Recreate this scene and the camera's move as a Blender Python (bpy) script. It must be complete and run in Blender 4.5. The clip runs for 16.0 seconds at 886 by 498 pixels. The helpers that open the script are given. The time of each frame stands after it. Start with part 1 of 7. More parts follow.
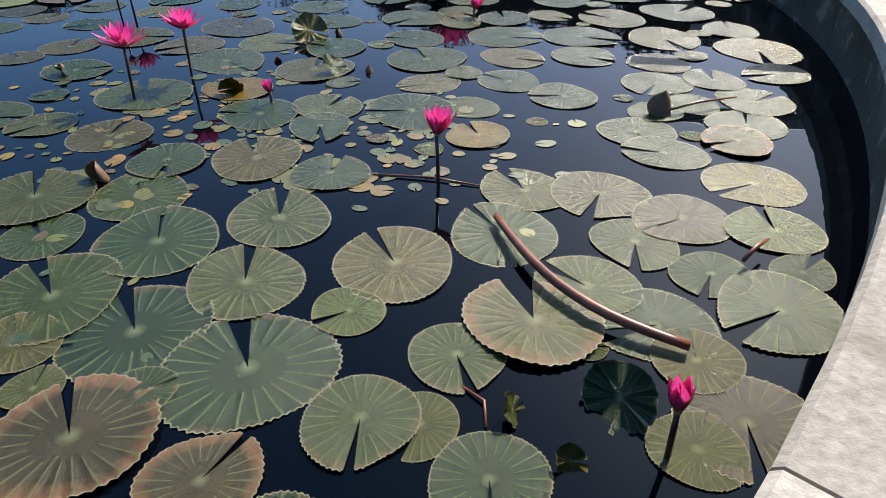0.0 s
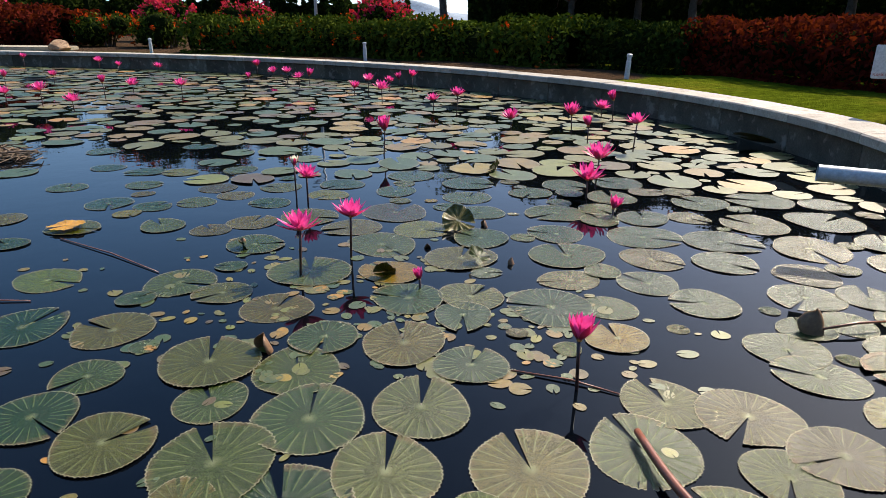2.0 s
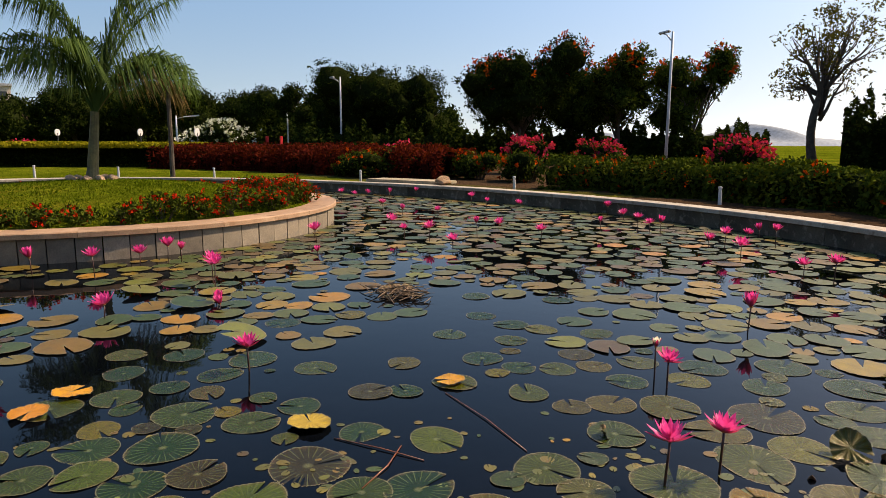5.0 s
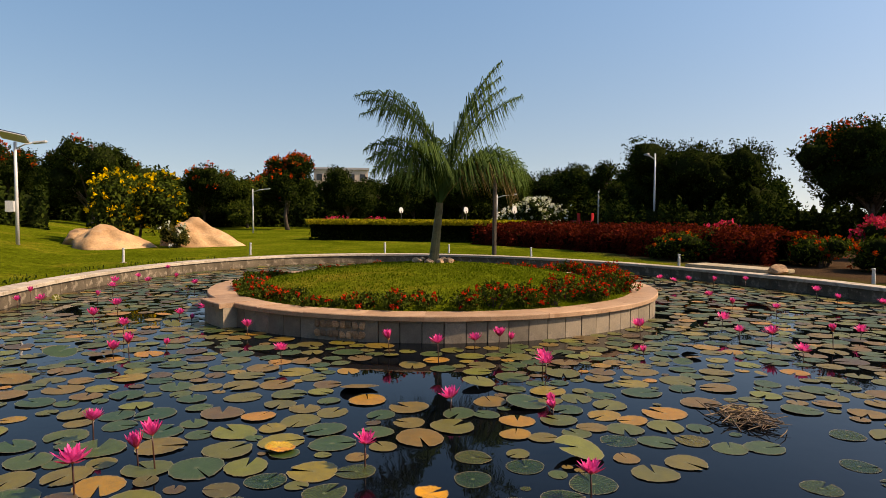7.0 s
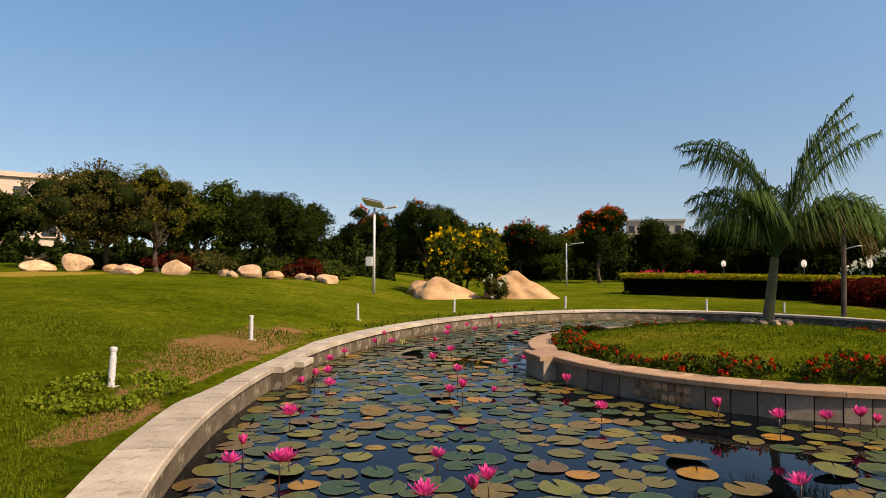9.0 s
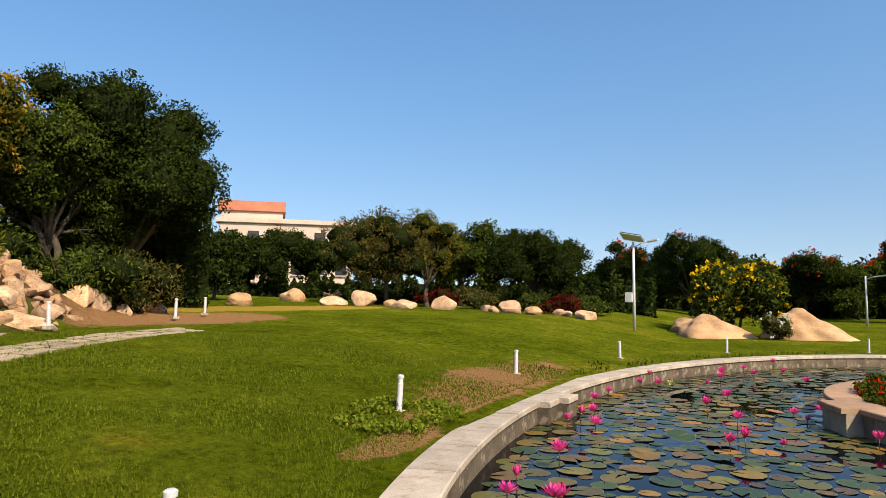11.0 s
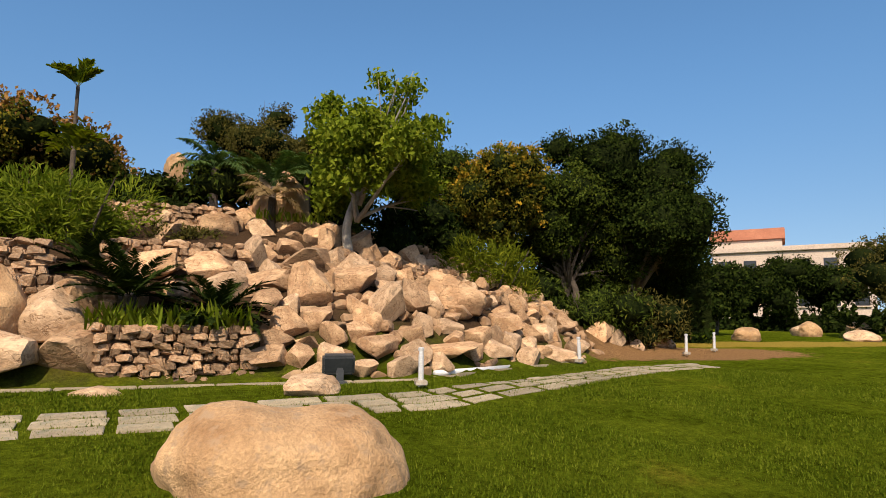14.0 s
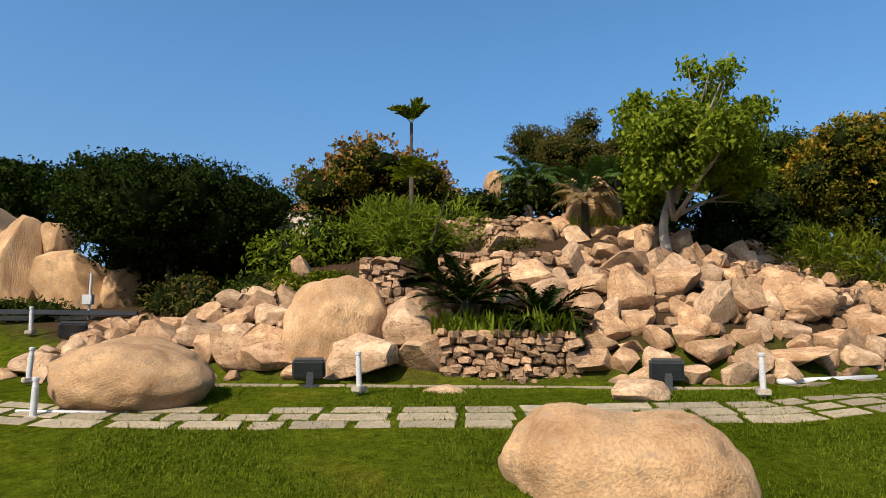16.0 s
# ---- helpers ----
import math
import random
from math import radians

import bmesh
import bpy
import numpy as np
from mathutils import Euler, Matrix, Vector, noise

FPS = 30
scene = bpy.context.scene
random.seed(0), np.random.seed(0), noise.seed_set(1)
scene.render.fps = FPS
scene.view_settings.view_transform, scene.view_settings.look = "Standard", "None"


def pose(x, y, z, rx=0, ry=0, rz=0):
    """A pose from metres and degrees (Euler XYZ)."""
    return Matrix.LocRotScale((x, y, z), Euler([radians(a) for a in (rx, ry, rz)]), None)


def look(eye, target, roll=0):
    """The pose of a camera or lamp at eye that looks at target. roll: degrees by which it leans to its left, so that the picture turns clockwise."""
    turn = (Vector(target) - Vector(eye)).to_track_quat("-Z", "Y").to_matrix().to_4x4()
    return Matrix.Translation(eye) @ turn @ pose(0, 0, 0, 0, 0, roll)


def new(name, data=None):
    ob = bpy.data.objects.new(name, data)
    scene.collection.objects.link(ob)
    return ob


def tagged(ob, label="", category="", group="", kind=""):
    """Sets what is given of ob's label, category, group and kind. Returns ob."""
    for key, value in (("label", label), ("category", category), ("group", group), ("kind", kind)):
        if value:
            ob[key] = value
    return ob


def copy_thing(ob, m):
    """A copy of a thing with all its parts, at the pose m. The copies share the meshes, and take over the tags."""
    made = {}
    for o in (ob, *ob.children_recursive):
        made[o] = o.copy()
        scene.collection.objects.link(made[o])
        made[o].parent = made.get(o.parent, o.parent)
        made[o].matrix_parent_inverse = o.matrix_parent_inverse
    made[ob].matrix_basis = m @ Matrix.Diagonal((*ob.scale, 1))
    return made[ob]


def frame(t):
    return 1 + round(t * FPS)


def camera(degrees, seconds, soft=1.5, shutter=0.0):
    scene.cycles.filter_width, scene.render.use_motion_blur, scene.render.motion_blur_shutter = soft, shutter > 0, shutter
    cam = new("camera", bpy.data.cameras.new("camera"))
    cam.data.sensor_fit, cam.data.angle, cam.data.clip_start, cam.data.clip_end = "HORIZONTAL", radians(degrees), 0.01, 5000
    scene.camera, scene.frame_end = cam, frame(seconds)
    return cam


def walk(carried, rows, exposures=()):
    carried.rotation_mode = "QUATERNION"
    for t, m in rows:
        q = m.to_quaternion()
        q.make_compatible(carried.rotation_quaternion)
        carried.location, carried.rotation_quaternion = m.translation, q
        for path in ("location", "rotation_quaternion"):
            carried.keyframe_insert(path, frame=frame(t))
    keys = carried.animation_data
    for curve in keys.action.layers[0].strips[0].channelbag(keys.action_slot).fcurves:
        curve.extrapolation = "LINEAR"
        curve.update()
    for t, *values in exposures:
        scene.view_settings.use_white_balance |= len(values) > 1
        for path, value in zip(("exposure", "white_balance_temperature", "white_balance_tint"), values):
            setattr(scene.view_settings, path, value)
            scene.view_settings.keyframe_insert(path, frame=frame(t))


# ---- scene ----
cam = camera(68.5, 16.0, 0.7)
METRES, EYE, TILT, LEAN, TURN = 2.0, 0.93, 0.0, 0.0, 0.0
ROWS = [
    (0.0, 0.0, 0.0, 0.0, 0.21, -33.87, -0.32),
    (0.5, 0.0106, -0.0043, 0.0223, 0.9, -29.47, -0.39),
    (1.0, 0.0073, -0.0092, 0.04, 3.2, -25.57, -0.44),
    (1.5, -0.0106, -0.0131, 0.0523, 6.99, -22.19, -0.44),
    (2.0, -0.034, -0.0152, 0.0589, 11.75, -19.4, -0.39),
    (2.5, -0.056, -0.0212, 0.0587, 17.07, -17.14, -0.34),
    (3.0, -0.0818, -0.023, 0.0618, 22.39, -14.93, -0.27),
    (3.5, -0.111, -0.0319, 0.0642, 27.43, -13.11, -0.23),
    (6.0, -0.1578, -0.0915, 0.3638, 51.08, -5.68, -0.44),
    (6.5, -0.2187, -0.1174, 0.3789, 58.45, -4.31, -0.34),
    (7.0, -0.2667, -0.1429, 0.3945, 66.78, -3.0, -0.26),
    (7.5, -0.2693, -0.1636, 0.4026, 74.55, -1.51, -0.2),
    (8.0, -0.2624, -0.1841, 0.4149, 81.38, -0.3, -0.21),
    (8.5, -0.2562, -0.1926, 0.4212, 87.7, 0.68, -0.28),
    (9.0, -0.2495, -0.2064, 0.4226, 93.64, 1.5, -0.33),
    (11.5, -0.1823, -0.2842, 0.4295, 121.09, 5.11, -0.5),
    (12.0, -0.1738, -0.326, 0.4314, 126.69, 5.7, -0.46),
    (12.5, -0.1607, -0.3568, 0.4321, 133.68, 6.2, -0.37),
    (13.0, -0.1403, -0.3788, 0.4327, 141.19, 6.54, -0.34),
    (13.5, -0.1262, -0.3819, 0.4333, 149.28, 6.92, -0.34),
    (14.0, -0.1036, -0.3919, 0.4332, 157.25, 7.22, -0.24),
    (14.5, -0.0774, -0.3999, 0.4331, 164.54, 7.52, -0.2),
    (15.0, -0.0672, -0.3983, 0.4352, 171.41, 7.61, -0.09),
    (15.5, -0.0612, -0.3935, 0.435, 177.97, 7.5, -0.06),
    (16.0, -0.0549, -0.3849, 0.4329, 184.35, 7.51, -0.07),
]
walk(cam, [(t, pose(0, 0, EYE, TILT, LEAN, TURN) @ pose(METRES * x, METRES * y, METRES * z, 90 + pitch, roll, yaw)) for t, x, y, z, yaw, pitch, roll in ROWS],
     [(0.0, 0.8, 5950, 9), (1.5, 0.92, 6350, 10), (3.5, 0.78, 6800, 12), (6.0, 0.62, 8900, 19), (9.0, 0.54, 8300, 17), (11.5, 0.74, 7200, 13), (13.0, 0.42, 7250, 13), (16.0, 0.46, 6600, 9)])

# ---- light: clear sky and a sun ahead of the first view, half way up ----
SUN_EL, SUN_AZ = 44.0, 29.7
world = bpy.data.worlds.new("sky")
scene.world = world
world.use_nodes = True
wn = world.node_tree
sky = wn.nodes.new("ShaderNodeTexSky")
sky.sky_type, sky.sun_disc = "NISHITA", False
sky.sun_elevation, sky.sun_rotation = radians(SUN_EL), radians(SUN_AZ)
sky.air_density, sky.dust_density, sky.ozone_density, sky.altitude = 1.0, 1.3, 2.4, 100
# dust lies over the land: the horizon is no brighter than the sky above it, and greyer
way = wn.nodes.new("ShaderNodeTexCoord").outputs["Generated"]
lift = wn.nodes.new("ShaderNodeVectorMath")
lift.operation = "ADD"
lift.inputs[1].default_value = (0, 0, 0.1)
wn.links.new(way, lift.inputs[0])
even = wn.nodes.new("ShaderNodeVectorMath")
even.operation = "NORMALIZE"
wn.links.new(lift.outputs[0], even.inputs[0])
wn.links.new(even.outputs[0], sky.inputs[0])
tint = wn.nodes.new("ShaderNodeHueSaturation")
tint.inputs["Hue"].default_value, tint.inputs["Saturation"].default_value = 0.496, 1.22
wn.links.new(sky.outputs[0], tint.inputs["Color"])
height = wn.nodes.new("ShaderNodeSeparateXYZ")
wn.links.new(way, height.inputs[0])
low = wn.nodes.new("ShaderNodeMapRange")
low.interpolation_type = "SMOOTHSTEP"
for q, v in ((1, 0.0), (2, 0.42), (3, 1.0), (4, 0.0)):
    low.inputs[q].default_value = v
wn.links.new(height.outputs[2], low.inputs[0])
haze = wn.nodes.new("ShaderNodeMix")
haze.data_type, haze.blend_type = "RGBA", "MULTIPLY"
haze.inputs[7].default_value = (0.95, 0.8, 0.74, 1)
wn.links.new(low.outputs[0], haze.inputs[0])
wn.links.new(tint.outputs[0], haze.inputs[6])
wn.links.new(haze.outputs[2], wn.nodes["Background"].inputs[0])
wn.nodes["Background"].inputs[1].default_value = 0.15
sun = new("sun", bpy.data.lights.new("sun", "SUN"))
sun.data.energy, sun.data.angle, sun.data.color = 4.8, radians(0.53), (1.0, 0.88, 0.72)
se, sa = radians(SUN_EL), radians(SUN_AZ)
sun.matrix_world = look((0, 0, 40), (-40 * math.sin(sa) * math.cos(se), -40 * math.cos(sa) * math.cos(se), 40 - 40 * math.sin(se)))

# ---- plan ----
PC, PA, PB, PROT = Vector((-10.56, 4.73)), 12.52, 8.15, radians(-3.13)  # pond: centre, half axes, turn
KERB_Z, KERB_W = 0.32, 0.38
IC, IR = Vector((-12.35, 4.59)), 4.16  # island
rng = np.random.default_rng(7)


def smooth(a, b, v):
    k = np.clip((v - a) / (b - a), 0, 1)
    return k * k * (3 - 2 * k)


def pond_s(x, y):
    dx, dy = x - PC.x, y - PC.y
    c, s = math.cos(PROT), math.sin(PROT)
    return np.hypot((c * dx + s * dy) / PA, (-s * dx + c * dy) / PB)


def rim(th, off=0.0):
    """A point of the pond's edge, off metres outside it, and the outward direction."""
    c, s = math.cos(PROT), math.sin(PROT)
    ex, ey = PA * math.cos(th), PB * math.sin(th)
    nx, ny = math.cos(th) / PA, math.sin(th) / PB
    n = math.hypot(nx, ny)
    ex, ey = ex + off * nx / n, ey + off * ny / n
    return Vector((PC.x + c * ex - s * ey, PC.y + s * ex + c * ey)), Vector(((c * nx - s * ny) / n, (s * nx + c * ny) / n))


def front(x):
    """The foot of the rockery."""
    return np.where(x > -3.5, -9.9, np.maximum(-9.9 + 0.55 * (x + 3.5), -14.5))


def mound(x, y):
    v = np.maximum(front(x) - y, 0)
    return 3.9 * (1 - np.exp(-v / 4.5)) * smooth(-14.5, -7, x) * (1 - 0.6 * smooth(2.0, 7.5, x)) * (1 - 0.5 * smooth(24, 40, v))


def lawn(x, y):
    u = np.maximum(-y - 3.3, 0)
    far = smooth(60, 120, np.hypot(x, y))
    z = 0.27 + 0.14 * np.minimum(u, 5.6) + 0.04 * np.minimum(np.maximum(u - 5.6, 0), 30)
    return z * (1 - far) + far * (0.6 + smooth(-10, -60, y))


def ground(x, y):
    x, y = np.asarray(x, float), np.asarray(y, float)
    return lawn(x, y) + mound(x, y)


# ---- mesh helpers ----
def mesh_of(name, verts, faces, mat, soft_shade=False, uv=None):
    me = bpy.data.meshes.new(name)
    v = np.asarray(verts, dtype=np.float32).reshape(-1, 3)
    if isinstance(faces, np.ndarray):
        n, k = faces.shape
        me.vertices.add(len(v))
        me.vertices.foreach_set("co", v.ravel())
        me.loops.add(n * k)
        me.loops.foreach_set("vertex_index", faces.astype(np.int32).ravel())
        me.polygons.add(n)
        me.polygons.foreach_set("loop_start", np.arange(0, n * k, k, dtype=np.int32))
        me.polygons.foreach_set("loop_total", np.full(n, k, dtype=np.int32))
        me.update(calc_edges=True)
    else:
        me.from_pydata(v.tolist(), [], faces)
        me.update()
    if soft_shade:
        me.polygons.foreach_set("use_smooth", np.ones(len(me.polygons), dtype=bool))
    if uv is not None:
        layer = me.uv_layers.new(name="UVMap")
        idx = np.empty(len(me.loops), dtype=np.int32)
        me.loops.foreach_get("vertex_index", idx)
        layer.data.foreach_set("uv", np.asarray(uv, dtype=np.float32)[idx].ravel())
    for m in (mat if isinstance(mat, (list, tuple)) else [mat]):
        me.materials.append(m)
    return me


def mesh_bm(name, bm, mat, soft_shade=False):
    me = bpy.data.meshes.new(name)
    bm.to_mesh(me)
    bm.free()
    me.materials.append(mat)
    if soft_shade:
        me.polygons.foreach_set("use_smooth", np.ones(len(me.polygons), dtype=bool))
    return me


def part(name, me, parent, label="", m=None):
    ob = new(name, me)
    ob.parent = parent
    if m is not None:
        ob.matrix_basis = m
    return tagged(ob, label) if label else ob


def thing(name, x, y, z, label, category, group="", kind="", turn=0.0):
    ob = new(name)
    ob.empty_display_size = 0.1
    ob.matrix_basis = pose(x, y, z, 0, 0, turn)
    return tagged(ob, label, category, group, kind)


def box_bm(sx, sy, sz, bevel=0.01, z0=0.0):
    """A bevelled block, centred in x and y, standing on z0."""
    bm = bmesh.new()
    bmesh.ops.create_cube(bm, size=1)
    bmesh.ops.transform(bm, matrix=Matrix.Translation((0, 0, z0 + sz / 2)) @ Matrix.Diagonal((sx, sy, sz, 1)), verts=bm.verts)
    if bevel:
        bmesh.ops.bevel(bm, geom=bm.edges[:], offset=bevel, segments=2, affect="EDGES")
    return bm


def tube(points, radii, n=8, cap=True):
    """Vertices and quads of a tapered tube along points."""
    P = np.asarray(points, float)
    T = np.gradient(P, axis=0)
    T /= np.linalg.norm(T, axis=1)[:, None] + 1e-9
    ref = np.array([0.31, 0.95, 0.05]) if abs(T[0][2]) > 0.7 else np.array([0.05, 0.1, 1.0])
    A = np.cross(T, ref)
    A /= np.linalg.norm(A, axis=1)[:, None] + 1e-9
    B = np.cross(T, A)
    ang = np.linspace(0, 2 * np.pi, n, endpoint=False)
    r = np.asarray(radii, float)[:, None, None]
    V = P[:, None] + r * (np.cos(ang)[None, :, None] * A[:, None] + np.sin(ang)[None, :, None] * B[:, None])
    m = len(P)
    i, j = np.meshgrid(np.arange(m - 1), np.arange(n), indexing="ij")
    k = (j + 1) % n
    F = np.stack([i * n + j, i * n + k, (i + 1) * n + k, (i + 1) * n + j], -1).reshape(-1, 4)
    V = V.reshape(-1, 3)
    if cap:
        V = np.vstack([V, P[-1], P[0]])
        t, b = len(V) - 2, len(V) - 1
        top = [[(m - 1) * n + q, (m - 1) * n + (q + 1) % n, t, t] for q in range(n)]
        bot = [[(q + 1) % n, q, b, b] for q in range(n)]
        F = [list(f) for f in F] + [f[:3] for f in top] + [f[:3] for f in bot]
        return V, F
    return V, F


def join(pieces):
    V, F, o = [], [], 0
    for v, f in pieces:
        V.append(np.asarray(v))
        F += [[int(i) + o for i in q] for q in f]
        o += len(v)
    return np.vstack(V), F


def unit(a):
    return a / (np.linalg.norm(a, axis=1)[:, None] + 1e-9)


def leaves(C, D, size, r, aspect=0.45, spread=0.7, fold=0.15, face=None):
    """Diamond leaves at C, pointing along D and strewn: vertices and quads."""
    n = len(C)
    D = unit(D + spread * r.normal(size=(n, 3)))
    if face is None:
        S = unit(np.cross(D, r.normal(size=(n, 3))))
    else:  # blades turned outwards, as leaves spread to the light
        D = unit(r.normal(size=(n, 3)) * 0.8 + np.array([0, 0, -0.35]) + 0.35 * D)
        S = unit(np.cross(face + 0.55 * r.normal(size=(n, 3)), D))
    N = np.cross(D, S)
    L = size * r.uniform(0.65, 1.3, n)[:, None]
    W = L * aspect
    base, tip = C - D * L * 0.5, C + D * L * 0.5 - N * L * 0.1
    mid = C + N * L * fold
    V = np.stack([base, mid + S * W * 0.5, tip, mid - S * W * 0.5], 1).reshape(-1, 3)
    return V, np.arange(4 * n).reshape(n, 4)


# ---- materials ----
def material(name):
    m = bpy.data.materials.new(name)
    m.use_nodes = True
    return m, m.node_tree.nodes, m.node_tree.links, m.node_tree.nodes["Principled BSDF"]


def tone(c, k=0.68):
    """Weathered and dusty: darker than the clean colour."""
    return tuple(v * k for v in c)


def ramp(nodes, stops):
    r = nodes.new("ShaderNodeValToRGB")
    e = r.color_ramp.elements
    while len(e) < len(stops):
        e.new(0.5)
    for q, (p, c) in zip(e, stops):
        q.position, q.color = p, (*c, 1)
    return r


def noise_node(nodes, links, scale, detail=5, coords=None, rough=0.6):
    n = nodes.new("ShaderNodeTexNoise")
    n.inputs["Scale"].default_value, n.inputs["Detail"].default_value, n.inputs["Roughness"].default_value = scale, detail, rough
    if coords is not None:
        links.new(coords, n.inputs["Vector"])
    return n


def mixer(nodes, links, kind, fac, a, b):
    m = nodes.new("ShaderNodeMix")
    m.data_type, m.blend_type = "RGBA", kind
    for i, v in ((0, fac), (6, a), (7, b)):
        if hasattr(v, "is_output"):
            links.new(v, m.inputs[i])
        else:
            m.inputs[i].default_value = v if i == 0 else (*v, 1)
    return m.outputs[2]


def bumped(nodes, links, bsdf, height, strength, dist):
    b = nodes.new("ShaderNodeBump")
    b.inputs["Strength"].default_value, b.inputs["Distance"].default_value = strength, dist
    links.new(height, b.inputs["Height"])
    links.new(b.outputs[0], bsdf.inputs["Normal"])
    return b


def surface(name, dark, light, scale, rough=0.85, grain=60.0, bump=0.4, dist=0.01, vary=0.0, speck=None, metal=0.0, coords="Object", crack=0.0):
    """Two-scale mottled surface; vary: how much each object differs; speck: a third colour in spots; crack: how often dark seams run through it."""
    m, n, l, p = material(name)
    tc = n.new("ShaderNodeTexCoord").outputs[coords]
    a, g = noise_node(n, l, scale, 6, tc), noise_node(n, l, grain, 4, tc)
    col = ramp(n, [(0.3, tone(dark)), (0.7, tone(light))])
    l.new(a.outputs[0], col.inputs[0])
    out = mixer(n, l, "OVERLAY", 0.55, col.outputs[0], g.outputs[0])
    if speck:
        s = noise_node(n, l, scale * 3.1, 3, tc)
        sr = ramp(n, [(0.56, (0, 0, 0)), (0.66, (1, 1, 1))])
        l.new(s.outputs[0], sr.inputs[0])
        out = mixer(n, l, "MIX", sr.outputs[0], out, tone(speck))
    if vary:
        info = n.new("ShaderNodeObjectInfo").outputs["Random"]
        hsv = n.new("ShaderNodeHueSaturation")
        mr = n.new("ShaderNodeMapRange")
        mr.inputs[3].default_value, mr.inputs[4].default_value = 1 - vary, 1 + vary
        l.new(info, mr.inputs[0])
        l.new(mr.outputs[0], hsv.inputs["Value"])
        l.new(out, hsv.inputs["Color"])
        out = hsv.outputs[0]
    l.new(out, p.inputs["Base Color"])
    p.inputs["Roughness"].default_value, p.inputs["Metallic"].default_value = rough, metal
    add = n.new("ShaderNodeMath")
    add.operation = "ADD"
    l.new(a.outputs[0], add.inputs[0])
    l.new(g.outputs[0], add.inputs[1])
    height = add.outputs[0]
    if crack:
        cn = noise_node(n, l, crack, 5, tc, 0.55)
        cn.inputs["Distortion"].default_value = 0.5
        seam = ramp(n, [(0.478, (1, 1, 1)), (0.49, (0, 0, 0)), (0.496, (0, 0, 0)), (0.51, (1, 1, 1))])
        l.new(cn.outputs[0], seam.inputs[0])
        dirt = ramp(n, [(0.0, (0.6, 0.53, 0.46)), (1.0, (1, 1, 1))])
        l.new(seam.outputs[0], dirt.inputs[0])
        l.new(mixer(n, l, "MULTIPLY", 1.0, out, dirt.outputs[0]), p.inputs["Base Color"])
        deep = n.new("ShaderNodeMath")
        deep.operation = "MULTIPLY_ADD"
        deep.inputs[1].default_value = 0.5
        l.new(seam.outputs[0], deep.inputs[0])
        l.new(height, deep.inputs[2])
        height = deep.outputs[0]
    bumped(n, l, p, height, bump, dist)
    return m


def foliage(name, stops, rough=0.62, pass_light=0.25, gloss=0.0):
    """Leaves: the colour differs from leaf to leaf; some light passes through."""
    m, n, l, p = material(name)
    geo = n.new("ShaderNodeNewGeometry")
    col = ramp(n, [(p_, tone(c_, 0.74)) for p_, c_ in stops])
    tc = n.new("ShaderNodeTexCoord").outputs["Object"]
    big = noise_node(n, l, 0.9, 3, tc)
    mx = n.new("ShaderNodeMath")
    mx.operation = "MULTIPLY_ADD"
    mx.inputs[1].default_value, mx.inputs[2].default_value = 0.55, 0.0
    l.new(geo.outputs["Random Per Island"], mx.inputs[0])
    ad = n.new("ShaderNodeMath")
    ad.operation = "MULTIPLY_ADD"
    ad.inputs[1].default_value = 0.75
    l.new(big.outputs[0], ad.inputs[0])
    l.new(mx.outputs[0], ad.inputs[2])
    sb = n.new("ShaderNodeMath")
    sb.operation = "SUBTRACT"
    sb.inputs[1].default_value = 0.15
    l.new(ad.outputs[0], sb.inputs[0])
    l.new(sb.outputs[0], col.inputs[0])
    l.new(col.outputs[0], p.inputs["Base Color"])
    p.inputs["Roughness"].default_value = rough
    p.inputs["Specular IOR Level"].default_value = gloss
    tr = n.new("ShaderNodeBsdfTranslucent")
    bright = mixer(n, l, "MULTIPLY", 1.0, col.outputs[0], (1.3, 1.5, 0.5))
    l.new(bright, tr.inputs[0])
    mix = n.new("ShaderNodeMixShader")
    mix.inputs[0].default_value = pass_light
    l.new(p.outputs[0], mix.inputs[1])
    l.new(tr.outputs[0], mix.inputs[2])
    l.new(mix.outputs[0], n["Material Output"].inputs[0])
    return m


M_ROCK = surface("granite", (0.38, 0.2, 0.095), (0.8, 0.52, 0.29), 1.5, 0.9, 9, 0.5, 0.045, 0.32, (0.42, 0.27, 0.15), crack=1.6)
M_BOULDER = surface("weathered_granite", (0.36, 0.195, 0.085), (0.74, 0.47, 0.24), 1.7, 0.9, 30, 0.65, 0.035, 0.1, (0.46, 0.3, 0.17))
M_ROCK_PALE = surface("pale_granite", (0.42, 0.25, 0.13), (0.84, 0.58, 0.36), 1.5, 0.9, 9, 0.5, 0.045, 0.2, (0.42, 0.29, 0.18), crack=1.6)
M_STONE = surface("wall_stone", (0.3, 0.155, 0.07), (0.7, 0.45, 0.26), 2.2, 0.9, 12, 0.6, 0.03, 0.45, (0.44, 0.36, 0.27))
M_FLAG = surface("flagstone", (0.3, 0.235, 0.14), (0.52, 0.43, 0.29), 2.5, 0.85, 45, 0.4, 0.012, 0.2, (0.3, 0.27, 0.18))
M_CONC = surface("kerb_concrete", (0.38, 0.32, 0.245), (0.62, 0.545, 0.44), 2.4, 0.85, 60, 0.5, 0.008, 0.14, (0.33, 0.265, 0.19))
# darker than the coping: shade on the inner faces is put into the colour
M_CONC_SHADED = surface("kerb_side_shaded", (0.075, 0.06, 0.042), (0.19, 0.157, 0.113), 2.2, 0.85, 70, 0.4, 0.006, 0.16, (0.3, 0.25, 0.19))
M_CONC_SHADED.node_tree.nodes["Principled BSDF"].inputs["Specular IOR Level"].default_value = 0.15
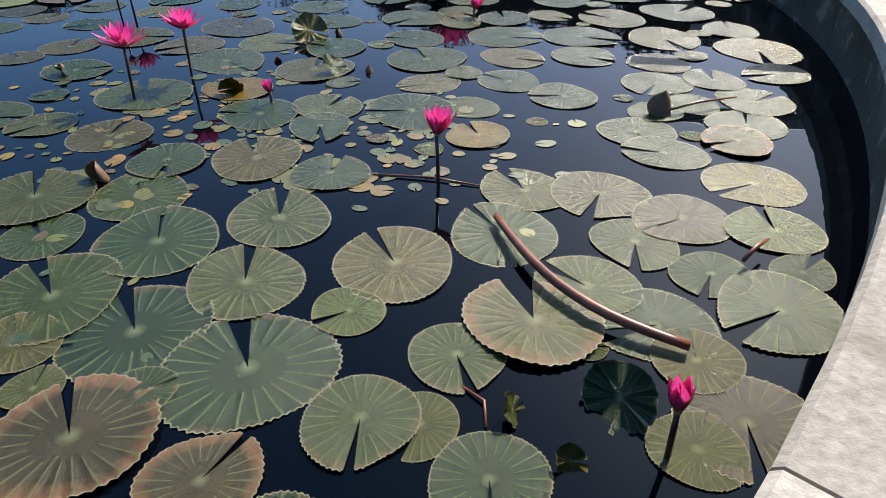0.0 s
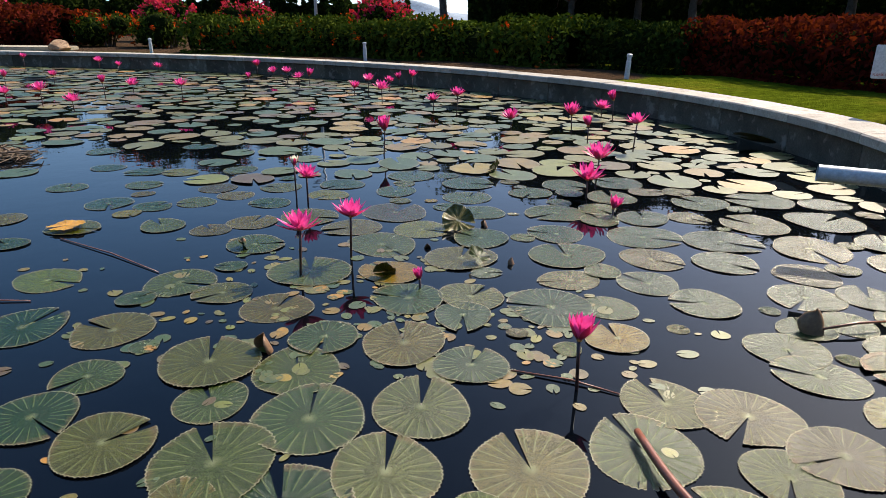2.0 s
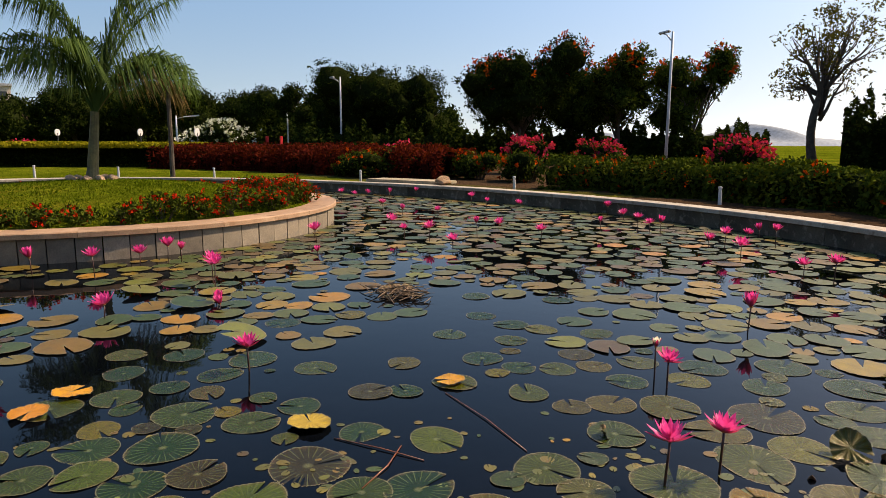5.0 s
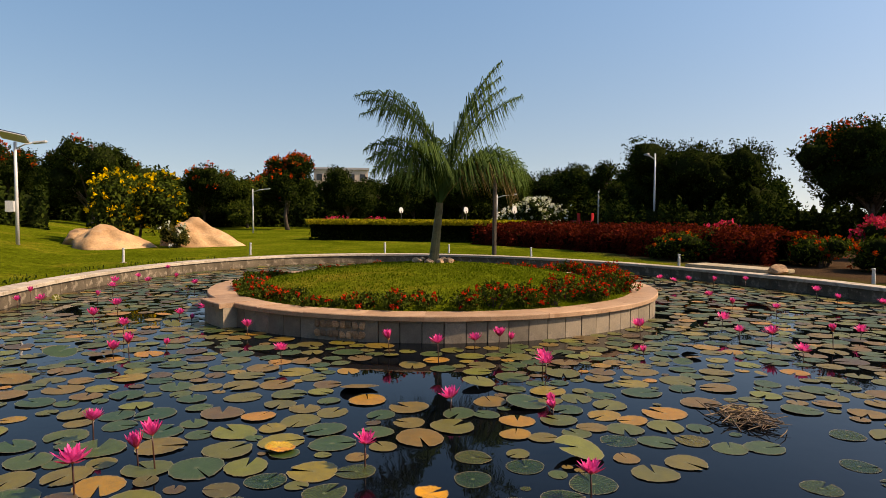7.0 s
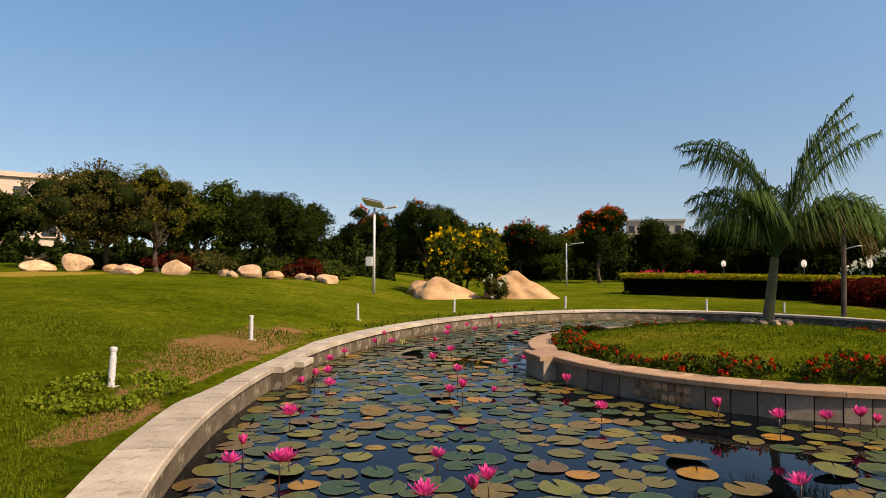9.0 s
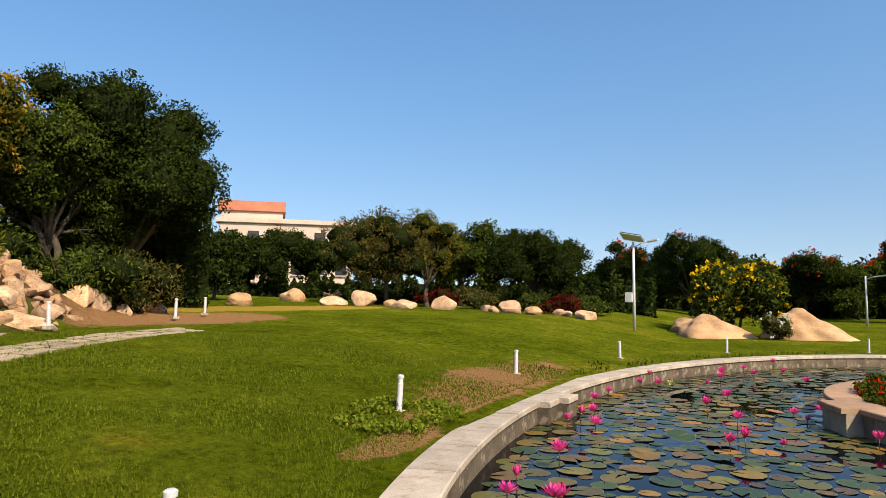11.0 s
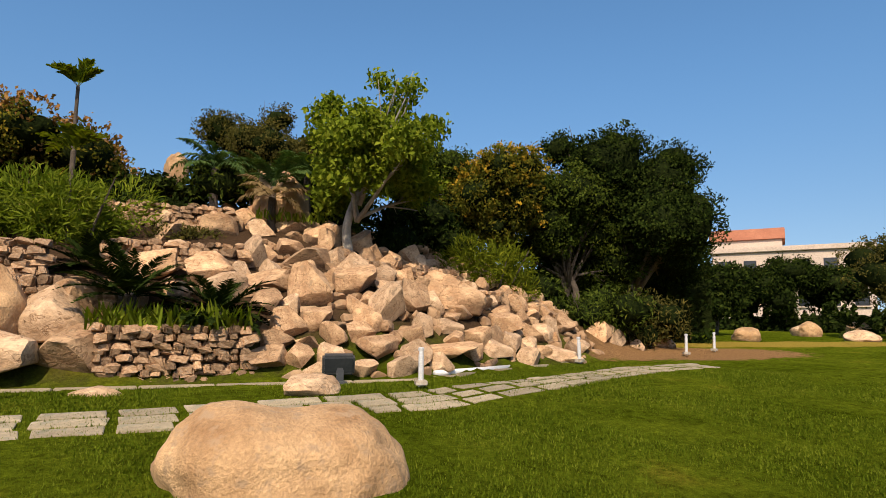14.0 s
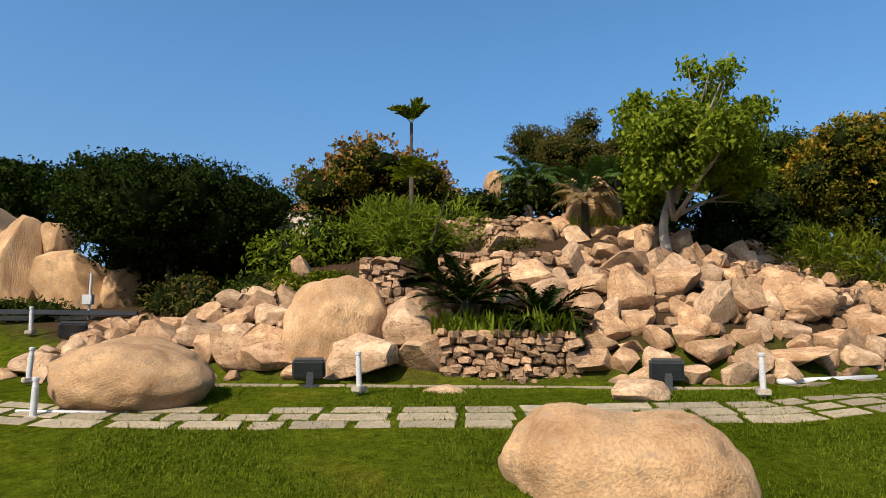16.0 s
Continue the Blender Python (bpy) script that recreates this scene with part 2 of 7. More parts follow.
M_SLATE = surface("island_slab", (0.2, 0.165, 0.12), (0.36, 0.3, 0.22), 3.5, 0.7, 80, 0.3, 0.004, 0.3, (0.22, 0.19, 0.15))
M_RIM = surface("island_coping", (0.34, 0.19, 0.1), (0.54, 0.36, 0.23), 2.0, 0.8, 60, 0.3, 0.006, 0.15, (0.35, 0.2, 0.11))
M_SOIL = surface("soil", (0.1, 0.06, 0.035), (0.24, 0.15, 0.09), 3, 0.95, 50, 0.6, 0.02)
M_BARK = surface("bark", (0.05, 0.036, 0.025), (0.13, 0.098, 0.07), 5, 0.9, 40, 0.7, 0.03)
M_BARK_PALE = surface("pale_bark", (0.24, 0.2, 0.155), (0.46, 0.4, 0.32), 6, 0.85, 40, 0.5, 0.02)
# near-black: the shade inside crowns and hedges is put into this colour
M_INNER_SHADE = surface("inner_shade", (0.01, 0.016, 0.005), (0.026, 0.036, 0.01), 9, 0.95, 60, 0.8, 0.05)
M_INNER_SHADE.node_tree.nodes["Principled BSDF"].inputs["Specular IOR Level"].default_value = 0.0
M_STEM = surface("lily_stem", (0.035, 0.012, 0.01), (0.1, 0.03, 0.02), 20, 0.45, 90, 0.2, 0.002)
M_STALK = surface("lily_stalk", (0.19, 0.05, 0.02), (0.36, 0.12, 0.055), 14, 0.35, 90, 0.2, 0.002)
M_METAL = surface("painted_steel", (0.62, 0.63, 0.64), (0.74, 0.75, 0.76), 3, 0.4, 60, 0.05, 0.002)
M_DARKMETAL = surface("dark_steel", (0.03, 0.035, 0.04), (0.07, 0.075, 0.08), 4, 0.45, 60, 0.1, 0.002)
M_WHITE = surface("white_plastic", (0.72, 0.73, 0.74), (0.82, 0.82, 0.82), 3, 0.35, 60, 0.05, 0.001)
M_GREYPIPE = surface("grey_pvc", (0.52, 0.54, 0.56), (0.64, 0.66, 0.68), 5, 0.35, 60, 0.05, 0.001)
M_PANEL = surface("solar_cells", (0.01, 0.012, 0.03), (0.025, 0.03, 0.06), 8, 0.15, 60, 0.02, 0.001)
M_RED = surface("sign_red", (0.5, 0.02, 0.03), (0.6, 0.03, 0.04), 5, 0.45, 60, 0.02, 0.001)
M_BLACK = surface("sign_black", (0.01, 0.01, 0.01), (0.02, 0.02, 0.02), 5, 0.45, 60, 0.02, 0.001)
M_PLASTER = surface("cream_plaster", (0.6, 0.47, 0.38), (0.72, 0.58, 0.47), 0.4, 0.9, 8, 0.1, 0.01)
M_TILE = surface("terracotta", (0.45, 0.16, 0.09), (0.58, 0.23, 0.13), 0.8, 0.85, 12, 0.2, 0.02)
M_GREYWALL = surface("grey_plaster", (0.4, 0.4, 0.42), (0.52, 0.52, 0.54), 0.4, 0.9, 8, 0.1, 0.01)
M_WINDOW = surface("window_dark", (0.02, 0.025, 0.03), (0.05, 0.055, 0.06), 2, 0.2, 20, 0.02, 0.001)
M_DEBRIS = surface("dry_stalks", (0.1, 0.06, 0.035), (0.25, 0.17, 0.1), 8, 0.9, 40, 0.3, 0.005)
M_DRYLEAF = surface("dry_leaf", (0.12, 0.05, 0.02), (0.38, 0.2, 0.08), 12, 0.6, 60, 0.4, 0.004)

L_DARK = foliage("dark_leaves", [(0.0, (0.006, 0.011, 0.003)), (0.5, (0.02, 0.034, 0.007)), (1.0, (0.065, 0.088, 0.015))], 0.62, 0.06)
L_MID = foliage("mid_leaves", [(0.0, (0.018, 0.03, 0.006)), (0.5, (0.052, 0.078, 0.012)), (1.0, (0.13, 0.15, 0.022))], 0.62, 0.1)
L_BRIGHT = foliage("bright_leaves", [(0.0, (0.06, 0.09, 0.01)), (0.5, (0.16, 0.21, 0.02)), (1.0, (0.34, 0.36, 0.04))], 0.45, 0.3)
L_OLIVE = foliage("olive_leaves", [(0.0, (0.035, 0.035, 0.01)), (0.5, (0.09, 0.085, 0.022)), (1.0, (0.19, 0.14, 0.035))], 0.6, 0.2)
L_GOLD = foliage("golden_leaves", [(0.0, (0.04, 0.055, 0.008)), (0.5, (0.11, 0.115, 0.016)), (1.0, (0.3, 0.2, 0.025))], 0.6, 0.25)
L_RUST = foliage("rust_pods", [(0.0, (0.16, 0.07, 0.025)), (0.5, (0.3, 0.15, 0.05)), (1.0, (0.45, 0.26, 0.09))], 0.7, 0.15)
L_RED = foliage("red_leaves", [(0.0, (0.04, 0.008, 0.006)), (0.5, (0.1, 0.014, 0.01)), (1.0, (0.2, 0.03, 0.016))], 0.55, 0.25)
L_ORANGE = foliage("orange_blossom", [(0.0, (0.36, 0.03, 0.008)), (0.5, (0.55, 0.06, 0.01)), (1.0, (0.65, 0.14, 0.018))], 0.5, 0.25)
L_SCARLET = foliage("scarlet_blossom", [(0.0, (0.3, 0.012, 0.006)), (0.5, (0.48, 0.025, 0.01)), (1.0, (0.6, 0.07, 0.015))], 0.5, 0.2)
L_PINKFL = foliage("magenta_blossom", [(0.0, (0.4, 0.015, 0.06)), (0.5, (0.6, 0.03, 0.1)), (1.0, (0.75, 0.1, 0.2))], 0.5, 0.25)
L_YELLOW = foliage("yellow_blossom", [(0.0, (0.6, 0.33, 0.01)), (0.5, (0.8, 0.5, 0.015)), (1.0, (0.9, 0.65, 0.03))], 0.5, 0.25)
L_WHITE = foliage("white_blossom", [(0.0, (0.5, 0.5, 0.45)), (0.5, (0.7, 0.7, 0.66)), (1.0, (0.8, 0.8, 0.78))], 0.5, 0.2)
L_LIME = foliage("lime_leaves", [(0.0, (0.15, 0.14, 0.01)), (0.5, (0.3, 0.26, 0.02)), (1.0, (0.45, 0.36, 0.03))], 0.55, 0.25)
L_PALM = foliage("palm_leaves", [(0.0, (0.03, 0.06, 0.02)), (0.5, (0.07, 0.12, 0.035)), (1.0, (0.14, 0.2, 0.06))], 0.4, 0.2)
L_DRY = foliage("dry_fronds", [(0.0, (0.12, 0.08, 0.04)), (0.5, (0.22, 0.15, 0.07)), (1.0, (0.32, 0.23, 0.11))], 0.8, 0.15)
L_GOLDEN = foliage("golden_pods", [(0.0, (0.24, 0.14, 0.02)), (0.5, (0.4, 0.24, 0.025)), (1.0, (0.55, 0.36, 0.04))], 0.7, 0.2)
L_FRESH = foliage("fresh_leaves", [(0.0, (0.045, 0.062, 0.007)), (0.5, (0.115, 0.14, 0.012)), (1.0, (0.26, 0.26, 0.023))], 0.5, 0.28)
L_GRASS = foliage("grass_blades", [(0.0, (0.05, 0.075, 0.005)), (0.5, (0.1, 0.14, 0.01)), (1.0, (0.2, 0.22, 0.026))], 0.6, 0.25)


def lawn_material():
    m, n, l, p = material("lawn")
    tc = n.new("ShaderNodeTexCoord").outputs["Object"]
    big, mid, fine = noise_node(n, l, 0.16, 4, tc), noise_node(n, l, 1.3, 6, tc), noise_node(n, l, 26, 6, tc, 0.8)
    c1 = ramp(n, [(0.36, (0.04, 0.058, 0.003)), (0.55, (0.082, 0.103, 0.007)), (0.68, (0.15, 0.13, 0.014))])
    add = n.new("ShaderNodeMath")
    add.operation = "MULTIPLY_ADD"
    add.inputs[1].default_value = 0.4
    l.new(mid.outputs[0], add.inputs[0])
    sc = n.new("ShaderNodeMath")
    sc.operation = "MULTIPLY"
    sc.inputs[1].default_value = 0.62
    l.new(big.outputs[0], sc.inputs[0])
    l.new(sc.outputs[0], add.inputs[2])
    l.new(add.outputs[0], c1.inputs[0])
    tuft = noise_node(n, l, 7.0, 5, tc, 0.75)
    patchy = ramp(n, [(0.34, (0.2, 0.2, 0.2)), (0.66, (0.8, 0.8, 0.8))])
    l.new(tuft.outputs[0], patchy.inputs[0])
    out = mixer(n, l, "OVERLAY", 0.75, c1.outputs[0], patchy.outputs[0])
    out = mixer(n, l, "OVERLAY", 0.9, out, fine.outputs[0])
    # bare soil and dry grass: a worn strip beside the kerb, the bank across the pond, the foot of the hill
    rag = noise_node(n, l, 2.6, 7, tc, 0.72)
    # dark soil of bank and hill: shade under hedge and rocks is painted in
    DRY, EARTH, SHADED_SOIL = ((0.16, 0.12, 0.02), (0.34, 0.24, 0.045)), ((0.12, 0.065, 0.028), (0.36, 0.2, 0.09)), ((0.035, 0.022, 0.014), (0.09, 0.055, 0.032))
    for (cx, cy, rx, ry, edge, (c0, c1_)) in ((-21.0, -17.5, 8.0, 1.6, 0.5, DRY), (-6.3, -3.85, 0.9, 0.26, 0.8, EARTH), (-11.2, -4.55, 3.0, 0.7, 0.9, EARTH), (-8.3, -4.15, 1.2, 0.25, 0.9, EARTH), (-12.0, -14.2, 4.5, 2.2, 0.5, EARTH), (-9.0, 24, 26, 11.0, 0.1, SHADED_SOIL), (-3.5, 12.4, 4.0, 1.9, 0.1, SHADED_SOIL), (-0.5, 10.7, 1.5, 1.6, 0.1, SHADED_SOIL), (0.5, -17.3, 12, 7.6, 0.12, SHADED_SOIL)):
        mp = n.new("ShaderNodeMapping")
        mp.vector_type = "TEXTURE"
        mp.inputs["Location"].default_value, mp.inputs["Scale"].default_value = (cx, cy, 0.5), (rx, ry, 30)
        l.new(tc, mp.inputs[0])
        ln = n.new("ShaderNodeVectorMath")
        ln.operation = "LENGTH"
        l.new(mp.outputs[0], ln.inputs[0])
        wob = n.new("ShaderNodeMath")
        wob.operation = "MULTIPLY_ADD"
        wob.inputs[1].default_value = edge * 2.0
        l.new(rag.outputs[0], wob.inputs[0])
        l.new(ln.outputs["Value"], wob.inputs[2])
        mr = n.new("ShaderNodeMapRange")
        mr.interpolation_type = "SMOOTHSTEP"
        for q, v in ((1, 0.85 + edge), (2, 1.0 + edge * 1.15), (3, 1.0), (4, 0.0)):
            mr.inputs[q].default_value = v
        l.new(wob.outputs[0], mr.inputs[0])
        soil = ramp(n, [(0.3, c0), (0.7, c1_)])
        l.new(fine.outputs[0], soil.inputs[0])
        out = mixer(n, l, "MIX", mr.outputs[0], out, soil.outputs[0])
    l.new(out, p.inputs["Base Color"])
    p.inputs["Roughness"].default_value, p.inputs["Specular IOR Level"].default_value = 0.9, 0.0
    bumped(n, l, p, fine.outputs[0], 1.0, 0.05)
    return m


def water_material():
    m, n, l, p = material("pond_water")
    tc = n.new("ShaderNodeTexCoord").outputs["Object"]
    a = noise_node(n, l, 1.5, 3, tc)
    col = ramp(n, [(0.3, (0.0008, 0.0014, 0.0026)), (0.7, (0.002, 0.0026, 0.0036))])
    l.new(a.outputs[0], col.inputs[0])
    l.new(col.outputs[0], p.inputs["Base Color"])
    p.inputs["Roughness"].default_value, p.inputs["IOR"].default_value = 0.015, 1.33
    p.inputs["Specular IOR Level"].default_value = 0.22
    p.inputs["Specular Tint"].default_value = (0.55, 0.8, 1.0, 1)
    b = noise_node(n, l, 5, 2, tc)
    bumped(n, l, p, b.outputs[0], 0.05, 0.02)
    return m


def pad_material(name, shared):
    """Lily pads: pleats and veins run out from the stalk (u: angle, v: radius); old pads turn purple, yellow or brown at the rim."""
    m, n, l, p = material(name)
    uv = n.new("ShaderNodeUVMap").outputs[0]
    sep = n.new("ShaderNodeSeparateXYZ")
    l.new(uv, sep.inputs[0])
    rnd = n.new("ShaderNodeNewGeometry").outputs["Random Per Island"] if shared else n.new("ShaderNodeObjectInfo").outputs["Random"]
    base = ramp(n, [(0.0, (0.015, 0.05, 0.006)), (0.28, (0.045, 0.08, 0.008)), (0.48, (0.12, 0.115, 0.012)), (0.66, (0.19, 0.115, 0.016)), (0.78, (0.07, 0.04, 0.024)), (0.9, (0.14, 0.17, 0.014)), (1.0, (0.42, 0.19, 0.015))])
    l.new(rnd, base.inputs[0])
    for e in base.color_ramp.elements:
        e.color = (*(v * k for v, k in zip(e.color[:3], (0.7, 0.62, 0.2) if shared else (0.25, 0.31, 0.036))), 1)
    tc = n.new("ShaderNodeTexCoord").outputs["Object"]
    blotch, grit = noise_node(n, l, 9 if shared else 1.6, 5, tc), noise_node(n, l, 150 if shared else 30, 5, tc, 0.8)
    col = mixer(n, l, "OVERLAY", 0.7, base.outputs[0], blotch.outputs[0])
    col = mixer(n, l, "OVERLAY", 0.8, col, grit.outputs[0])
    # pale heart where the stalk joins
    heart = ramp(n, [(0.02, (1, 1, 1)), (0.16, (0, 0, 0))])
    l.new(sep.outputs[1], heart.inputs[0])
    hm = n.new("ShaderNodeMath")
    hm.operation = "MULTIPLY"
    hm.inputs[1].default_value = 0.65
    l.new(heart.outputs[0], hm.inputs[0])
    col = mixer(n, l, "MIX", hm.outputs[0], col, (0.12, 0.13, 0.055))
    # brown, nibbled rims
    add = n.new("ShaderNodeMath")
    add.operation = "MULTIPLY_ADD"
    add.inputs[1].default_value = 0.62
    l.new(blotch.outputs[0], add.inputs[0])
    l.new(sep.outputs[1], add.inputs[2])
    edge = ramp(n, [(0.66, (0, 0, 0)), (0.8, (1, 1, 1))])
    sc = n.new("ShaderNodeMath")
    sc.operation = "MULTIPLY"
    sc.inputs[1].default_value = 0.55
    l.new(add.outputs[0], sc.inputs[0])
    l.new(sc.outputs[0], edge.inputs[0])
    col = mixer(n, l, "MIX", edge.outputs[0], col, (0.085, 0.045, 0.018))
    # veins
    w = n.new("ShaderNodeMath")
    w.operation = "MULTIPLY"
    w.inputs[1].default_value = 2 * math.pi * 24
    l.new(sep.outputs[0], w.inputs[0])
    dis = n.new("ShaderNodeMath")
    dis.operation = "MULTIPLY_ADD"
    dis.inputs[1].default_value = 1.6
    l.new(blotch.outputs[0], dis.inputs[0])
    l.new(w.outputs[0], dis.inputs[2])
    sn = n.new("ShaderNodeMath")
    sn.operation = "SINE"
    l.new(dis.outputs[0], sn.inputs[0])
    fade = n.new("ShaderNodeMapRange")
    fade.inputs[1].default_value, fade.inputs[2].default_value = 0.3, 0.42
    l.new(sep.outputs[1], fade.inputs[0])
    pleat = n.new("ShaderNodeMath")
    pleat.operation = "MULTIPLY"
    l.new(sn.outputs[0], pleat.inputs[0])
    l.new(fade.outputs[0], pleat.inputs[1])
    vr = ramp(n, [(0.84, (0, 0, 0)), (1.0, (1, 1, 1))])
    l.new(pleat.outputs[0], vr.inputs[0])
    vm = n.new("ShaderNodeMath")
    vm.operation = "MULTIPLY"
    vm.inputs[1].default_value = 0.6
    l.new(vr.outputs[0], vm.inputs[0])
    col = mixer(n, l, "MIX", vm.outputs[0], col, (0.085, 0.1, 0.03))
    # pale rim: the glint on the teeth is painted into the colour
    teeth = ramp(n, [(0.97, (0, 0, 0)), (0.995, (0.6, 0.6, 0.6))])
    l.new(sep.outputs[1], teeth.inputs[0])
    col = mixer(n, l, "MIX", teeth.outputs[0], col, (0.26, 0.24, 0.15))
    l.new(col, p.inputs["Base Color"])
    p.inputs["Roughness"].default_value = 0.45 if shared else 0.27
    p.inputs["Specular IOR Level"].default_value = 0.7 if shared else 0.34
    p.inputs["Specular Tint"].default_value = (1.0, 0.98, 0.84, 1)
    h = n.new("ShaderNodeMath")
    h.operation = "MULTIPLY_ADD"
    h.inputs[1].default_value = 0.09
    l.new(pleat.outputs[0], h.inputs[0])
    wr = noise_node(n, l, 70 if shared else 15, 6, tc, 0.75)
    l.new(wr.outputs[0], h.inputs[2])
    b = bumped(n, l, p, h.outputs[0], 0.8, 0.0009 if shared else 0.0036)
    return m


def petal_material(name, inner, outer):
    m, n, l, p = material(name)
    uv = n.new("ShaderNodeUVMap").outputs[0]
    sep = n.new("ShaderNodeSeparateXYZ")
    l.new(uv, sep.inputs[0])
    col = ramp(n, [(0.0, inner), (0.5, outer), (1.0, tuple(min(1, c * 1.15) for c in outer))])
    l.new(sep.outputs[1], col.inputs[0])
    tc = n.new("ShaderNodeTexCoord").outputs["Object"]
    g = noise_node(n, l, 90, 3, tc)
    out = mixer(n, l, "OVERLAY", 0.35, col.outputs[0], g.outputs[0])
    l.new(out, p.inputs["Base Color"])
    p.inputs["Roughness"].default_value = 0.5
    tr = n.new("ShaderNodeBsdfTranslucent")
    l.new(out, tr.inputs[0])
    mix = n.new("ShaderNodeMixShader")
    mix.inputs[0].default_value = 0.4
    l.new(p.outputs[0], mix.inputs[1])
    l.new(tr.outputs[0], mix.inputs[2])
    l.new(mix.outputs[0], n["Material Output"].inputs[0])
    return m


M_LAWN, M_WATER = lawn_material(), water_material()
M_PAD, M_PADS = pad_material("lily_pad", False), pad_material("lily_pad_far", True)
M_PETAL = petal_material("pink_petal", (0.5, 0.1, 0.22), (0.72, 0.065, 0.29))
M_SEPAL = petal_material("dark_sepal", (0.2, 0.03, 0.05), (0.5, 0.03, 0.12))
M_CREAM = petal_material("cream_petal", (0.6, 0.6, 0.3), (0.8, 0.78, 0.62))

# ---- the large structure ----
def build_ground():
    s = np.concatenate([[0.0, 0.5, 0.9, 0.97, 0.985, 1.0, 1.012, 1.03], 1.05 * np.exp(np.linspace(0, math.log(95), 150))])
    n = 420
    th = np.linspace(0, 2 * np.pi, n, endpoint=False)
    S, T = np.meshgrid(s, th, indexing="ij")
    b = PB + (PA - PB) * smooth(2, 6, S)
    ex, ey = PA * S * np.cos(T), b * S * np.sin(T)
    c, q = math.cos(PROT), math.sin(PROT)
    X, Y = PC.x + c * ex - q * ey, PC.y + q * ex + c * ey
    Z = ground(X, Y)
    Z = Z + np.where(S > 1.06, 0.02 * np.sin(X * 1.9 + 0.7 * np.cos(Y * 1.3)) * np.sin(Y * 1.6), 0)
    Z = np.where(S < 0.98, -0.7, np.where(S < 1.02, -0.2, Z))
    V = np.stack([X, Y, Z], -1).reshape(-1, 3)
    i, j = np.meshgrid(np.arange(len(s) - 1), np.arange(n), indexing="ij")
    k = (j + 1) % n
    F = np.stack([i * n + j, (i + 1) * n + j, (i + 1) * n + k, i * n + k], -1).reshape(-1, 4)
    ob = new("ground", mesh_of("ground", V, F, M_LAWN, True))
    tagged(ob, "mown green lawn with worn bare soil patches", "lawn", kind="structure")


def build_water():
    n, s = 160, np.array([0.0001, 0.3, 0.6, 0.85, 1.004])
    th = np.linspace(0, 2 * np.pi, n, endpoint=False)
    V = []
    for q in s:
        for t in th:
            p = PC + (rim(t)[0] - PC) * q
            V.append((p.x, p.y, 0.0))
    i, j = np.meshgrid(np.arange(len(s) - 1), np.arange(n), indexing="ij")
    k = (j + 1) % n
    F = np.stack([i * n + j, (i + 1) * n + j, (i + 1) * n + k, i * n + k], -1).reshape(-1, 4)
    tagged(new("water", mesh_of("water", V, F, M_WATER, True)), "still dark pond water reflecting sky and trees", "water", kind="structure")


def slab_between(name, t0, t1, o0, o1, z0, z1, mat, gap=0.004, steps=4, curve=rim):
    """A curved block along the rim from angle t0 to t1, between two offsets and two heights."""
    V, L = [], steps + 1
    mid, _ = curve((t0 + t1) / 2, (o0 + o1) / 2)
    g = gap / 12.0
    for a in np.linspace(t0 + g, t1 - g, L):
        for o, z in ((o0, z0), (o1, z0), (o1, z1 - 0.012), (o1 - 0.012, z1), (o0 + 0.012, z1), (o0, z1 - 0.012)):
            p, _ = curve(a, o)
            V.append((p.x - mid.x, p.y - mid.y, z))
    F = []
    for i in range(steps):
        for j in range(6):
            a, b = i * 6 + j, i * 6 + (j + 1) % 6
            F.append([a, a + 6, b + 6, b])
    F += [[0, 1, 2, 3, 4, 5], [steps * 6 + q for q in (5, 4, 3, 2, 1, 0)]]
    ob = new(name, mesh_of(name, V, F, mat))
    ob.location = (mid.x, mid.y, 0)
    return ob


def build_kerb():
    wall = thing("pond_kerb", PC.x, PC.y, 0, "curved grey stone kerb round the pond, worn and dusty", "kerb", kind="structure")
    n = 66
    # equal lengths along the ellipse
    fine = np.linspace(0, 2 * np.pi, 2001)
    pts = np.array([rim(t)[0] for t in fine])
    run = np.concatenate([[0], np.cumsum(np.linalg.norm(np.diff(pts, axis=0), axis=1))])
    cuts = np.interp(np.linspace(0, run[-1], n + 1), run, fine)
    for a, b in zip(cuts[:-1], cuts[1:]):
        dz = rng.uniform(-0.003, 0.003)
        wide = KERB_W + 0.05 * max(0.0, math.cos((a + b) / 2 - radians(262))) ** 0.5
        for name, o0, o1, z0, z1, mat in (("coping", -0.035, wide, KERB_Z - 0.07, KERB_Z + dz, M_CONC), ("kerb_panel", 0.0, wide - 0.04, -0.7, KERB_Z - 0.072, M_CONC_SHADED)):
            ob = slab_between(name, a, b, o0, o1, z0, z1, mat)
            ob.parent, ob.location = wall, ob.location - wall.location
    # the stepped block that juts into the pond
    base = min(fine, key=lambda t: (rim(t)[0] - Vector((-10.0, -3.4))).length)
    for k, (da, jut) in enumerate((((-0.055, -0.012), 0.3), ((-0.012, 0.03), 0.16))):
        for name, o0, o1, z0, z1, mat in (("pier_coping", -jut - 0.03, 0.02, KERB_Z - 0.075, KERB_Z + 0.006, M_CONC), ("pier", -jut, 0.0, -0.7, KERB_Z - 0.077, M_CONC_SHADED)):
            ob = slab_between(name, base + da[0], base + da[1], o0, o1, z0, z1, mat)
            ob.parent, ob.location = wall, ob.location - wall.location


def ring(th, off=0.0):
    d = Vector((math.cos(th), math.sin(th)))
    return IC + d * (IR + off), d


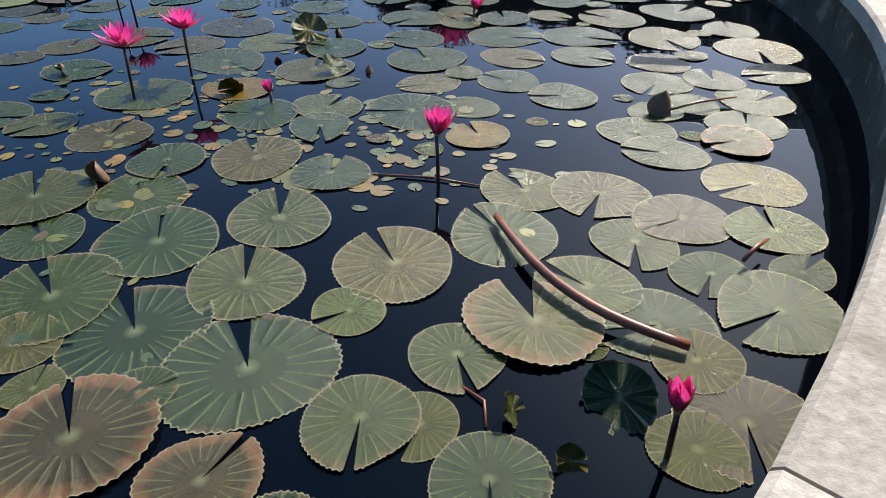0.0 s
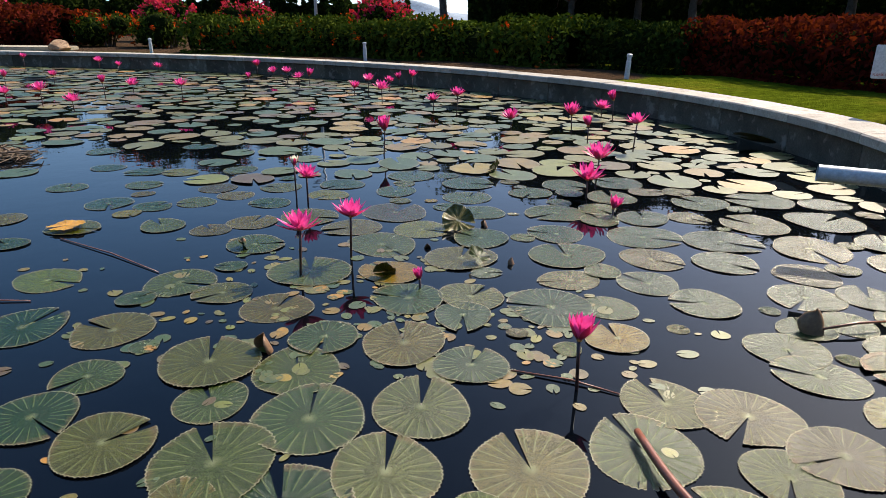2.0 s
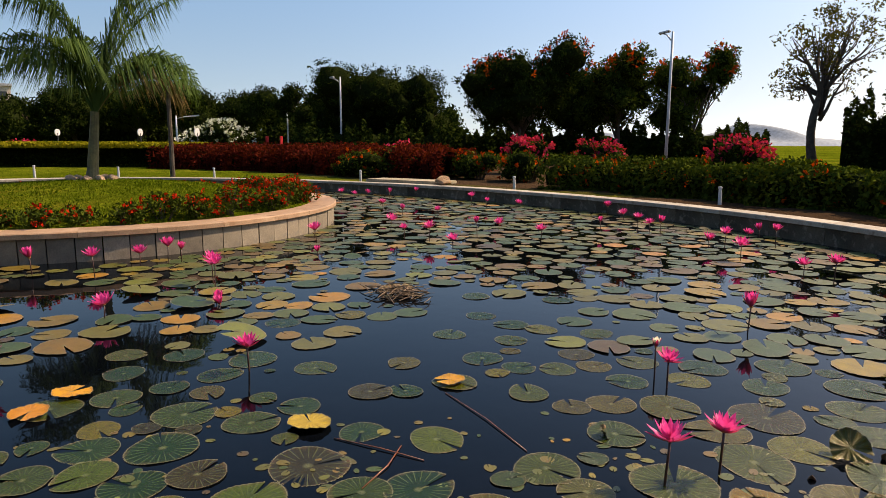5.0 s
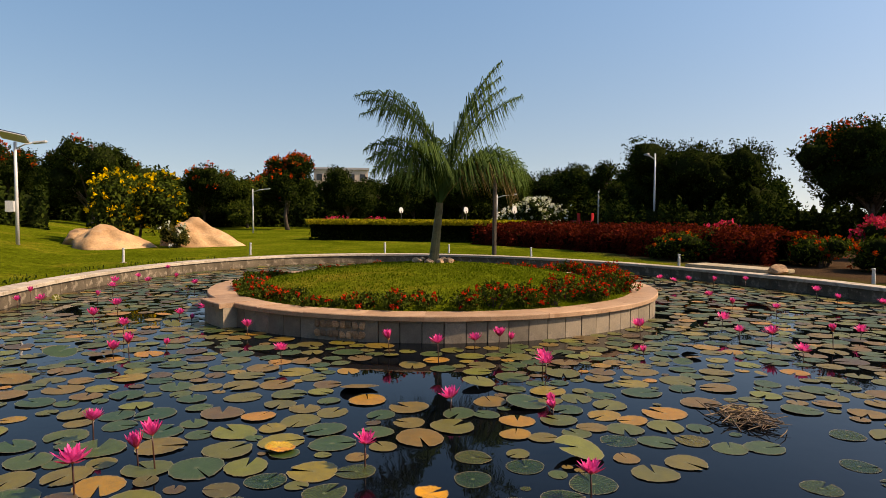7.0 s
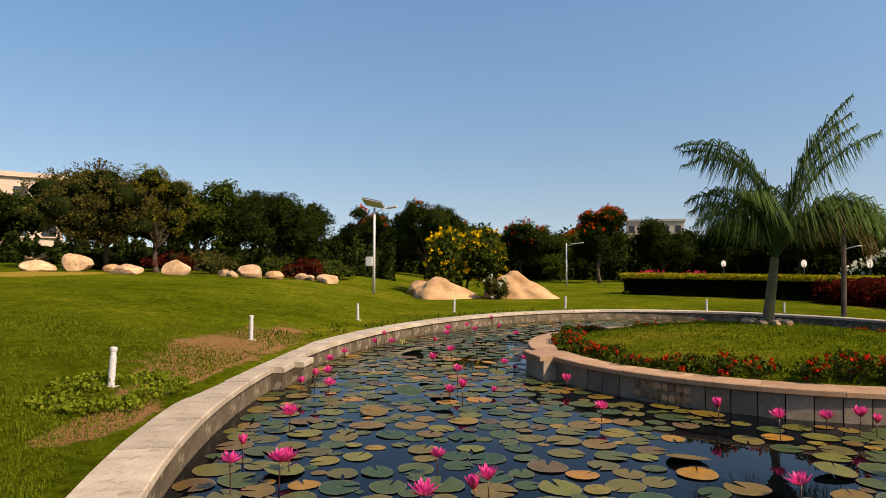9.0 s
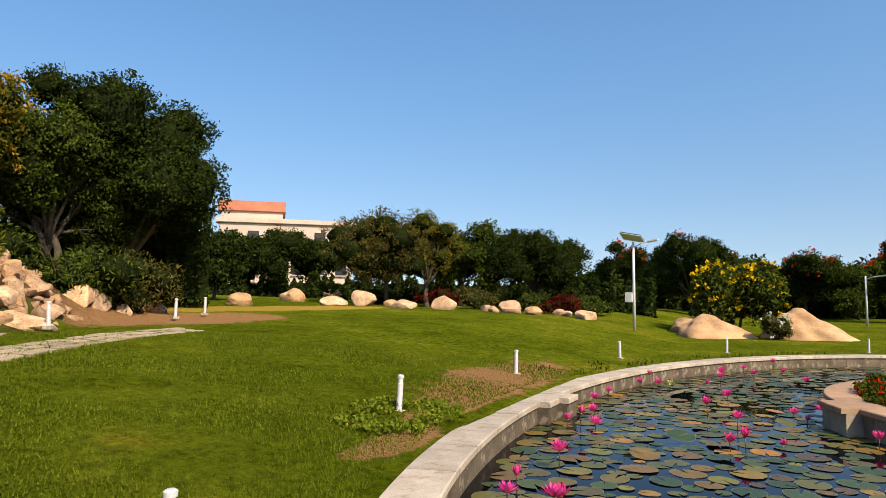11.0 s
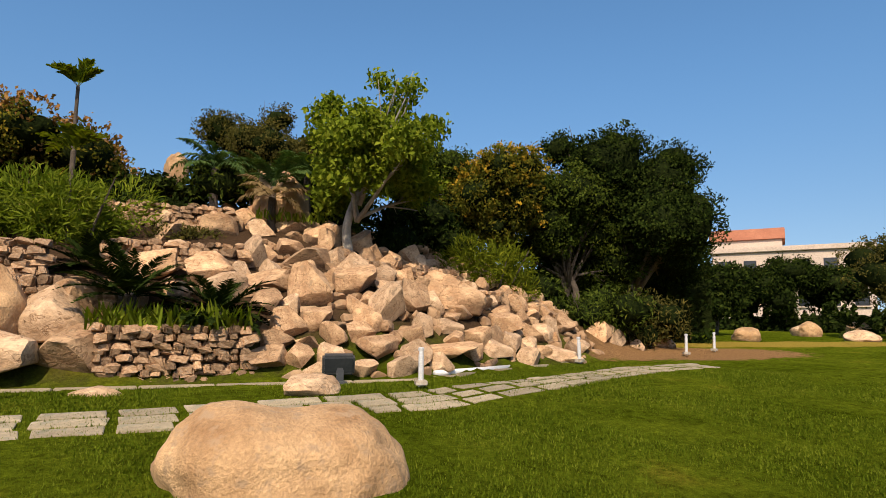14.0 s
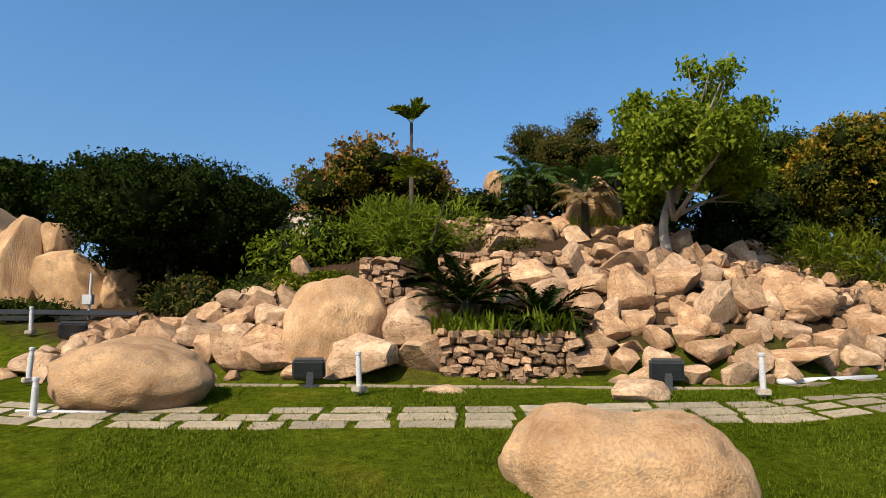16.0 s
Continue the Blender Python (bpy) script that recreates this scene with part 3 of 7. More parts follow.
def build_island():
    isl = thing("island", IC.x, IC.y, 0, "round planted island with grey slab sides and brown coping", "island", kind="structure")
    n = 88
    for i in range(n):
        a, b = 2 * math.pi * i / n, 2 * math.pi * (i + 1) / n
        ob = slab_between("side_slab", a, b, -0.1, rng.uniform(-0.006, 0.004), -0.7, 0.3, M_SLATE, 0.02, 2, ring)
        ob.parent, ob.location = isl, ob.location - isl.location
    n = 30
    for i in range(n):
        a, b = 2 * math.pi * i / n, 2 * math.pi * (i + 1) / n
        ob = slab_between("coping", a, b, -0.42, 0.045, 0.302, 0.37 + rng.uniform(-0.003, 0.003), M_RIM, 0.006, 5, ring)
        ob.parent, ob.location = isl, ob.location - isl.location
    # jutting corner block
    a = math.atan2(0.72 - IC.y, -11.05 - IC.x)
    for name, o0, o1, z0, z1, mat in (("corner_block", -0.2, 0.22, -0.7, 0.3, M_SLATE), ("coping", -0.42, 0.28, 0.303, 0.376, M_RIM)):
        ob = slab_between(name, a - 0.13, a + 0.05, o0, o1, z0, z1, mat, 0.0, 4, ring)
        ob.parent, ob.location = isl, ob.location - isl.location
    # rough stones let into the side
    a0 = math.atan2(1.95 - IC.y, -9.25 - IC.x)
    for k in range(16):
        a = a0 + (k % 8 - 3.5) * 0.023
        p, d = ring(a, 0.0)
        ob = part("inset_stone", ROCKS_SMALL[k % len(ROCKS_SMALL)], isl, m=Matrix.Translation((p.x - IC.x, p.y - IC.y, 0.09 + 0.13 * (k // 8))) @ pose(0, 0, 0, 0, 90, math.degrees(a)) @ Matrix.Diagonal((0.055, 0.05, 0.03, 1)))
    # domed lawn
    r = np.linspace(0, IR - 0.4, 26)
    th = np.linspace(0, 2 * np.pi, 96, endpoint=False)
    R, T = np.meshgrid(r, th, indexing="ij")
    Z = 0.33 + 0.42 * (1 - (R / (IR - 0.4)) ** 2) + 0.01 * np.sin(R * 7 + T * 9)
    V = np.stack([R * np.cos(T), R * np.sin(T), Z], -1).reshape(-1, 3)
    i, j = np.meshgrid(np.arange(25), np.arange(96), indexing="ij")
    k = (j + 1) % 96
    F = np.stack([i * 96 + j, (i + 1) * 96 + j, (i + 1) * 96 + k, i * 96 + k], -1).reshape(-1, 4)
    part("mound_lawn", mesh_of("mound_lawn", V, F, M_LAWN, True), isl, "domed green lawn")


# ---- rocks ----
def rock_mesh(seed, sub=3, cuts=9, rough=0.16, mat=None, squash=0.75, keep=(0.5, 0.8), blocky=0.0):
    r = np.random.default_rng(seed)
    bm = bmesh.new()
    bmesh.ops.create_icosphere(bm, subdivisions=sub, radius=1)
    V = np.array([v.co[:] for v in bm.verts])
    off = r.uniform(-50, 50, 3)
    if blocky:
        V = V / (np.abs(V).max(axis=1)[:, None] ** blocky)
        V *= 0.8
    for _ in range(cuts):
        nrm = r.normal(size=3)
        nrm /= np.linalg.norm(nrm)
        c = r.uniform(*keep)
        d = V @ nrm
        V -= np.outer(np.maximum(d - c, 0) * 0.96, nrm)
    for v, p in zip(bm.verts, V):
        q = Vector(p) + Vector(off)
        k = rough * noise.noise(q * 1.3) + rough * 0.45 * noise.noise(q * 3.4) + rough * 0.2 * noise.noise(q * 8)
        v.co = Vector(p) * (1 + k)
        v.co.z *= squash
    me = mesh_bm("rock", bm, mat, True)
    me.set_sharp_from_angle(angle=radians(30))
    return me


ROCKS = [rock_mesh(100 + i, 3, 13, 0.12, M_ROCK, 0.85) for i in range(12)]
ROCKS_PALE = [rock_mesh(200 + i, 3, 10, 0.12, M_ROCK_PALE, 0.75, (0.55, 0.85)) for i in range(6)]


def fit_unit(me):
    """Scales a rock to half extents of 1."""
    co = np.empty(len(me.vertices) * 3, dtype=np.float32)
    me.vertices.foreach_get("co", co)
    co = co.reshape(-1, 3)
    lo, hi = co.min(0), co.max(0)
    co = (co - (lo + hi) / 2) / ((hi - lo) / 2)
    me.vertices.foreach_set("co", co.ravel())
    me.update()
    return me


CHIPS = [fit_unit(rock_mesh(560 + i, 2, 9, 0.08, M_ROCK, 0.9, (0.3, 0.65), 0.5)) for i in range(8)]
BLOCKS = [fit_unit(rock_mesh(500 + i, 4, 11, 0.07, M_ROCK, 0.9, (0.28, 0.62), 0.5)) for i in range(11)] + [fit_unit(rock_mesh(520 + i, 4, 9, 0.08, M_ROCK_PALE, 0.9, (0.35, 0.7), 0.4)) for i in range(5)]


def stone_mesh(seed, mat):
    """A squared, split wall stone: six uneven faces, chipped edges."""
    r = np.random.default_rng(seed)
    bm = bmesh.new()
    bmesh.ops.create_cube(bm, size=2)
    for v in bm.verts:
        v.co += Vector(r.uniform(-0.55, 0.15, 3) * np.sign(v.co[:]))
    bmesh.ops.bevel(bm, geom=bm.edges[:], offset=0.24, segments=2, affect="EDGES", clamp_overlap=True)
    for v in bm.verts:
        v.co *= 1 + 0.16 * noise.noise(v.co * 2.1 + Vector((seed, 1, 5)))
    me = mesh_bm("rock", bm, mat, True)
    me.set_sharp_from_angle(angle=radians(28))
    return fit_unit(me)


ROCKS_SMALL = [stone_mesh(300 + i, M_STONE) for i in range(10)]
CRAGS = [fit_unit(rock_mesh(540 + i, 5, 14, 0.08, M_BOULDER, 0.9, (0.55, 0.9), 0.5)) for i in range(4)]
BOULDERS = [rock_mesh(400 + i, 5, 4, 0.13, M_BOULDER, 0.8, (0.75, 0.95)) for i in range(5)]


def put_rock(name, me, x, y, z, sx, sy, sz, turn, label, group="", tilt=(0, 0)):
    ob = new(name, me)
    ob.matrix_basis = pose(x, y, z, tilt[0], tilt[1], turn) @ Matrix.Diagonal((sx, sy, sz, 1))
    return tagged(ob, label, "rock" if name == "rock" else "boulder", group)


def build_boulders():
    # the two-humped boulder on the lawn, and one by the path
    put_rock("boulder", saddle_boulder(), -1.09, -6.1, 0.62, 0.86, 0.87, 0.88, 4, "large smooth tan granite boulder lying on the lawn")
    put_rock("boulder", BOULDERS[1], 4.3, -8.6, 1.22, 1.0, 0.8, 0.68, -6, "long rounded tan granite boulder beside the stone path")
    put_rock("boulder", BOULDERS[2], 2.25, -10.75, 1.75, 0.84, 0.8, 1.2, 40, "tall domed granite boulder with white streaks in the rockery")
    put_rock("boulder", ROCKS_PALE[1], -1.85, -8.85, 1.1, 0.4, 0.3, 0.27, 10, "small pointed tan rock on the grass verge")
    put_rock("rock", ROCKS_PALE[3], 0.5, -9.35, 1.05, 0.3, 0.2, 0.16, 0, "flat tan stone at the foot of the planter")
    put_rock("rock", ROCKS_PALE[4], -7.75, -11.9, 1.22, 0.25, 0.2, 0.18, 0, "small tan stone beside the path")
    # the pair by the yellow bush, across the pond
    put_rock("boulder", peaked_boulder(3, -0.2), -31.3, -2.3, 0.15, 1.65, 1.7, 1.12, 70, "large pale granite boulder on the lawn beyond the pond", "boulders beyond the pond")
    put_rock("boulder", peaked_boulder(8, -0.3), -32.3, 1.4, 0.15, 1.95, 1.7, 1.32, 75, "large pale granite boulder on the lawn beyond the pond", "boulders beyond the pond")
    put_rock("boulder", BOULDERS[0], -32.9, -3.4, 0.45, 0.95, 0.95, 0.8, 50, "grey shaded granite boulder on the lawn", "boulders beyond the pond")
    for k, (x, y, w, h) in enumerate(((-26.6, -19.0, 1.5, 0.5), (-29.0, -18.9, 1.5, 0.95), (-28.3, -16.2, 1.3, 0.5), (-30.1, -14.8, 1.2, 0.8), (-31.4, -11.7, 1.4, 0.7), (-31.6, -8.0, 1.2, 0.5), (-20.9, -19.7, 1.0, 0.55), (-28.6, -23.0, 0.9, 0.75), (-30.3, -21.8, 1.2, 0.8), (-29.6, -17.6, 0.8, 0.4), (-31.0, -10.4, 0.8, 0.4), (-31.5, -9.3, 0.7, 0.35), (-31.2, -13.0, 0.7, 0.4), (-30.6, -12.3, 0.6, 0.35), (-29.6, -24.2, 1.0, 0.6), (-31.4, -8.8, 0.5, 0.3))):
        z = float(ground(x, y))
        put_rock("boulder", (ROCKS_PALE + BOULDERS)[k % 11], x, y, z + h * 0.3, w * 0.56, w * 0.48, h * 0.85, k * 47, "pale rounded granite boulder at the edge of the lawn", "boulders along the lawn")


def peaked_boulder(seed, lean):
    """A boulder that rises to a blunt off-centre peak."""
    bm = bmesh.new()
    bmesh.ops.create_icosphere(bm, subdivisions=4, radius=1)
    for v in bm.verts:
        x, y, z = v.co
        k = 0.2 * noise.noise(v.co * 1.6 + Vector((seed, 4, 2))) + 0.09 * noise.noise(v.co * 3.6 + Vector((seed, 0, 0))) + 0.04 * noise.noise(v.co * 8)
        up = max(z, 0)
        v.co = Vector((x * (1 - 0.45 * up) + lean * up, y * (1 - 0.35 * up), z)) * (1 + k)
    return mesh_bm("boulder", bm, M_BOULDER, True)


def saddle_boulder():
    bm = bmesh.new()
    bmesh.ops.create_icosphere(bm, subdivisions=5, radius=1)
    for v in bm.verts:
        x, y, z = v.co
        k = 0.07 * noise.noise(v.co * 1.7 + Vector((3, 9, 2))) + 0.03 * noise.noise(v.co * 5)
        hump = 0.07 * math.exp(-((x + 0.42) / 0.34) ** 2) + 0.2 * math.exp(-((x - 0.5) / 0.42) ** 2) - 0.06 * math.exp(-((x + 0.02) / 0.2) ** 2)
        sx = math.copysign(abs(x) ** 0.8, x)
        under = 0.34 * max(0.0, x) * max(0.0, 0.25 - z)
        v.co = Vector((sx * (1.12 + k) - under, y * (0.72 + k) - 0.14 * x, max(z, -0.3) * 0.66 * (1 + k) + (hump * 0.7 if z > 0 else 0)))
    return mesh_bm("boulder", bm, M_BOULDER, True)


def build_rockery():
    label = "rough tan granite rock heaped on the rockery slope"
    taken = [(2.25, -10.75, 1.0)]

    rubble, count = [], [0]

    def strew(n, x0, x1, v0, v1, r0, r1, seed, meshes):
        r = np.random.default_rng(seed)
        done = 0
        for _ in range(n * 30):
            if done >= n:
                break
            x, v, s = r.uniform(x0, x1), r.uniform(v0, v1), r.uniform(r0, r1)
            y = float(front(x)) - v
            if any((x - a) ** 2 + (y - b) ** 2 < (0.72 * (s + c)) ** 2 for a, b, c in taken):
                continue
            if -1.45 < x < 0.9 and v < 1.4 or 0.5 < x < 3.2 and v > 0.9 and y > -14:
                continue
            taken.append((x, y, s))
            z = float(ground(x, y))
            me, size, tilt, turn = meshes[int(r.integers(len(meshes)))], (s * r.uniform(0.9, 1.3), s * r.uniform(0.75, 1.0), s * r.uniform(0.65, 1.0)), (r.uniform(-25, 25), r.uniform(-25, 25)), r.uniform(0, 360)
            if s > 0.185:
                put_rock("rock", me, x, y, z + 0.2 * s, *size, turn, label, "rocks of the rockery", tilt)
            else:
                m = pose(x, y, z + 0.2 * s, *tilt, turn) @ Matrix.Diagonal((*size, 1))
                me = CHIPS[int(r.integers(len(CHIPS)))]
                rubble.append(([(m @ v.co)[:] for v in me.vertices], [tuple(f.vertices) for f in me.polygons]))
            done += 1

    FOOT = ((1.74, -10.01, 0.52, 0.32), (0.92, -10.03, 0.44, 0.33), (3.23, -10.09, 0.48, 0.22), (3.75, -10.18, 0.37, 0.27), (-1.51, -10.05, 0.3, 0.18), (-1.92, -10.08, 0.21, 0.2), (-2.37, -10.14, 0.19, 0.18), (-3.14, -10.2, 0.32, 0.2), (-3.74, -10.28, 0.29, 0.18), (-4.54, -10.64, 0.47, 0.14), (-5.65, -11.25, 0.28, 0.18), (-5.28, -11.25, 0.26, 0.23), (5.2, -10.8, 0.33, 0.26), (6.22, -11.58, 0.28, 0.2))
    MID = ((1.14, -10.55, 0.5, 0.38), (1.83, -10.43, 0.27, 0.27), (4.19, -10.32, 0.27, 0.25), (4.93, -11.3, 0.18, 0.15), (4.47, -10.75, 0.36, 0.18), (3.86, -10.71, 0.29, 0.17), (3.36, -10.54, 0.29, 0.2), (4.64, -11.43, 0.21, 0.23), (4.05, -11.04, 0.37, 0.22), (-1.65, -10.39, 0.24, 0.16), (-1.84, -10.62, 0.28, 0.24), (-2.51, -10.46, 0.21, 0.2), (-3.08, -10.71, 0.23, 0.22), (-2.91, -10.5, 0.22, 0.2), (-2.31, -10.74, 0.23, 0.21), (-4.72, -11.0, 0.19, 0.17), (-4.78, -11.36, 0.25, 0.13), (-6.3, -12.17, 0.34, 0.22))
    TOP = ((-3.55, -11.01, 0.31, 0.36), (-4.16, -11.6, 0.37, 0.32), (-5.22, -12.16, 0.6, 0.34), (-2.35, -11.33, 0.36, 0.4), (-3.16, -11.64, 0.37, 0.28), (-3.27, -12.35, 0.31, 0.22), (-2.49, -12.46, 0.42, 0.24), (-1.53, -12.48, 0.25, 0.33), (-0.73, -11.71, 0.37, 0.34), (0.01, -11.99, 0.4, 0.22), (-0.99, -11.39, 0.38, 0.25), (-1.7, -11.62, 0.38, 0.2), (-1.56, -11.07, 0.27, 0.22), (-5.23, -11.94, 0.35, 0.16), (4.59, -12.01, 0.32, 0.2), (3.33, -12.27, 0.2, 0.34), (3.47, -11.08, 0.27, 0.19), (-3.01, -13.39, 0.24, 0.28))
    r = np.random.default_rng(17)
    for rocks in (FOOT, MID, TOP):
        for x, y, a, h in rocks:
            y -= 0.35 * a
            taken.append((x, y, a * 0.95))
            put_rock("rock", BLOCKS[int(r.integers(16))], x, y, float(ground(x, y)) + 0.5 * h, a * 1.06, a * 0.85, h * 1.12, r.choice([0, 180]) + r.uniform(-25, 25), label, "rocks of the rockery", (r.uniform(-10, 10), r.uniform(-12, 12)))
    both = BLOCKS
    strew(90, -8.6, -1.3, 0.05, 3.4, 0.19, 0.3, 3, both)
    strew(170, -9.2, -1.3, 0.0, 3.6, 0.09, 0.18, 4, both)
    strew(26, -2.3, 0.6, 1.3, 3.2, 0.16, 0.3, 12, both)
    strew(22, -7.0, 1.0, 3.6, 5.2, 0.18, 0.4, 13, both)
    strew(40, 3.0, 7.0, 0.1, 2.6, 0.2, 0.34, 5, both)
    strew(80, 2.9, 7.2, 0.05, 2.8, 0.1, 0.19, 6, both)
    strew(14, -2.5, 2.5, 4.6, 8.0, 0.3, 0.6, 7, ROCKS)
    strew(14, -3.2, 0.5, 4.4, 6.6, 0.25, 0.5, 8, ROCKS)
    strew(10, -13.5, -9.5, 0.3, 2.0, 0.2, 0.4, 9, both)
    V, F = join(rubble)
    me = mesh_of("rubble", V, F, M_ROCK, True)
    me.set_sharp_from_angle(angle=radians(30))
    tagged(new("rubble", me), "small tan stones wedged between the larger rocks", "rubble", kind="stuff")
    # long low rocks at the foot, beside the planter
    for x, y, s, h, t in ((2.6, -10.0, 0.4, 0.16, 5), (0.95, -11.0, 0.5, 0.42, 40)):
        put_rock("rock", ROCKS[int(s * 100 + t) % 12], x, y, float(ground(x, y)) + h * 0.45, s, s * 0.6, h, t, "long weathered tan rock lying at the foot of the rockery", "rocks of the rockery")
    # outcrop of giant boulders beyond the dark tree, one high behind the palms
    for x, y, z, a, b, h, t in ((11.75, -16.1, 3.3, 0.75, 0.8, 1.75, 10), (13.2, -17.0, 3.4, 1.4, 1.3, 2.1, 40), (10.95, -16.5, 4.1, 0.5, 0.6, 0.6, 80), (9.95, -15.8, 2.95, 1.15, 0.9, 1.05, 6), (8.75, -15.9, 2.75, 0.7, 0.6, 0.75, 70), (10.9, -14.6, 2.3, 0.45, 0.4, 0.3, 20)):
        put_rock("boulder", CRAGS[int(x * 7) % 4], x, y, z, a * 0.85, b * 0.85, h * 0.85, t, "giant weathered granite boulder of the hill outcrop", "outcrop boulders")
    put_rock("boulder", BOULDERS[0], -0.2, -19.6, 6.1, 0.32, 0.36, 0.66, 30, "rounded granite boulder standing high on the hill")
    put_rock("boulder", BOULDERS[2], -2.4, -15.6, 4.6, 0.85, 0.7, 1.05, 75, "upright granite boulder between the cycads")


def dry_wall(x0, y0, x1, y1, z, high, label):
    """A dry-stone wall of single stones in uneven courses."""
    r = np.random.default_rng(int(abs(x0 * 100 + y0 * 10)) + 5)
    d = Vector((x1 - x0, y1 - y0))
    long, turn = d.length, math.degrees(math.atan2(d.y, d.x))
    wall = thing("dry_stone_wall", x0, y0, z, label, "stone wall", turn=turn)
    part("backing", mesh_bm("backing", box_bm(long, 0.22, high - 0.04, 0.02), M_SOIL), wall, "dark earth backing", Matrix.Translation((long / 2, 0.14, 0)))
    h = 0.0
    while h < high - 0.03:
        ch = r.uniform(0.075, 0.14)
        u = r.uniform(-0.05, 0.05)
        while u < long:
            w = r.uniform(0.08, 0.26)
            part("stone", ROCKS_SMALL[int(r.integers(10))], wall, m=Matrix.Translation((u + w / 2, r.uniform(-0.04, 0.03), h + ch / 2 + r.uniform(-0.025, 0.025))) @ pose(0, 0, 0, r.uniform(-8, 8), r.uniform(-12, 12), r.choice([0, 180]) + r.uniform(-9, 9)) @ Matrix.Diagonal((w * 0.54, r.uniform(0.12, 0.17), ch * r.uniform(0.5, 0.78), 1)))
            u += w
        h += ch


def build_walls():
    dry_wall(0.64, -10.08, -1.24, -10.12, 1.05, 0.76, "low planter wall of rough stacked stones")
    dry_wall(2.0, -11.1, 0.6, -11.1, 1.95, 0.58, "low retaining wall of stacked brown stones")
    dry_wall(2.15, -11.8, 1.5, -11.8, 2.4, 0.66, "rough pier of stacked stones")
    dry_wall(0.85, -12.4, -1.3, -12.3, 2.72, 0.52, "upper terrace wall of stacked stones")
    dry_wall(-3.5, -12.6, -5.9, -13.75, 2.78, 0.36, "low terrace wall of flat stones behind the rocks")
    dry_wall(-5.8, -12.75, -6.95, -13.3, 2.22, 0.42, "low wall end of stacked stones beside the shrub")
    dry_wall(1.3, -14.7, -1.3, -14.6, 3.7, 0.6, "topmost terrace wall of rubble stones")


def rockery_edging():
    """A low concrete edging that runs along the foot of the rocks."""
    t = thing("concrete_edging", 0, 0, 0, "low pale concrete edging along the foot of the rockery", "edging", kind="structure")
    xs = np.arange(4.6, -8.2, -0.9)
    for x0, x1 in zip(xs[:-1], xs[1:]):
        a, b = np.array([x0, float(front(x0)) + 0.2]), np.array([x1, float(front(x1)) + 0.2])
        c, d = (a + b) / 2, b - a
        part("edging_block", mesh_bm("edging_block", box_bm(np.hypot(*d) - 0.012, 0.08, 0.2, 0.012), M_FLAG), t, m=pose(c[0], c[1], float(ground(*c)) - 0.165, 0, 0, math.degrees(math.atan2(d[1], d[0]))))


# ---- stone path ----
def build_path():
    pth = thing("stone_path", 0, 0, 0, "path of irregular pale flagstones with grass between them", "path", kind="structure")
    line = np.array([(11.5, -12.5), (8.0, -9.2), (6.0, -8.0), (4.5, -7.75), (2.5, -7.78), (-0.3, -7.95), (-3.3, -8.3), (-5.2, -9.05), (-8.2, -10.45), (-10.5, -11.0)])
    run = np.concatenate([[0], np.cumsum(np.linalg.norm(np.diff(line, axis=0), axis=1))])
    r = np.random.default_rng(21)

    def spot(s, o):
        x, y = np.interp(s, run, line[:, 0]), np.interp(s, run, line[:, 1])
        x2, y2 = np.interp(s + 0.3, run, line[:, 0]), np.interp(s + 0.3, run, line[:, 1])
        d = Vector((x2 - x, y2 - y, 0)).normalized() if s + 0.3 < run[-1] else Vector((-0.95, -0.3, 0))
        return Vector((x - d.y * o, y + d.x * o, 0))

    rows = 3
    for k in range(rows):
        s = r.uniform(0, 0.4)
        o0, o1 = -0.44 + 0.88 * k / rows, -0.44 + 0.88 * (k + 1) / rows
        while s < run[-1] - 0.6:
            ln = r.uniform(0.42, 0.85)
            g = r.uniform(0.055, 0.1)
            if r.random() > 0.02:
                corners = [spot(s + g + r.uniform(0, 0.03), o0 + g * 0.6), spot(s + ln * 0.5, o0 + g * 0.5 + r.uniform(-0.03, 0.03)), spot(s + ln - r.uniform(0, 0.03), o0 + g * 0.6), spot(s + ln - r.uniform(0, 0.03), o1 - g * 0.4), spot(s + ln * 0.5, o1 - g * 0.4 + r.uniform(-0.03, 0.03)), spot(s + g + r.uniform(0, 0.03), o1 - g * 0.4)]
                c = sum(corners, Vector()) / 6
                z = float(ground(c.x, c.y))
                V = []
                for lvl, shrink in ((-0.05, 1.0), (0.014, 1.0), (0.02, 0.965)):
                    for p in corners:
                        q = (p - c) * shrink
                        V.append((q.x, q.y, lvl + float(ground(p.x, p.y)) - z))
                F = [[a, (a + 1) % 6, 6 + (a + 1) % 6, 6 + a] for a in range(6)] + [[6 + a, 6 + (a + 1) % 6, 12 + (a + 1) % 6, 12 + a] for a in range(6)] + [[12, 13, 14, 15, 16, 17]]
                ob = part("flagstone", mesh_of("flagstone", V, F, M_FLAG), pth)
                ob.location = (c.x, c.y, z + r.uniform(-0.006, 0.006))
            s += ln


# ---- plants ----
LUMP = bmesh.new()
bmesh.ops.create_icosphere(LUMP, subdivisions=2, radius=1)
LUMP_V, LUMP_F = np.array([v.co[:] for v in LUMP.verts]), np.array([[v.index for v in f.verts] for f in LUMP.faces])
LUMP.free()


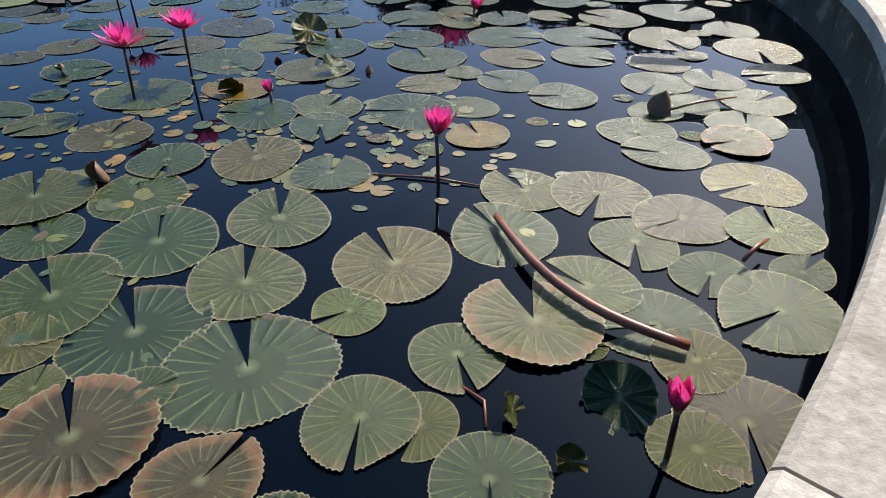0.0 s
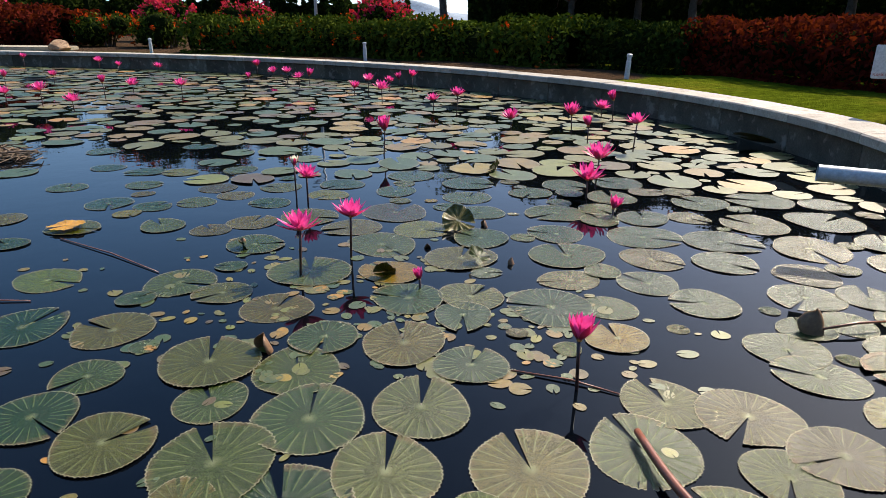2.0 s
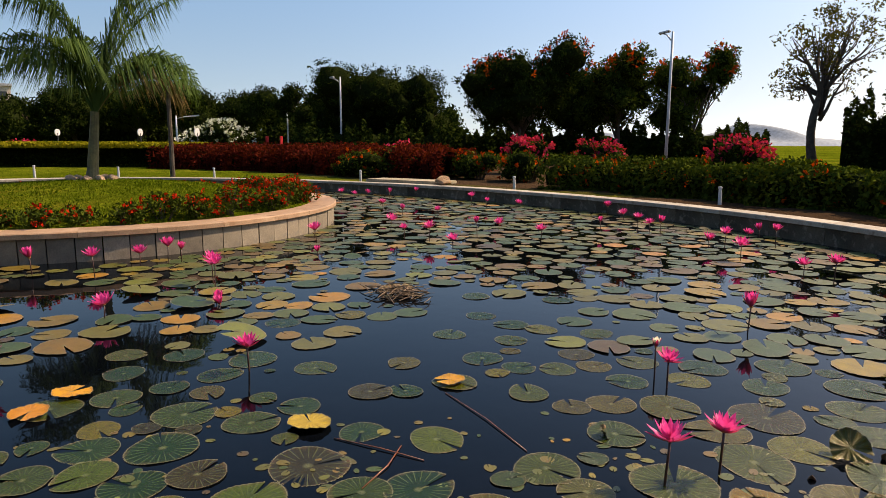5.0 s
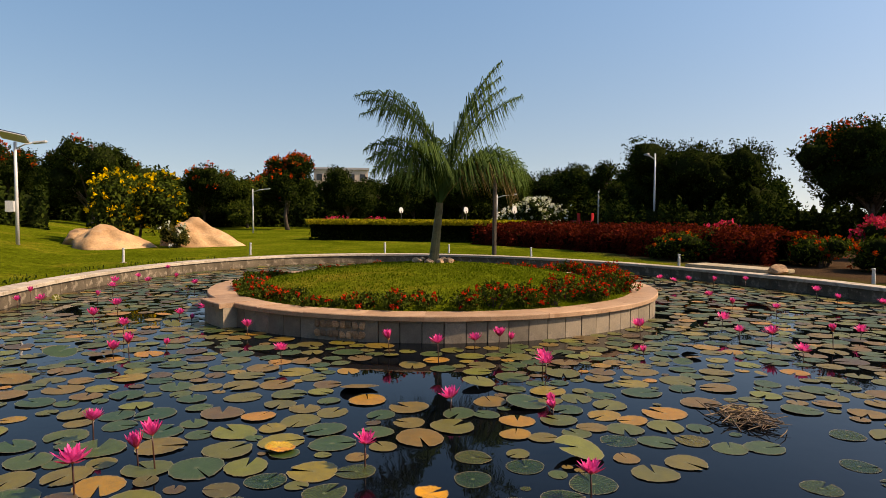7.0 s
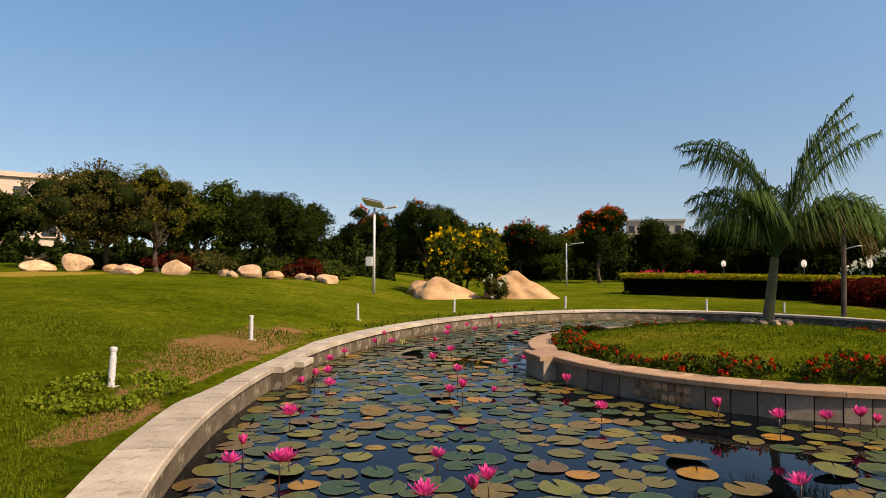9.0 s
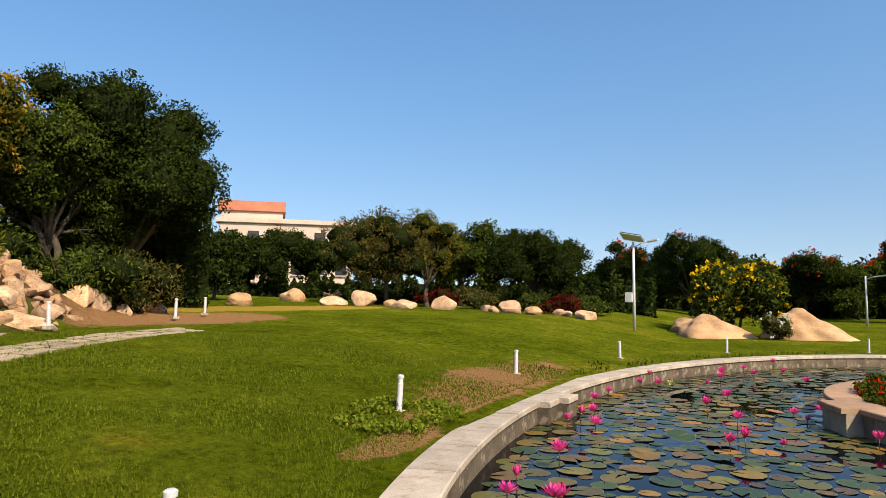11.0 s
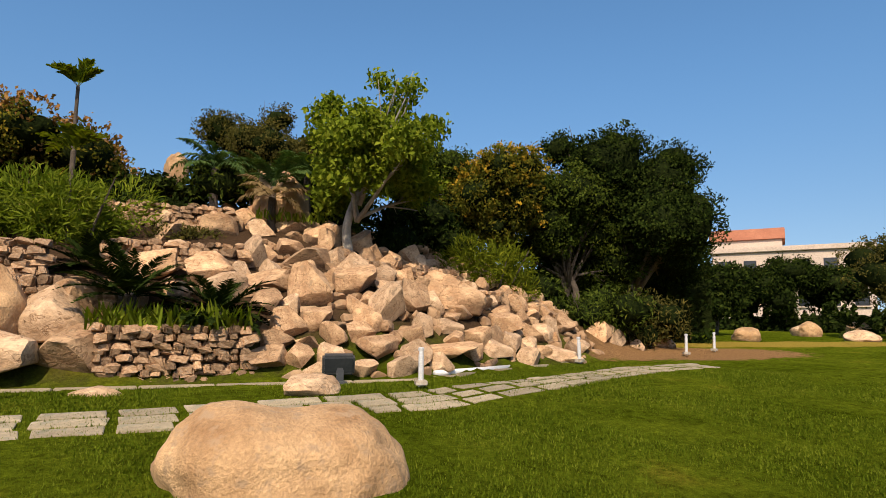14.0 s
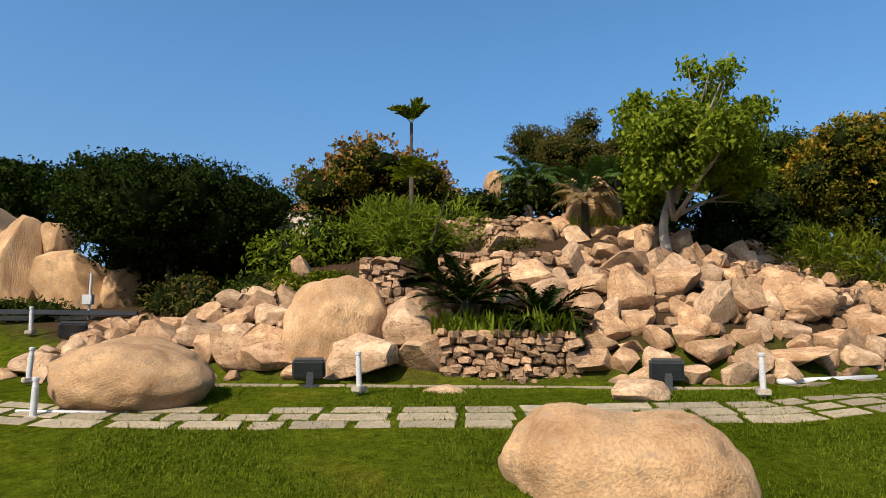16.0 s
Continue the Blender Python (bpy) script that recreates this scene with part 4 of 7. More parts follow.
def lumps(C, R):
    """Uneven dark masses added under the leaves: the crown's inner shade put into colour."""
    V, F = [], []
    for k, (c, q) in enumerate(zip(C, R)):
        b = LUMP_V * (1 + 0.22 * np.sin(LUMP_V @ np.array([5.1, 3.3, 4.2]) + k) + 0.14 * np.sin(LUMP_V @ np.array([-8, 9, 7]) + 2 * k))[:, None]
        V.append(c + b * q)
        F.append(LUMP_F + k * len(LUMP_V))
    return mesh_of("inner_foliage", np.vstack(V), np.vstack(F), M_INNER_SHADE, True)


def tree(name, x, y, high, wide, clear, leaf, label, seed, n_leaf=5000, size=0.16, lobes=16, bark=None, flower=None, n_flower=0, group="", trunk_r=None, z=None, lean=(0, 0), limb_show=1.0, spread=0.8, squash=1.0, cat="tree", lobe=(0.24, 0.42), core=0.62, cap=0.35):
    r = np.random.default_rng(seed)
    z = float(ground(x, y)) - 0.05 if z is None else z
    t = thing(name, x, y, z, label, cat, group)
    bark = bark or M_BARK
    tr = trunk_r or 0.022 * high
    mid = clear + (high - clear) * 0.5
    ctr = np.array([lean[0], lean[1], mid])
    rad = np.array([wide / 2, wide / 2, (high - clear) / 2])
    # lobes fill the crown unevenly
    D = unit(r.normal(size=(lobes, 3)))
    D[:, 2] = r.uniform(-0.85, 1.0, lobes)
    lc = ctr + D * rad * r.uniform(0.35, 0.8, lobes)[:, None]
    lr = (wide / 2) * r.uniform(*lobe, lobes)
    n_leaf = int(n_leaf * 3.0)
    size = size * 0.74
    lc[:, 2] = np.clip(lc[:, 2], clear * 0.6 + lr * 0.4, high - lr)
    far = np.hypot(lc[:, 0] - lean[0], lc[:, 1] - lean[1])
    lc[:, :2] = lean + (lc[:, :2] - lean) * np.minimum(1, (wide * 0.52 - lr) / (far + 1e-6))[:, None]
    pieces = []
    top = np.array([lean[0] * 0.55, lean[1] * 0.55, clear + (high - clear) * 0.25])
    k = np.linspace(0, 1, 7)[:, None]
    bow = np.array([r.normal(0, 0.03), r.normal(0, 0.03), 0]) * high
    pts = top * k + bow * np.sin(k * np.pi)
    pieces.append(tube(pts, tr * np.array([1.35, 1.05, 0.95, 0.88, 0.8, 0.72, 0.6]), 10))
    for c in lc[: int(lobes * limb_show)]:
        s = r.uniform(0.55, 1.0)
        a = pts[0] + (pts[-1] - pts[0]) * s
        q = np.linspace(0, 1, 5)[:, None]
        b = a + (c - a) * q + np.array([0, 0, 0.05 * high]) * np.sin(q * np.pi) * r.uniform(-0.2, 0.5) + r.normal(0, 0.01 * high, (5, 3)) * q
        pieces.append(tube(b, tr * np.array([0.55, 0.42, 0.3, 0.2, 0.08]), 6))
        for _ in range(3):
            e = c + r.normal(size=3) * (wide * 0.06)
            m2 = (b[2] + e) / 2 + r.normal(0, 0.02 * high, 3)
            pieces.append(tube(np.array([b[2], m2, e]), tr * np.array([0.22, 0.14, 0.04]), 5))
    V, F = join(pieces)
    part("trunk", mesh_of("trunk", V, F, bark, True), t)
    w = lr ** 2
    pick = r.choice(lobes, n_leaf, p=w / w.sum())
    d = unit(r.normal(size=(n_leaf, 3)))
    shell = r.uniform(0.25, 1.0, n_leaf) ** 0.4
    flat = np.array([1, 1, 0.85 * squash])
    P = lc[pick] + d * flat * (lr[pick] * shell)[:, None]
    # clumps: draw leaves towards twig ends
    nc = max(40, n_leaf // 26)
    twig = P[r.choice(n_leaf, nc)]
    own = r.integers(0, nc, n_leaf)
    P = np.where((r.random(n_leaf) < 0.82)[:, None], twig[own] + np.clip(r.normal(size=(n_leaf, 3)), -1.7, 1.7) * size * (1.0, 1.0, 0.75), P)
    mid_c = np.average(lc, axis=0, weights=w)
    out = unit((P - lc[pick]) / lr[pick][:, None] + 0.8 * (P - mid_c) / (wide / 2) + np.array([0, 0, 0.25]))
    V, F = leaves(P, d, size, r, 0.5, spread, face=out)
    part("crown", mesh_of("crown", V, F, leaf), t)
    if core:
        part("inner_foliage", lumps(lc, np.repeat((lr * core)[:, None], 3, 1) * flat), t, "dark lumps that stand for the shade inside the crown")
    if flower is not None:
        hang = np.maximum(lc[:, 2] - np.quantile(lc[:, 2], cap), 0) + 1e-3
        own = r.choice(lobes, n_flower, p=hang / hang.sum())
        d = unit(r.normal(size=(n_flower, 3)) + np.array([0, 0, 1.1]))
        C = lc[own] + d * flat * lr[own][:, None] * 1.02
        m = 9
        C = np.repeat(C, m, 0) + r.normal(size=(n_flower * m, 3)) * size * 0.6
        V, F = leaves(C, np.repeat(d, m, 0), size * 1.2, r, 0.6, 0.8)
        part("blossom", mesh_of("blossom", V, F, flower), t, "clustered blossom")
    return t


def bush(name, x, y, z, wide, deep, high, leaf, label, seed, n=1500, size=0.09, flower=None, n_flower=0, aspect=0.4, up=0.4, group="", cat="bush", turn=0.0, fsize=None):
    """A shrub: short woody stems under an uneven dome of leaves."""
    r = np.random.default_rng(seed)
    n = int(n * 1.9)
    size = size * 1.15
    t = thing(name, x, y, z, label, cat, group, turn=turn)
    pieces = []
    for _ in range(9):
        e = np.array([r.uniform(-0.35, 0.35) * wide, r.uniform(-0.35, 0.35) * deep, r.uniform(0.5, 0.85) * high])
        pieces.append(tube(np.array([e * [0.3, 0.3, 0], e * [0.6, 0.6, 0.5], e]), high * np.array([0.02, 0.014, 0.005]), 5))
    V, F = join(pieces)
    part("woody_base", mesh_of("woody_base", V, F, M_BARK), t)
    nl = 12
    lc = np.stack([r.uniform(-0.34, 0.34, nl) * wide, r.uniform(-0.34, 0.34, nl) * deep, r.uniform(0.25, 0.68, nl) * high], 1)
    lr = r.uniform(0.2, 0.34, nl)
    pick = r.integers(0, nl, n)
    d = unit(r.normal(size=(n, 3)))
    P = lc[pick] + d * np.array([wide, deep, high]) * (lr[pick] * r.uniform(0.3, 1.1, n) ** 0.5)[:, None]
    P[:, 2] = np.maximum(P[:, 2], 0.03)
    V, F = leaves(P, d + np.array([0, 0, up]), size, r, aspect, 0.6, face=unit(d + np.array([0, 0, 0.4])) if aspect > 0.21 else None)
    part("foliage", mesh_of("foliage", V, F, leaf), t)
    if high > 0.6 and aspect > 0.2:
        part("inner_foliage", lumps(lc, np.array([wide, deep, high]) * (lr * 0.6)[:, None]), t, "dark lumps that stand for the shade inside the crown")
    if flower is not None:
        d = unit(r.normal(size=(n_flower, 3)) + np.array([0, 0, 0.6]))
        C = lc[r.integers(0, nl, n_flower)] + d * np.array([wide, deep, high]) * 0.31
        m, fs = 6, fsize or size
        C = np.repeat(C, m, 0) + r.normal(size=(n_flower * m, 3)) * fs * 0.4
        V, F = leaves(C, np.repeat(d, m, 0), fs, r, 0.7, 0.7)
        part("blossom", mesh_of("blossom", V, F, flower), t)
    return t


def hedge(name, pts, wide, high, leaf, label, seed, per_m=420, size=0.09, z=None, flower=None, per_f=0, wobble=0.12, fsize=None, low=0.0):
    """A clipped or loose hedge along a line, dense outside, dark within."""
    r = np.random.default_rng(seed)
    pts = np.asarray(pts, float)
    run = np.concatenate([[0], np.cumsum(np.linalg.norm(np.diff(pts, axis=0), axis=1))])
    n = int(run[-1] * per_m * 2.2)
    size = size * 1.35
    t = thing(name, pts[0, 0], pts[0, 1], float(ground(*pts[0])) if z is None else z, label, "hedge")

    def strewn(n, out=1.0):
        s = r.uniform(0, run[-1], n)
        x, y = np.interp(s, run, pts[:, 0]), np.interp(s, run, pts[:, 1])
        dx, dy = np.interp(np.minimum(s + 0.2, run[-1]), run, pts[:, 0]) - np.interp(s - 0.2, run, pts[:, 0]), np.interp(s + 0.2, run, pts[:, 1]) - np.interp(s - 0.2, run, pts[:, 1])
        k = np.hypot(dx, dy) + 1e-6
        nx, ny = -dy / k, dx / k
        bulge = 1 + wobble * np.sin(s * 2.1 + seed) + wobble * np.sin(s * 5.3) * 0.7 + wobble * 0.6 * np.sin(s * 11.7)
        a = r.uniform(-0.5, np.pi + 0.5, n)
        shell = r.uniform(0.3, 1.0, n) ** 0.35 * out
        o = np.clip(np.cos(a) * 1.25, -1, 1) * wide / 2 * shell * bulge
        h = np.clip(np.sin(a) * 1.25, -0.2, 1) * shell * bulge
        h = low + (h + 0.2) / 1.2 * (high - low)
        P = np.stack([x + nx * o - pts[0, 0], y + ny * o - pts[0, 1], h], 1)
        D = np.stack([nx * np.cos(a), ny * np.cos(a), np.sin(a) + 0.3], 1)
        return P, D

    P, D = strewn(n)
    V, F = leaves(P, D, size, r, 0.5, 0.7, face=unit(D))
    part("foliage", mesh_of("foliage", V, F, leaf), t)
    # an added dark core: the shade inside the hedge is put into its colour
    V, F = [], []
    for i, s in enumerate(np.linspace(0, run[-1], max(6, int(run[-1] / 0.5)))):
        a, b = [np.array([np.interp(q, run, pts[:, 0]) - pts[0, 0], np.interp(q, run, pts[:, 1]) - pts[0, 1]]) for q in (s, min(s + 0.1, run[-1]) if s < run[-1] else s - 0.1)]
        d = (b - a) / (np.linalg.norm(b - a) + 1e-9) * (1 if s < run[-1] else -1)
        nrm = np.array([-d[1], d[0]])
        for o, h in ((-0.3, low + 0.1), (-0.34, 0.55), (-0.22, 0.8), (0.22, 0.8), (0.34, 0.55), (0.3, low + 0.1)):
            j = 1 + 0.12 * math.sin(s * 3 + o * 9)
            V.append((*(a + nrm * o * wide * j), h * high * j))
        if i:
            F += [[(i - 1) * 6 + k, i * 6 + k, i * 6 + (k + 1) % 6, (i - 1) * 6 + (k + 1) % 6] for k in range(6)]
    part("hedge_core", mesh_of("hedge_core", V, F, M_INNER_SHADE), t, "dark core that stands for the shaded inside")
    # woody stems
    k = int(run[-1] * 2.2)
    s = r.uniform(0, run[-1], k)
    pieces = []
    for q in s:
        b = np.array([np.interp(q, run, pts[:, 0]) - pts[0, 0] + r.normal(0, 0.12), np.interp(q, run, pts[:, 1]) - pts[0, 1] + r.normal(0, 0.12), -0.05])
        e = b + np.array([r.normal(0, 0.12), r.normal(0, 0.12), high * 0.75])
        pieces.append(tube(np.array([b, (b + e) / 2 + r.normal(0, 0.03, 3), e]), [0.018, 0.013, 0.006], 4))
    V, F = join(pieces)
    tagged(part("woody_base", mesh_of("woody_base", V, F, M_BARK), t), kind="stuff")
    if flower is not None:
        m, fs = 6, fsize or size * 1.1
        P, D = strewn(int(run[-1] * per_f), 1.06)
        keep = D[:, 2] > 0.1
        P, D = P[keep], D[keep]
        C = np.repeat(P, m, 0) + r.normal(size=(len(P) * m, 3)) * fs * 0.45
        V, F = leaves(C, np.repeat(D, m, 0), fs, r, 0.7, 0.7)
        part("blossom", mesh_of("blossom", V, F, flower), t, "bright clustered blossom")
    return t


def frond(base, azim, rise, length, droop, r, n=26, leaf_len=0.45, leaf_w=0.03, hang=0.6, plume=0.0):
    """One feather leaf: the midrib and its leaflets."""
    k = np.linspace(0, 1, 14)
    el = radians(rise) - radians(droop) * k ** 1.6
    step = length / 13
    xy = np.concatenate([[0], np.cumsum(np.cos(el[:-1]) * step)])
    zz = np.concatenate([[0], np.cumsum(np.sin(el[:-1]) * step)])
    a = radians(azim)
    rib = np.stack([base[0] + xy * math.cos(a), base[1] + xy * math.sin(a), base[2] + zz], 1)
    VR, FR = tube(rib, np.linspace(0.022, 0.005, 14) * (length / 2.0), 5)
    s = np.linspace(0.22, 0.99, n)
    P = np.stack([np.interp(s, k, rib[:, i]) for i in range(3)], 1)
    T = unit(np.stack([np.interp(s, k, np.gradient(rib[:, i])) for i in range(3)], 1))
    side = unit(np.cross(T, np.array([0, 0, 1.0]) + 1e-3))
    V, F = [], []
    for sg in (-1, 1):
        ln = leaf_len * np.sin(np.clip(s * 1.05, 0, 1) * np.pi * 0.86 + 0.25) * r.uniform(0.8, 1.15, n)
        d = unit(side * sg + T * (0.75 - 0.3 * hang) + np.array([0, 0, 0.2]) + r.normal(0, 0.12, (n, 3)))
        if plume:  # leaflets stand off the rib all round
            d = unit(d * (1 - 0.4 * plume) + plume * (T * 0.7 + r.normal(0, 0.5, (n, 3)) + np.array([0, 0, 0.35])))
        for i in range(n):
            m = P[i] + d[i] * ln[i] * (0.5 - 0.22 * hang)
            e = m + unit((d[i] * (1 - hang) + np.array([0, 0, -hang]))[None])[0] * ln[i] * (0.5 + 0.22 * hang)
            w = np.cross(d[i], T[i])
            w = np.cross(d[i], w)
            w = w / (np.linalg.norm(w) + 1e-6) * leaf_w * 0.5
            o = len(V)
            V += [P[i] - w * 0.5, P[i] + w * 0.5, m + w, m - w, e]
            F += [[o, o + 1, o + 2, o + 3], [o + 3, o + 2, o + 4]]
    return (VR, FR), (np.array(V), F)


def cycad(name, x, y, z, n, length, label, seed, leaf=None, rise=(15, 70), droop=60, trunk=0.25, leaf_len=0.22, group="", leaf_w=0.032, hang=0.3, trunk_r=0.1, pairs=30, bark=None):
    r = np.random.default_rng(seed)
    t = thing(name, x, y, z, label, "palm", group)
    V, F = tube(np.array([[0, 0, -0.05], [0.01, 0, trunk * 0.5], [0, 0.01, trunk], [0, 0, trunk + 0.05]]), [trunk_r * 1.15, trunk_r, trunk_r * 0.95, trunk_r * 0.5], 9)
    part("trunk", mesh_of("trunk", V, F, bark or M_BARK), t)
    for i in range(n):
        rib, lf = frond((0, 0, trunk), i * 137.5 + r.uniform(-15, 15), r.uniform(*rise), length * r.uniform(0.8, 1.1), droop * r.uniform(0.7, 1.2), r, pairs, leaf_len, leaf_w, hang)
        V, F = join([rib, lf])
        part("frond", mesh_of("frond", V, F, leaf or L_PALM), t)
    return t


def island_palm():
    """The tall young palm: a short trunk, green sheaths and two sheaves of hanging fronds."""
    r = np.random.default_rng(33)
    x, y = -13.0, 4.85
    t = thing("palm_tree", x, y, 0.72, "young feather palm with hanging green fronds on the island", "palm tree")
    k = np.linspace(0, 1, 8)
    V, F = tube(np.stack([0.05 * k, 0.12 * k, 1.25 * k], 1), 0.105 - 0.035 * k + 0.025 * (k < 0.1), 12)
    part("trunk", mesh_of("trunk", V, F, surface("palm_trunk", (0.11, 0.092, 0.034), (0.24, 0.2, 0.075), 6, 0.7, 40, 0.3, 0.01)), t, "green ringed trunk")
    # along the picture: to the camera's right is (0.39, 0.92)
    for az, rise, ln, droop, dry in ((67, 80, 3.25, 38, 0), (74, 82, 3.0, 50, 0), (60, 78, 2.8, 48, 0), (247, 92, 3.35, 118, 0), (256, 92, 3.0, 130, 0), (240, 74, 2.3, 112, 0), (252, 68, 2.0, 105, 0), (70, 66, 2.7, 165, 0), (62, 62, 2.6, 172, 0), (80, 70, 2.4, 150, 0), (160, 84, 1.7, 60, 0), (72, 58, 2.2, 175, 1), (310, 80, 1.7, 90, 0), (215, 78, 2.2, 95, 0), (238, 88, 3.1, 104, 0), (64, 74, 2.9, 60, 0), (262, 64, 1.9, 120, 0), (50, 60, 2.2, 140, 0)):
        rib, lf = frond((0.05, 0.12, 1.2), az + r.uniform(-6, 6), rise, ln, droop, r, 62, 1.15, 0.024, 0.64, 0.25)
        V, F = join([rib, lf])
        part("frond", mesh_of("frond", V, F, L_DRY if dry else L_PALM), t, "dry brown frond" if dry else "")
    for k in range(9):
        a = k * 0.7
        put_rock("rock", ROCKS_PALE[k % 6], x + 0.35 * math.cos(a), y + 0.35 * math.sin(a), 0.77, 0.11, 0.09, 0.09, k * 50, "pale pebble round the palm's foot", "pebbles round the palm")


# ---- water lilies ----
def pad_mesh(seed, mat, teeth=62, rings=5, notch=4.5, relief=0.8, name="lily_pad"):
    """A round floating leaf of radius 1, cut to the stalk, with a toothed, slightly raised rim."""
    r = np.random.default_rng(seed)
    n = teeth * 2
    nw = radians(notch * r.uniform(0.4, 2.0))
    ang = np.linspace(nw, 2 * np.pi - nw, n + 1)
    rad = np.array([0.0, 0.3, 0.6, 0.85, 1.0])[: rings] if rings == 5 else np.array([0.0, 0.6, 1.0])
    ph = r.uniform(0, 6, 4)
    V, UV = [(0, 0, 0.0)], [(0, 0)]
    for q in rad[1:]:
        a2 = nw * (1 - q) * 0.6 + ang * 1.0
        out = 1 + 0.05 * np.sin(2 * ang + ph[0]) + 0.03 * np.sin(3 * ang + ph[1])
        lobe = 1 + 0.07 * np.exp(-((ang - nw) / 0.35) ** 2) + 0.07 * np.exp(-((2 * np.pi - nw - ang) / 0.35) ** 2)
        R = q * out * lobe
        if q == 1.0:
            R = R * (1 + 0.017 * np.where(np.arange(n + 1) % 2, 1, -1) * r.uniform(0.5, 1.4, n + 1))
        Z = relief * (0.006 * q * np.where(np.arange(n + 1) % 4 < 2, 1, -1) * (q > 0.4) + 0.012 * q * np.sin(3 * ang + ph[2]) + 0.014 * q ** 6 * (1 + np.sin(5 * ang + ph[3])))
        for a, b, z, w in zip(ang, R, Z, ang):
            V.append((b * math.cos(a), b * math.sin(a), z))
            UV.append((w / (2 * math.pi), q))
    F = [[0, 1 + i, 2 + i] for i in range(n)]
    m = n + 1
    for k in range(len(rad) - 2):
        o = 1 + k * m
        F += [[o + i, o + m + i, o + m + i + 1, o + i + 1] for i in range(n)]
    return mesh_of(name, V, F, mat, True, UV) if mat else (np.array(V), F, np.array(UV))


NEAR_PADS = [(-0.66, 1.06, 0.164, 117), (-0.39, 0.95, 0.17, 108), (-0.9, 1.18, 0.163, 127), (-0.47, 1.24, 0.145, 101), (-0.74, 1.41, 0.158, 108), (-0.12, 1.32, 0.158, 117), (-0.45, 1.53, 0.152, 99), (0.03, 0.99, 0.105, -72), (-0.15, 0.82, 0.112, -90), (0.16, 1.46, 0.154, 117), (0.34, 1.23, 0.13, 135), (0.47, 1.09, 0.124, -162), (0.08, 0.69, 0.104, -90), (-0.79, 0.89, 0.06, 90), (-0.21, 1.13, 0.082, -153), (-0.35, 1.8, 0.122, 82), (-0.6, 1.9, 0.155, 111), (-1.18, 1.64, 0.163, 113), (-0.88, 1.65, 0.144, 113), (-1.05, 1.43, 0.111, 135), (0.24, 1.7, 0.13, 112)]
NEXT_PADS = [(0.46, 1.68, 0.145, -113), (-0.12, 2.31, 0.164, 180), (-0.68, 2.27, 0.146, 180), (-0.44, 2.34, 0.128, 63), (-0.44, 2.16, 0.12, -84), (0.12, 2.09, 0.108, 113), (0.1, 2.35, 0.107, -141), (-1.15, 2.07, 0.136, 82), (0.68, 2.13, 0.134, -90), (0.73, 1.96, 0.135, 166), (0.5, 1.42, 0.114, -99), (0.66, 1.54, 0.129, -153), (0.65, 1.28, 0.096, -117), (0.76, 1.14, 0.146, -146), (0.89, 1.48, 0.121, 90), (0.94, 1.75, 0.146, -158), (1.09, 2.2, 0.138, 73), (1.21, 2.43, 0.143, 34), (0.88, 1.29, 0.083, 45), (0.56, 0.815, 0.13, -100), (0.45, 0.755, 0.09, 60), (0.52, 0.98, 0.098, 90), (-0.58, 0.88, 0.071, 27), (-0.88, 1.88, 0.117, -82), (-0.04, 0.81, 0.078, -117), (-0.89, 1.02, 0.095, 124)]

FAR_PADS = [(-2.21, 2.12, 0.14, 0), (-1.96, 1.72, 0.15, 83), (-1.63, 1.77, 0.14, 166), (-2.12, 1.55, 0.13, 249), (-1.49, 1.25, 0.13, 332), (-1.22, 1.19, 0.13, 55), (-2.20, 2.91, 0.12, 138), (-1.85, 3.47, 0.12, 221), (-2.34, 3.72, 0.12, 304), (-2.86, 3.69, 0.12, 27), (-3.29, 3.51, 0.12, 110), (-2.84, 4.08, 0.12, 193), (-3.10, 2.82, 0.11, 276), (-2.63, 2.77, 0.13, 359), (-2.90, 2.33, 0.12, 82), (-2.75, 2.47, 0.10, 165), (-1.58, 3.73, 0.12, 248), (-2.47, 4.26, 0.12, 331), (-3.44, 4.09, 0.12, 54), (-1.91, 2.90, 0.10, 137), (-3.09, 4.04, 0.13, 220), (-2.77, 3.23, 0.13, 303), (-3.90, 4.62, 0.13, 26), (-3.24, 5.00, 0.13, 109), (-4.27, 3.40, 0.13, 192), (-4.49, 2.88, 0.13, 275), (-3.46, 2.38, 0.13, 358), (-3.80, 1.91, 0.13, 81), (-4.32, 1.96, 0.13, 164), (-4.68, 0.87, 0.13, 247), (-3.90, 1.33, 0.13, 330), (-4.61, 1.70, 0.13, 53), (-4.75, 0.29, 0.13, 136)]


def open_water(x, y):
    """How thinly the pads lie: 1 is open water."""
    o = 0.85 * math.exp(-(((x + 2.6) / 1.5) ** 2 + ((y - 2.6) / 0.9) ** 2))
    o += 0.8 * math.exp(-(((x + 3.6) / 1.6) ** 2 + ((y - 4.2) / 1.0) ** 2))
    o += 0.7 * math.exp(-(((x + 4.2) / 1.4) ** 2 + ((y - 6.2) / 0.7) ** 2))
    o += 0.6 * math.exp(-(((x + 4.0) / 1.6) ** 2 + ((y - 0.8) / 0.8) ** 2))
    o += 0.6 * math.exp(-(((x - 0.1) / 0.5) ** 2 + ((y - 0.75) / 0.25) ** 2))
    o += (0.5 + 0.45 * min(1.0, max(0.0, (-x - 2.5) / 3))) * noise.noise(Vector((x * 0.8, y * 0.8, 3)))
    o += 0.6 * math.exp(-(((x + 6.6) / 1.6) ** 2 + ((y - 2.3) / 0.8) ** 2)) + 0.5 * math.exp(-(((x + 3.4) / 1.3) ** 2 + ((y + 0.3) / 0.6) ** 2))
    return o


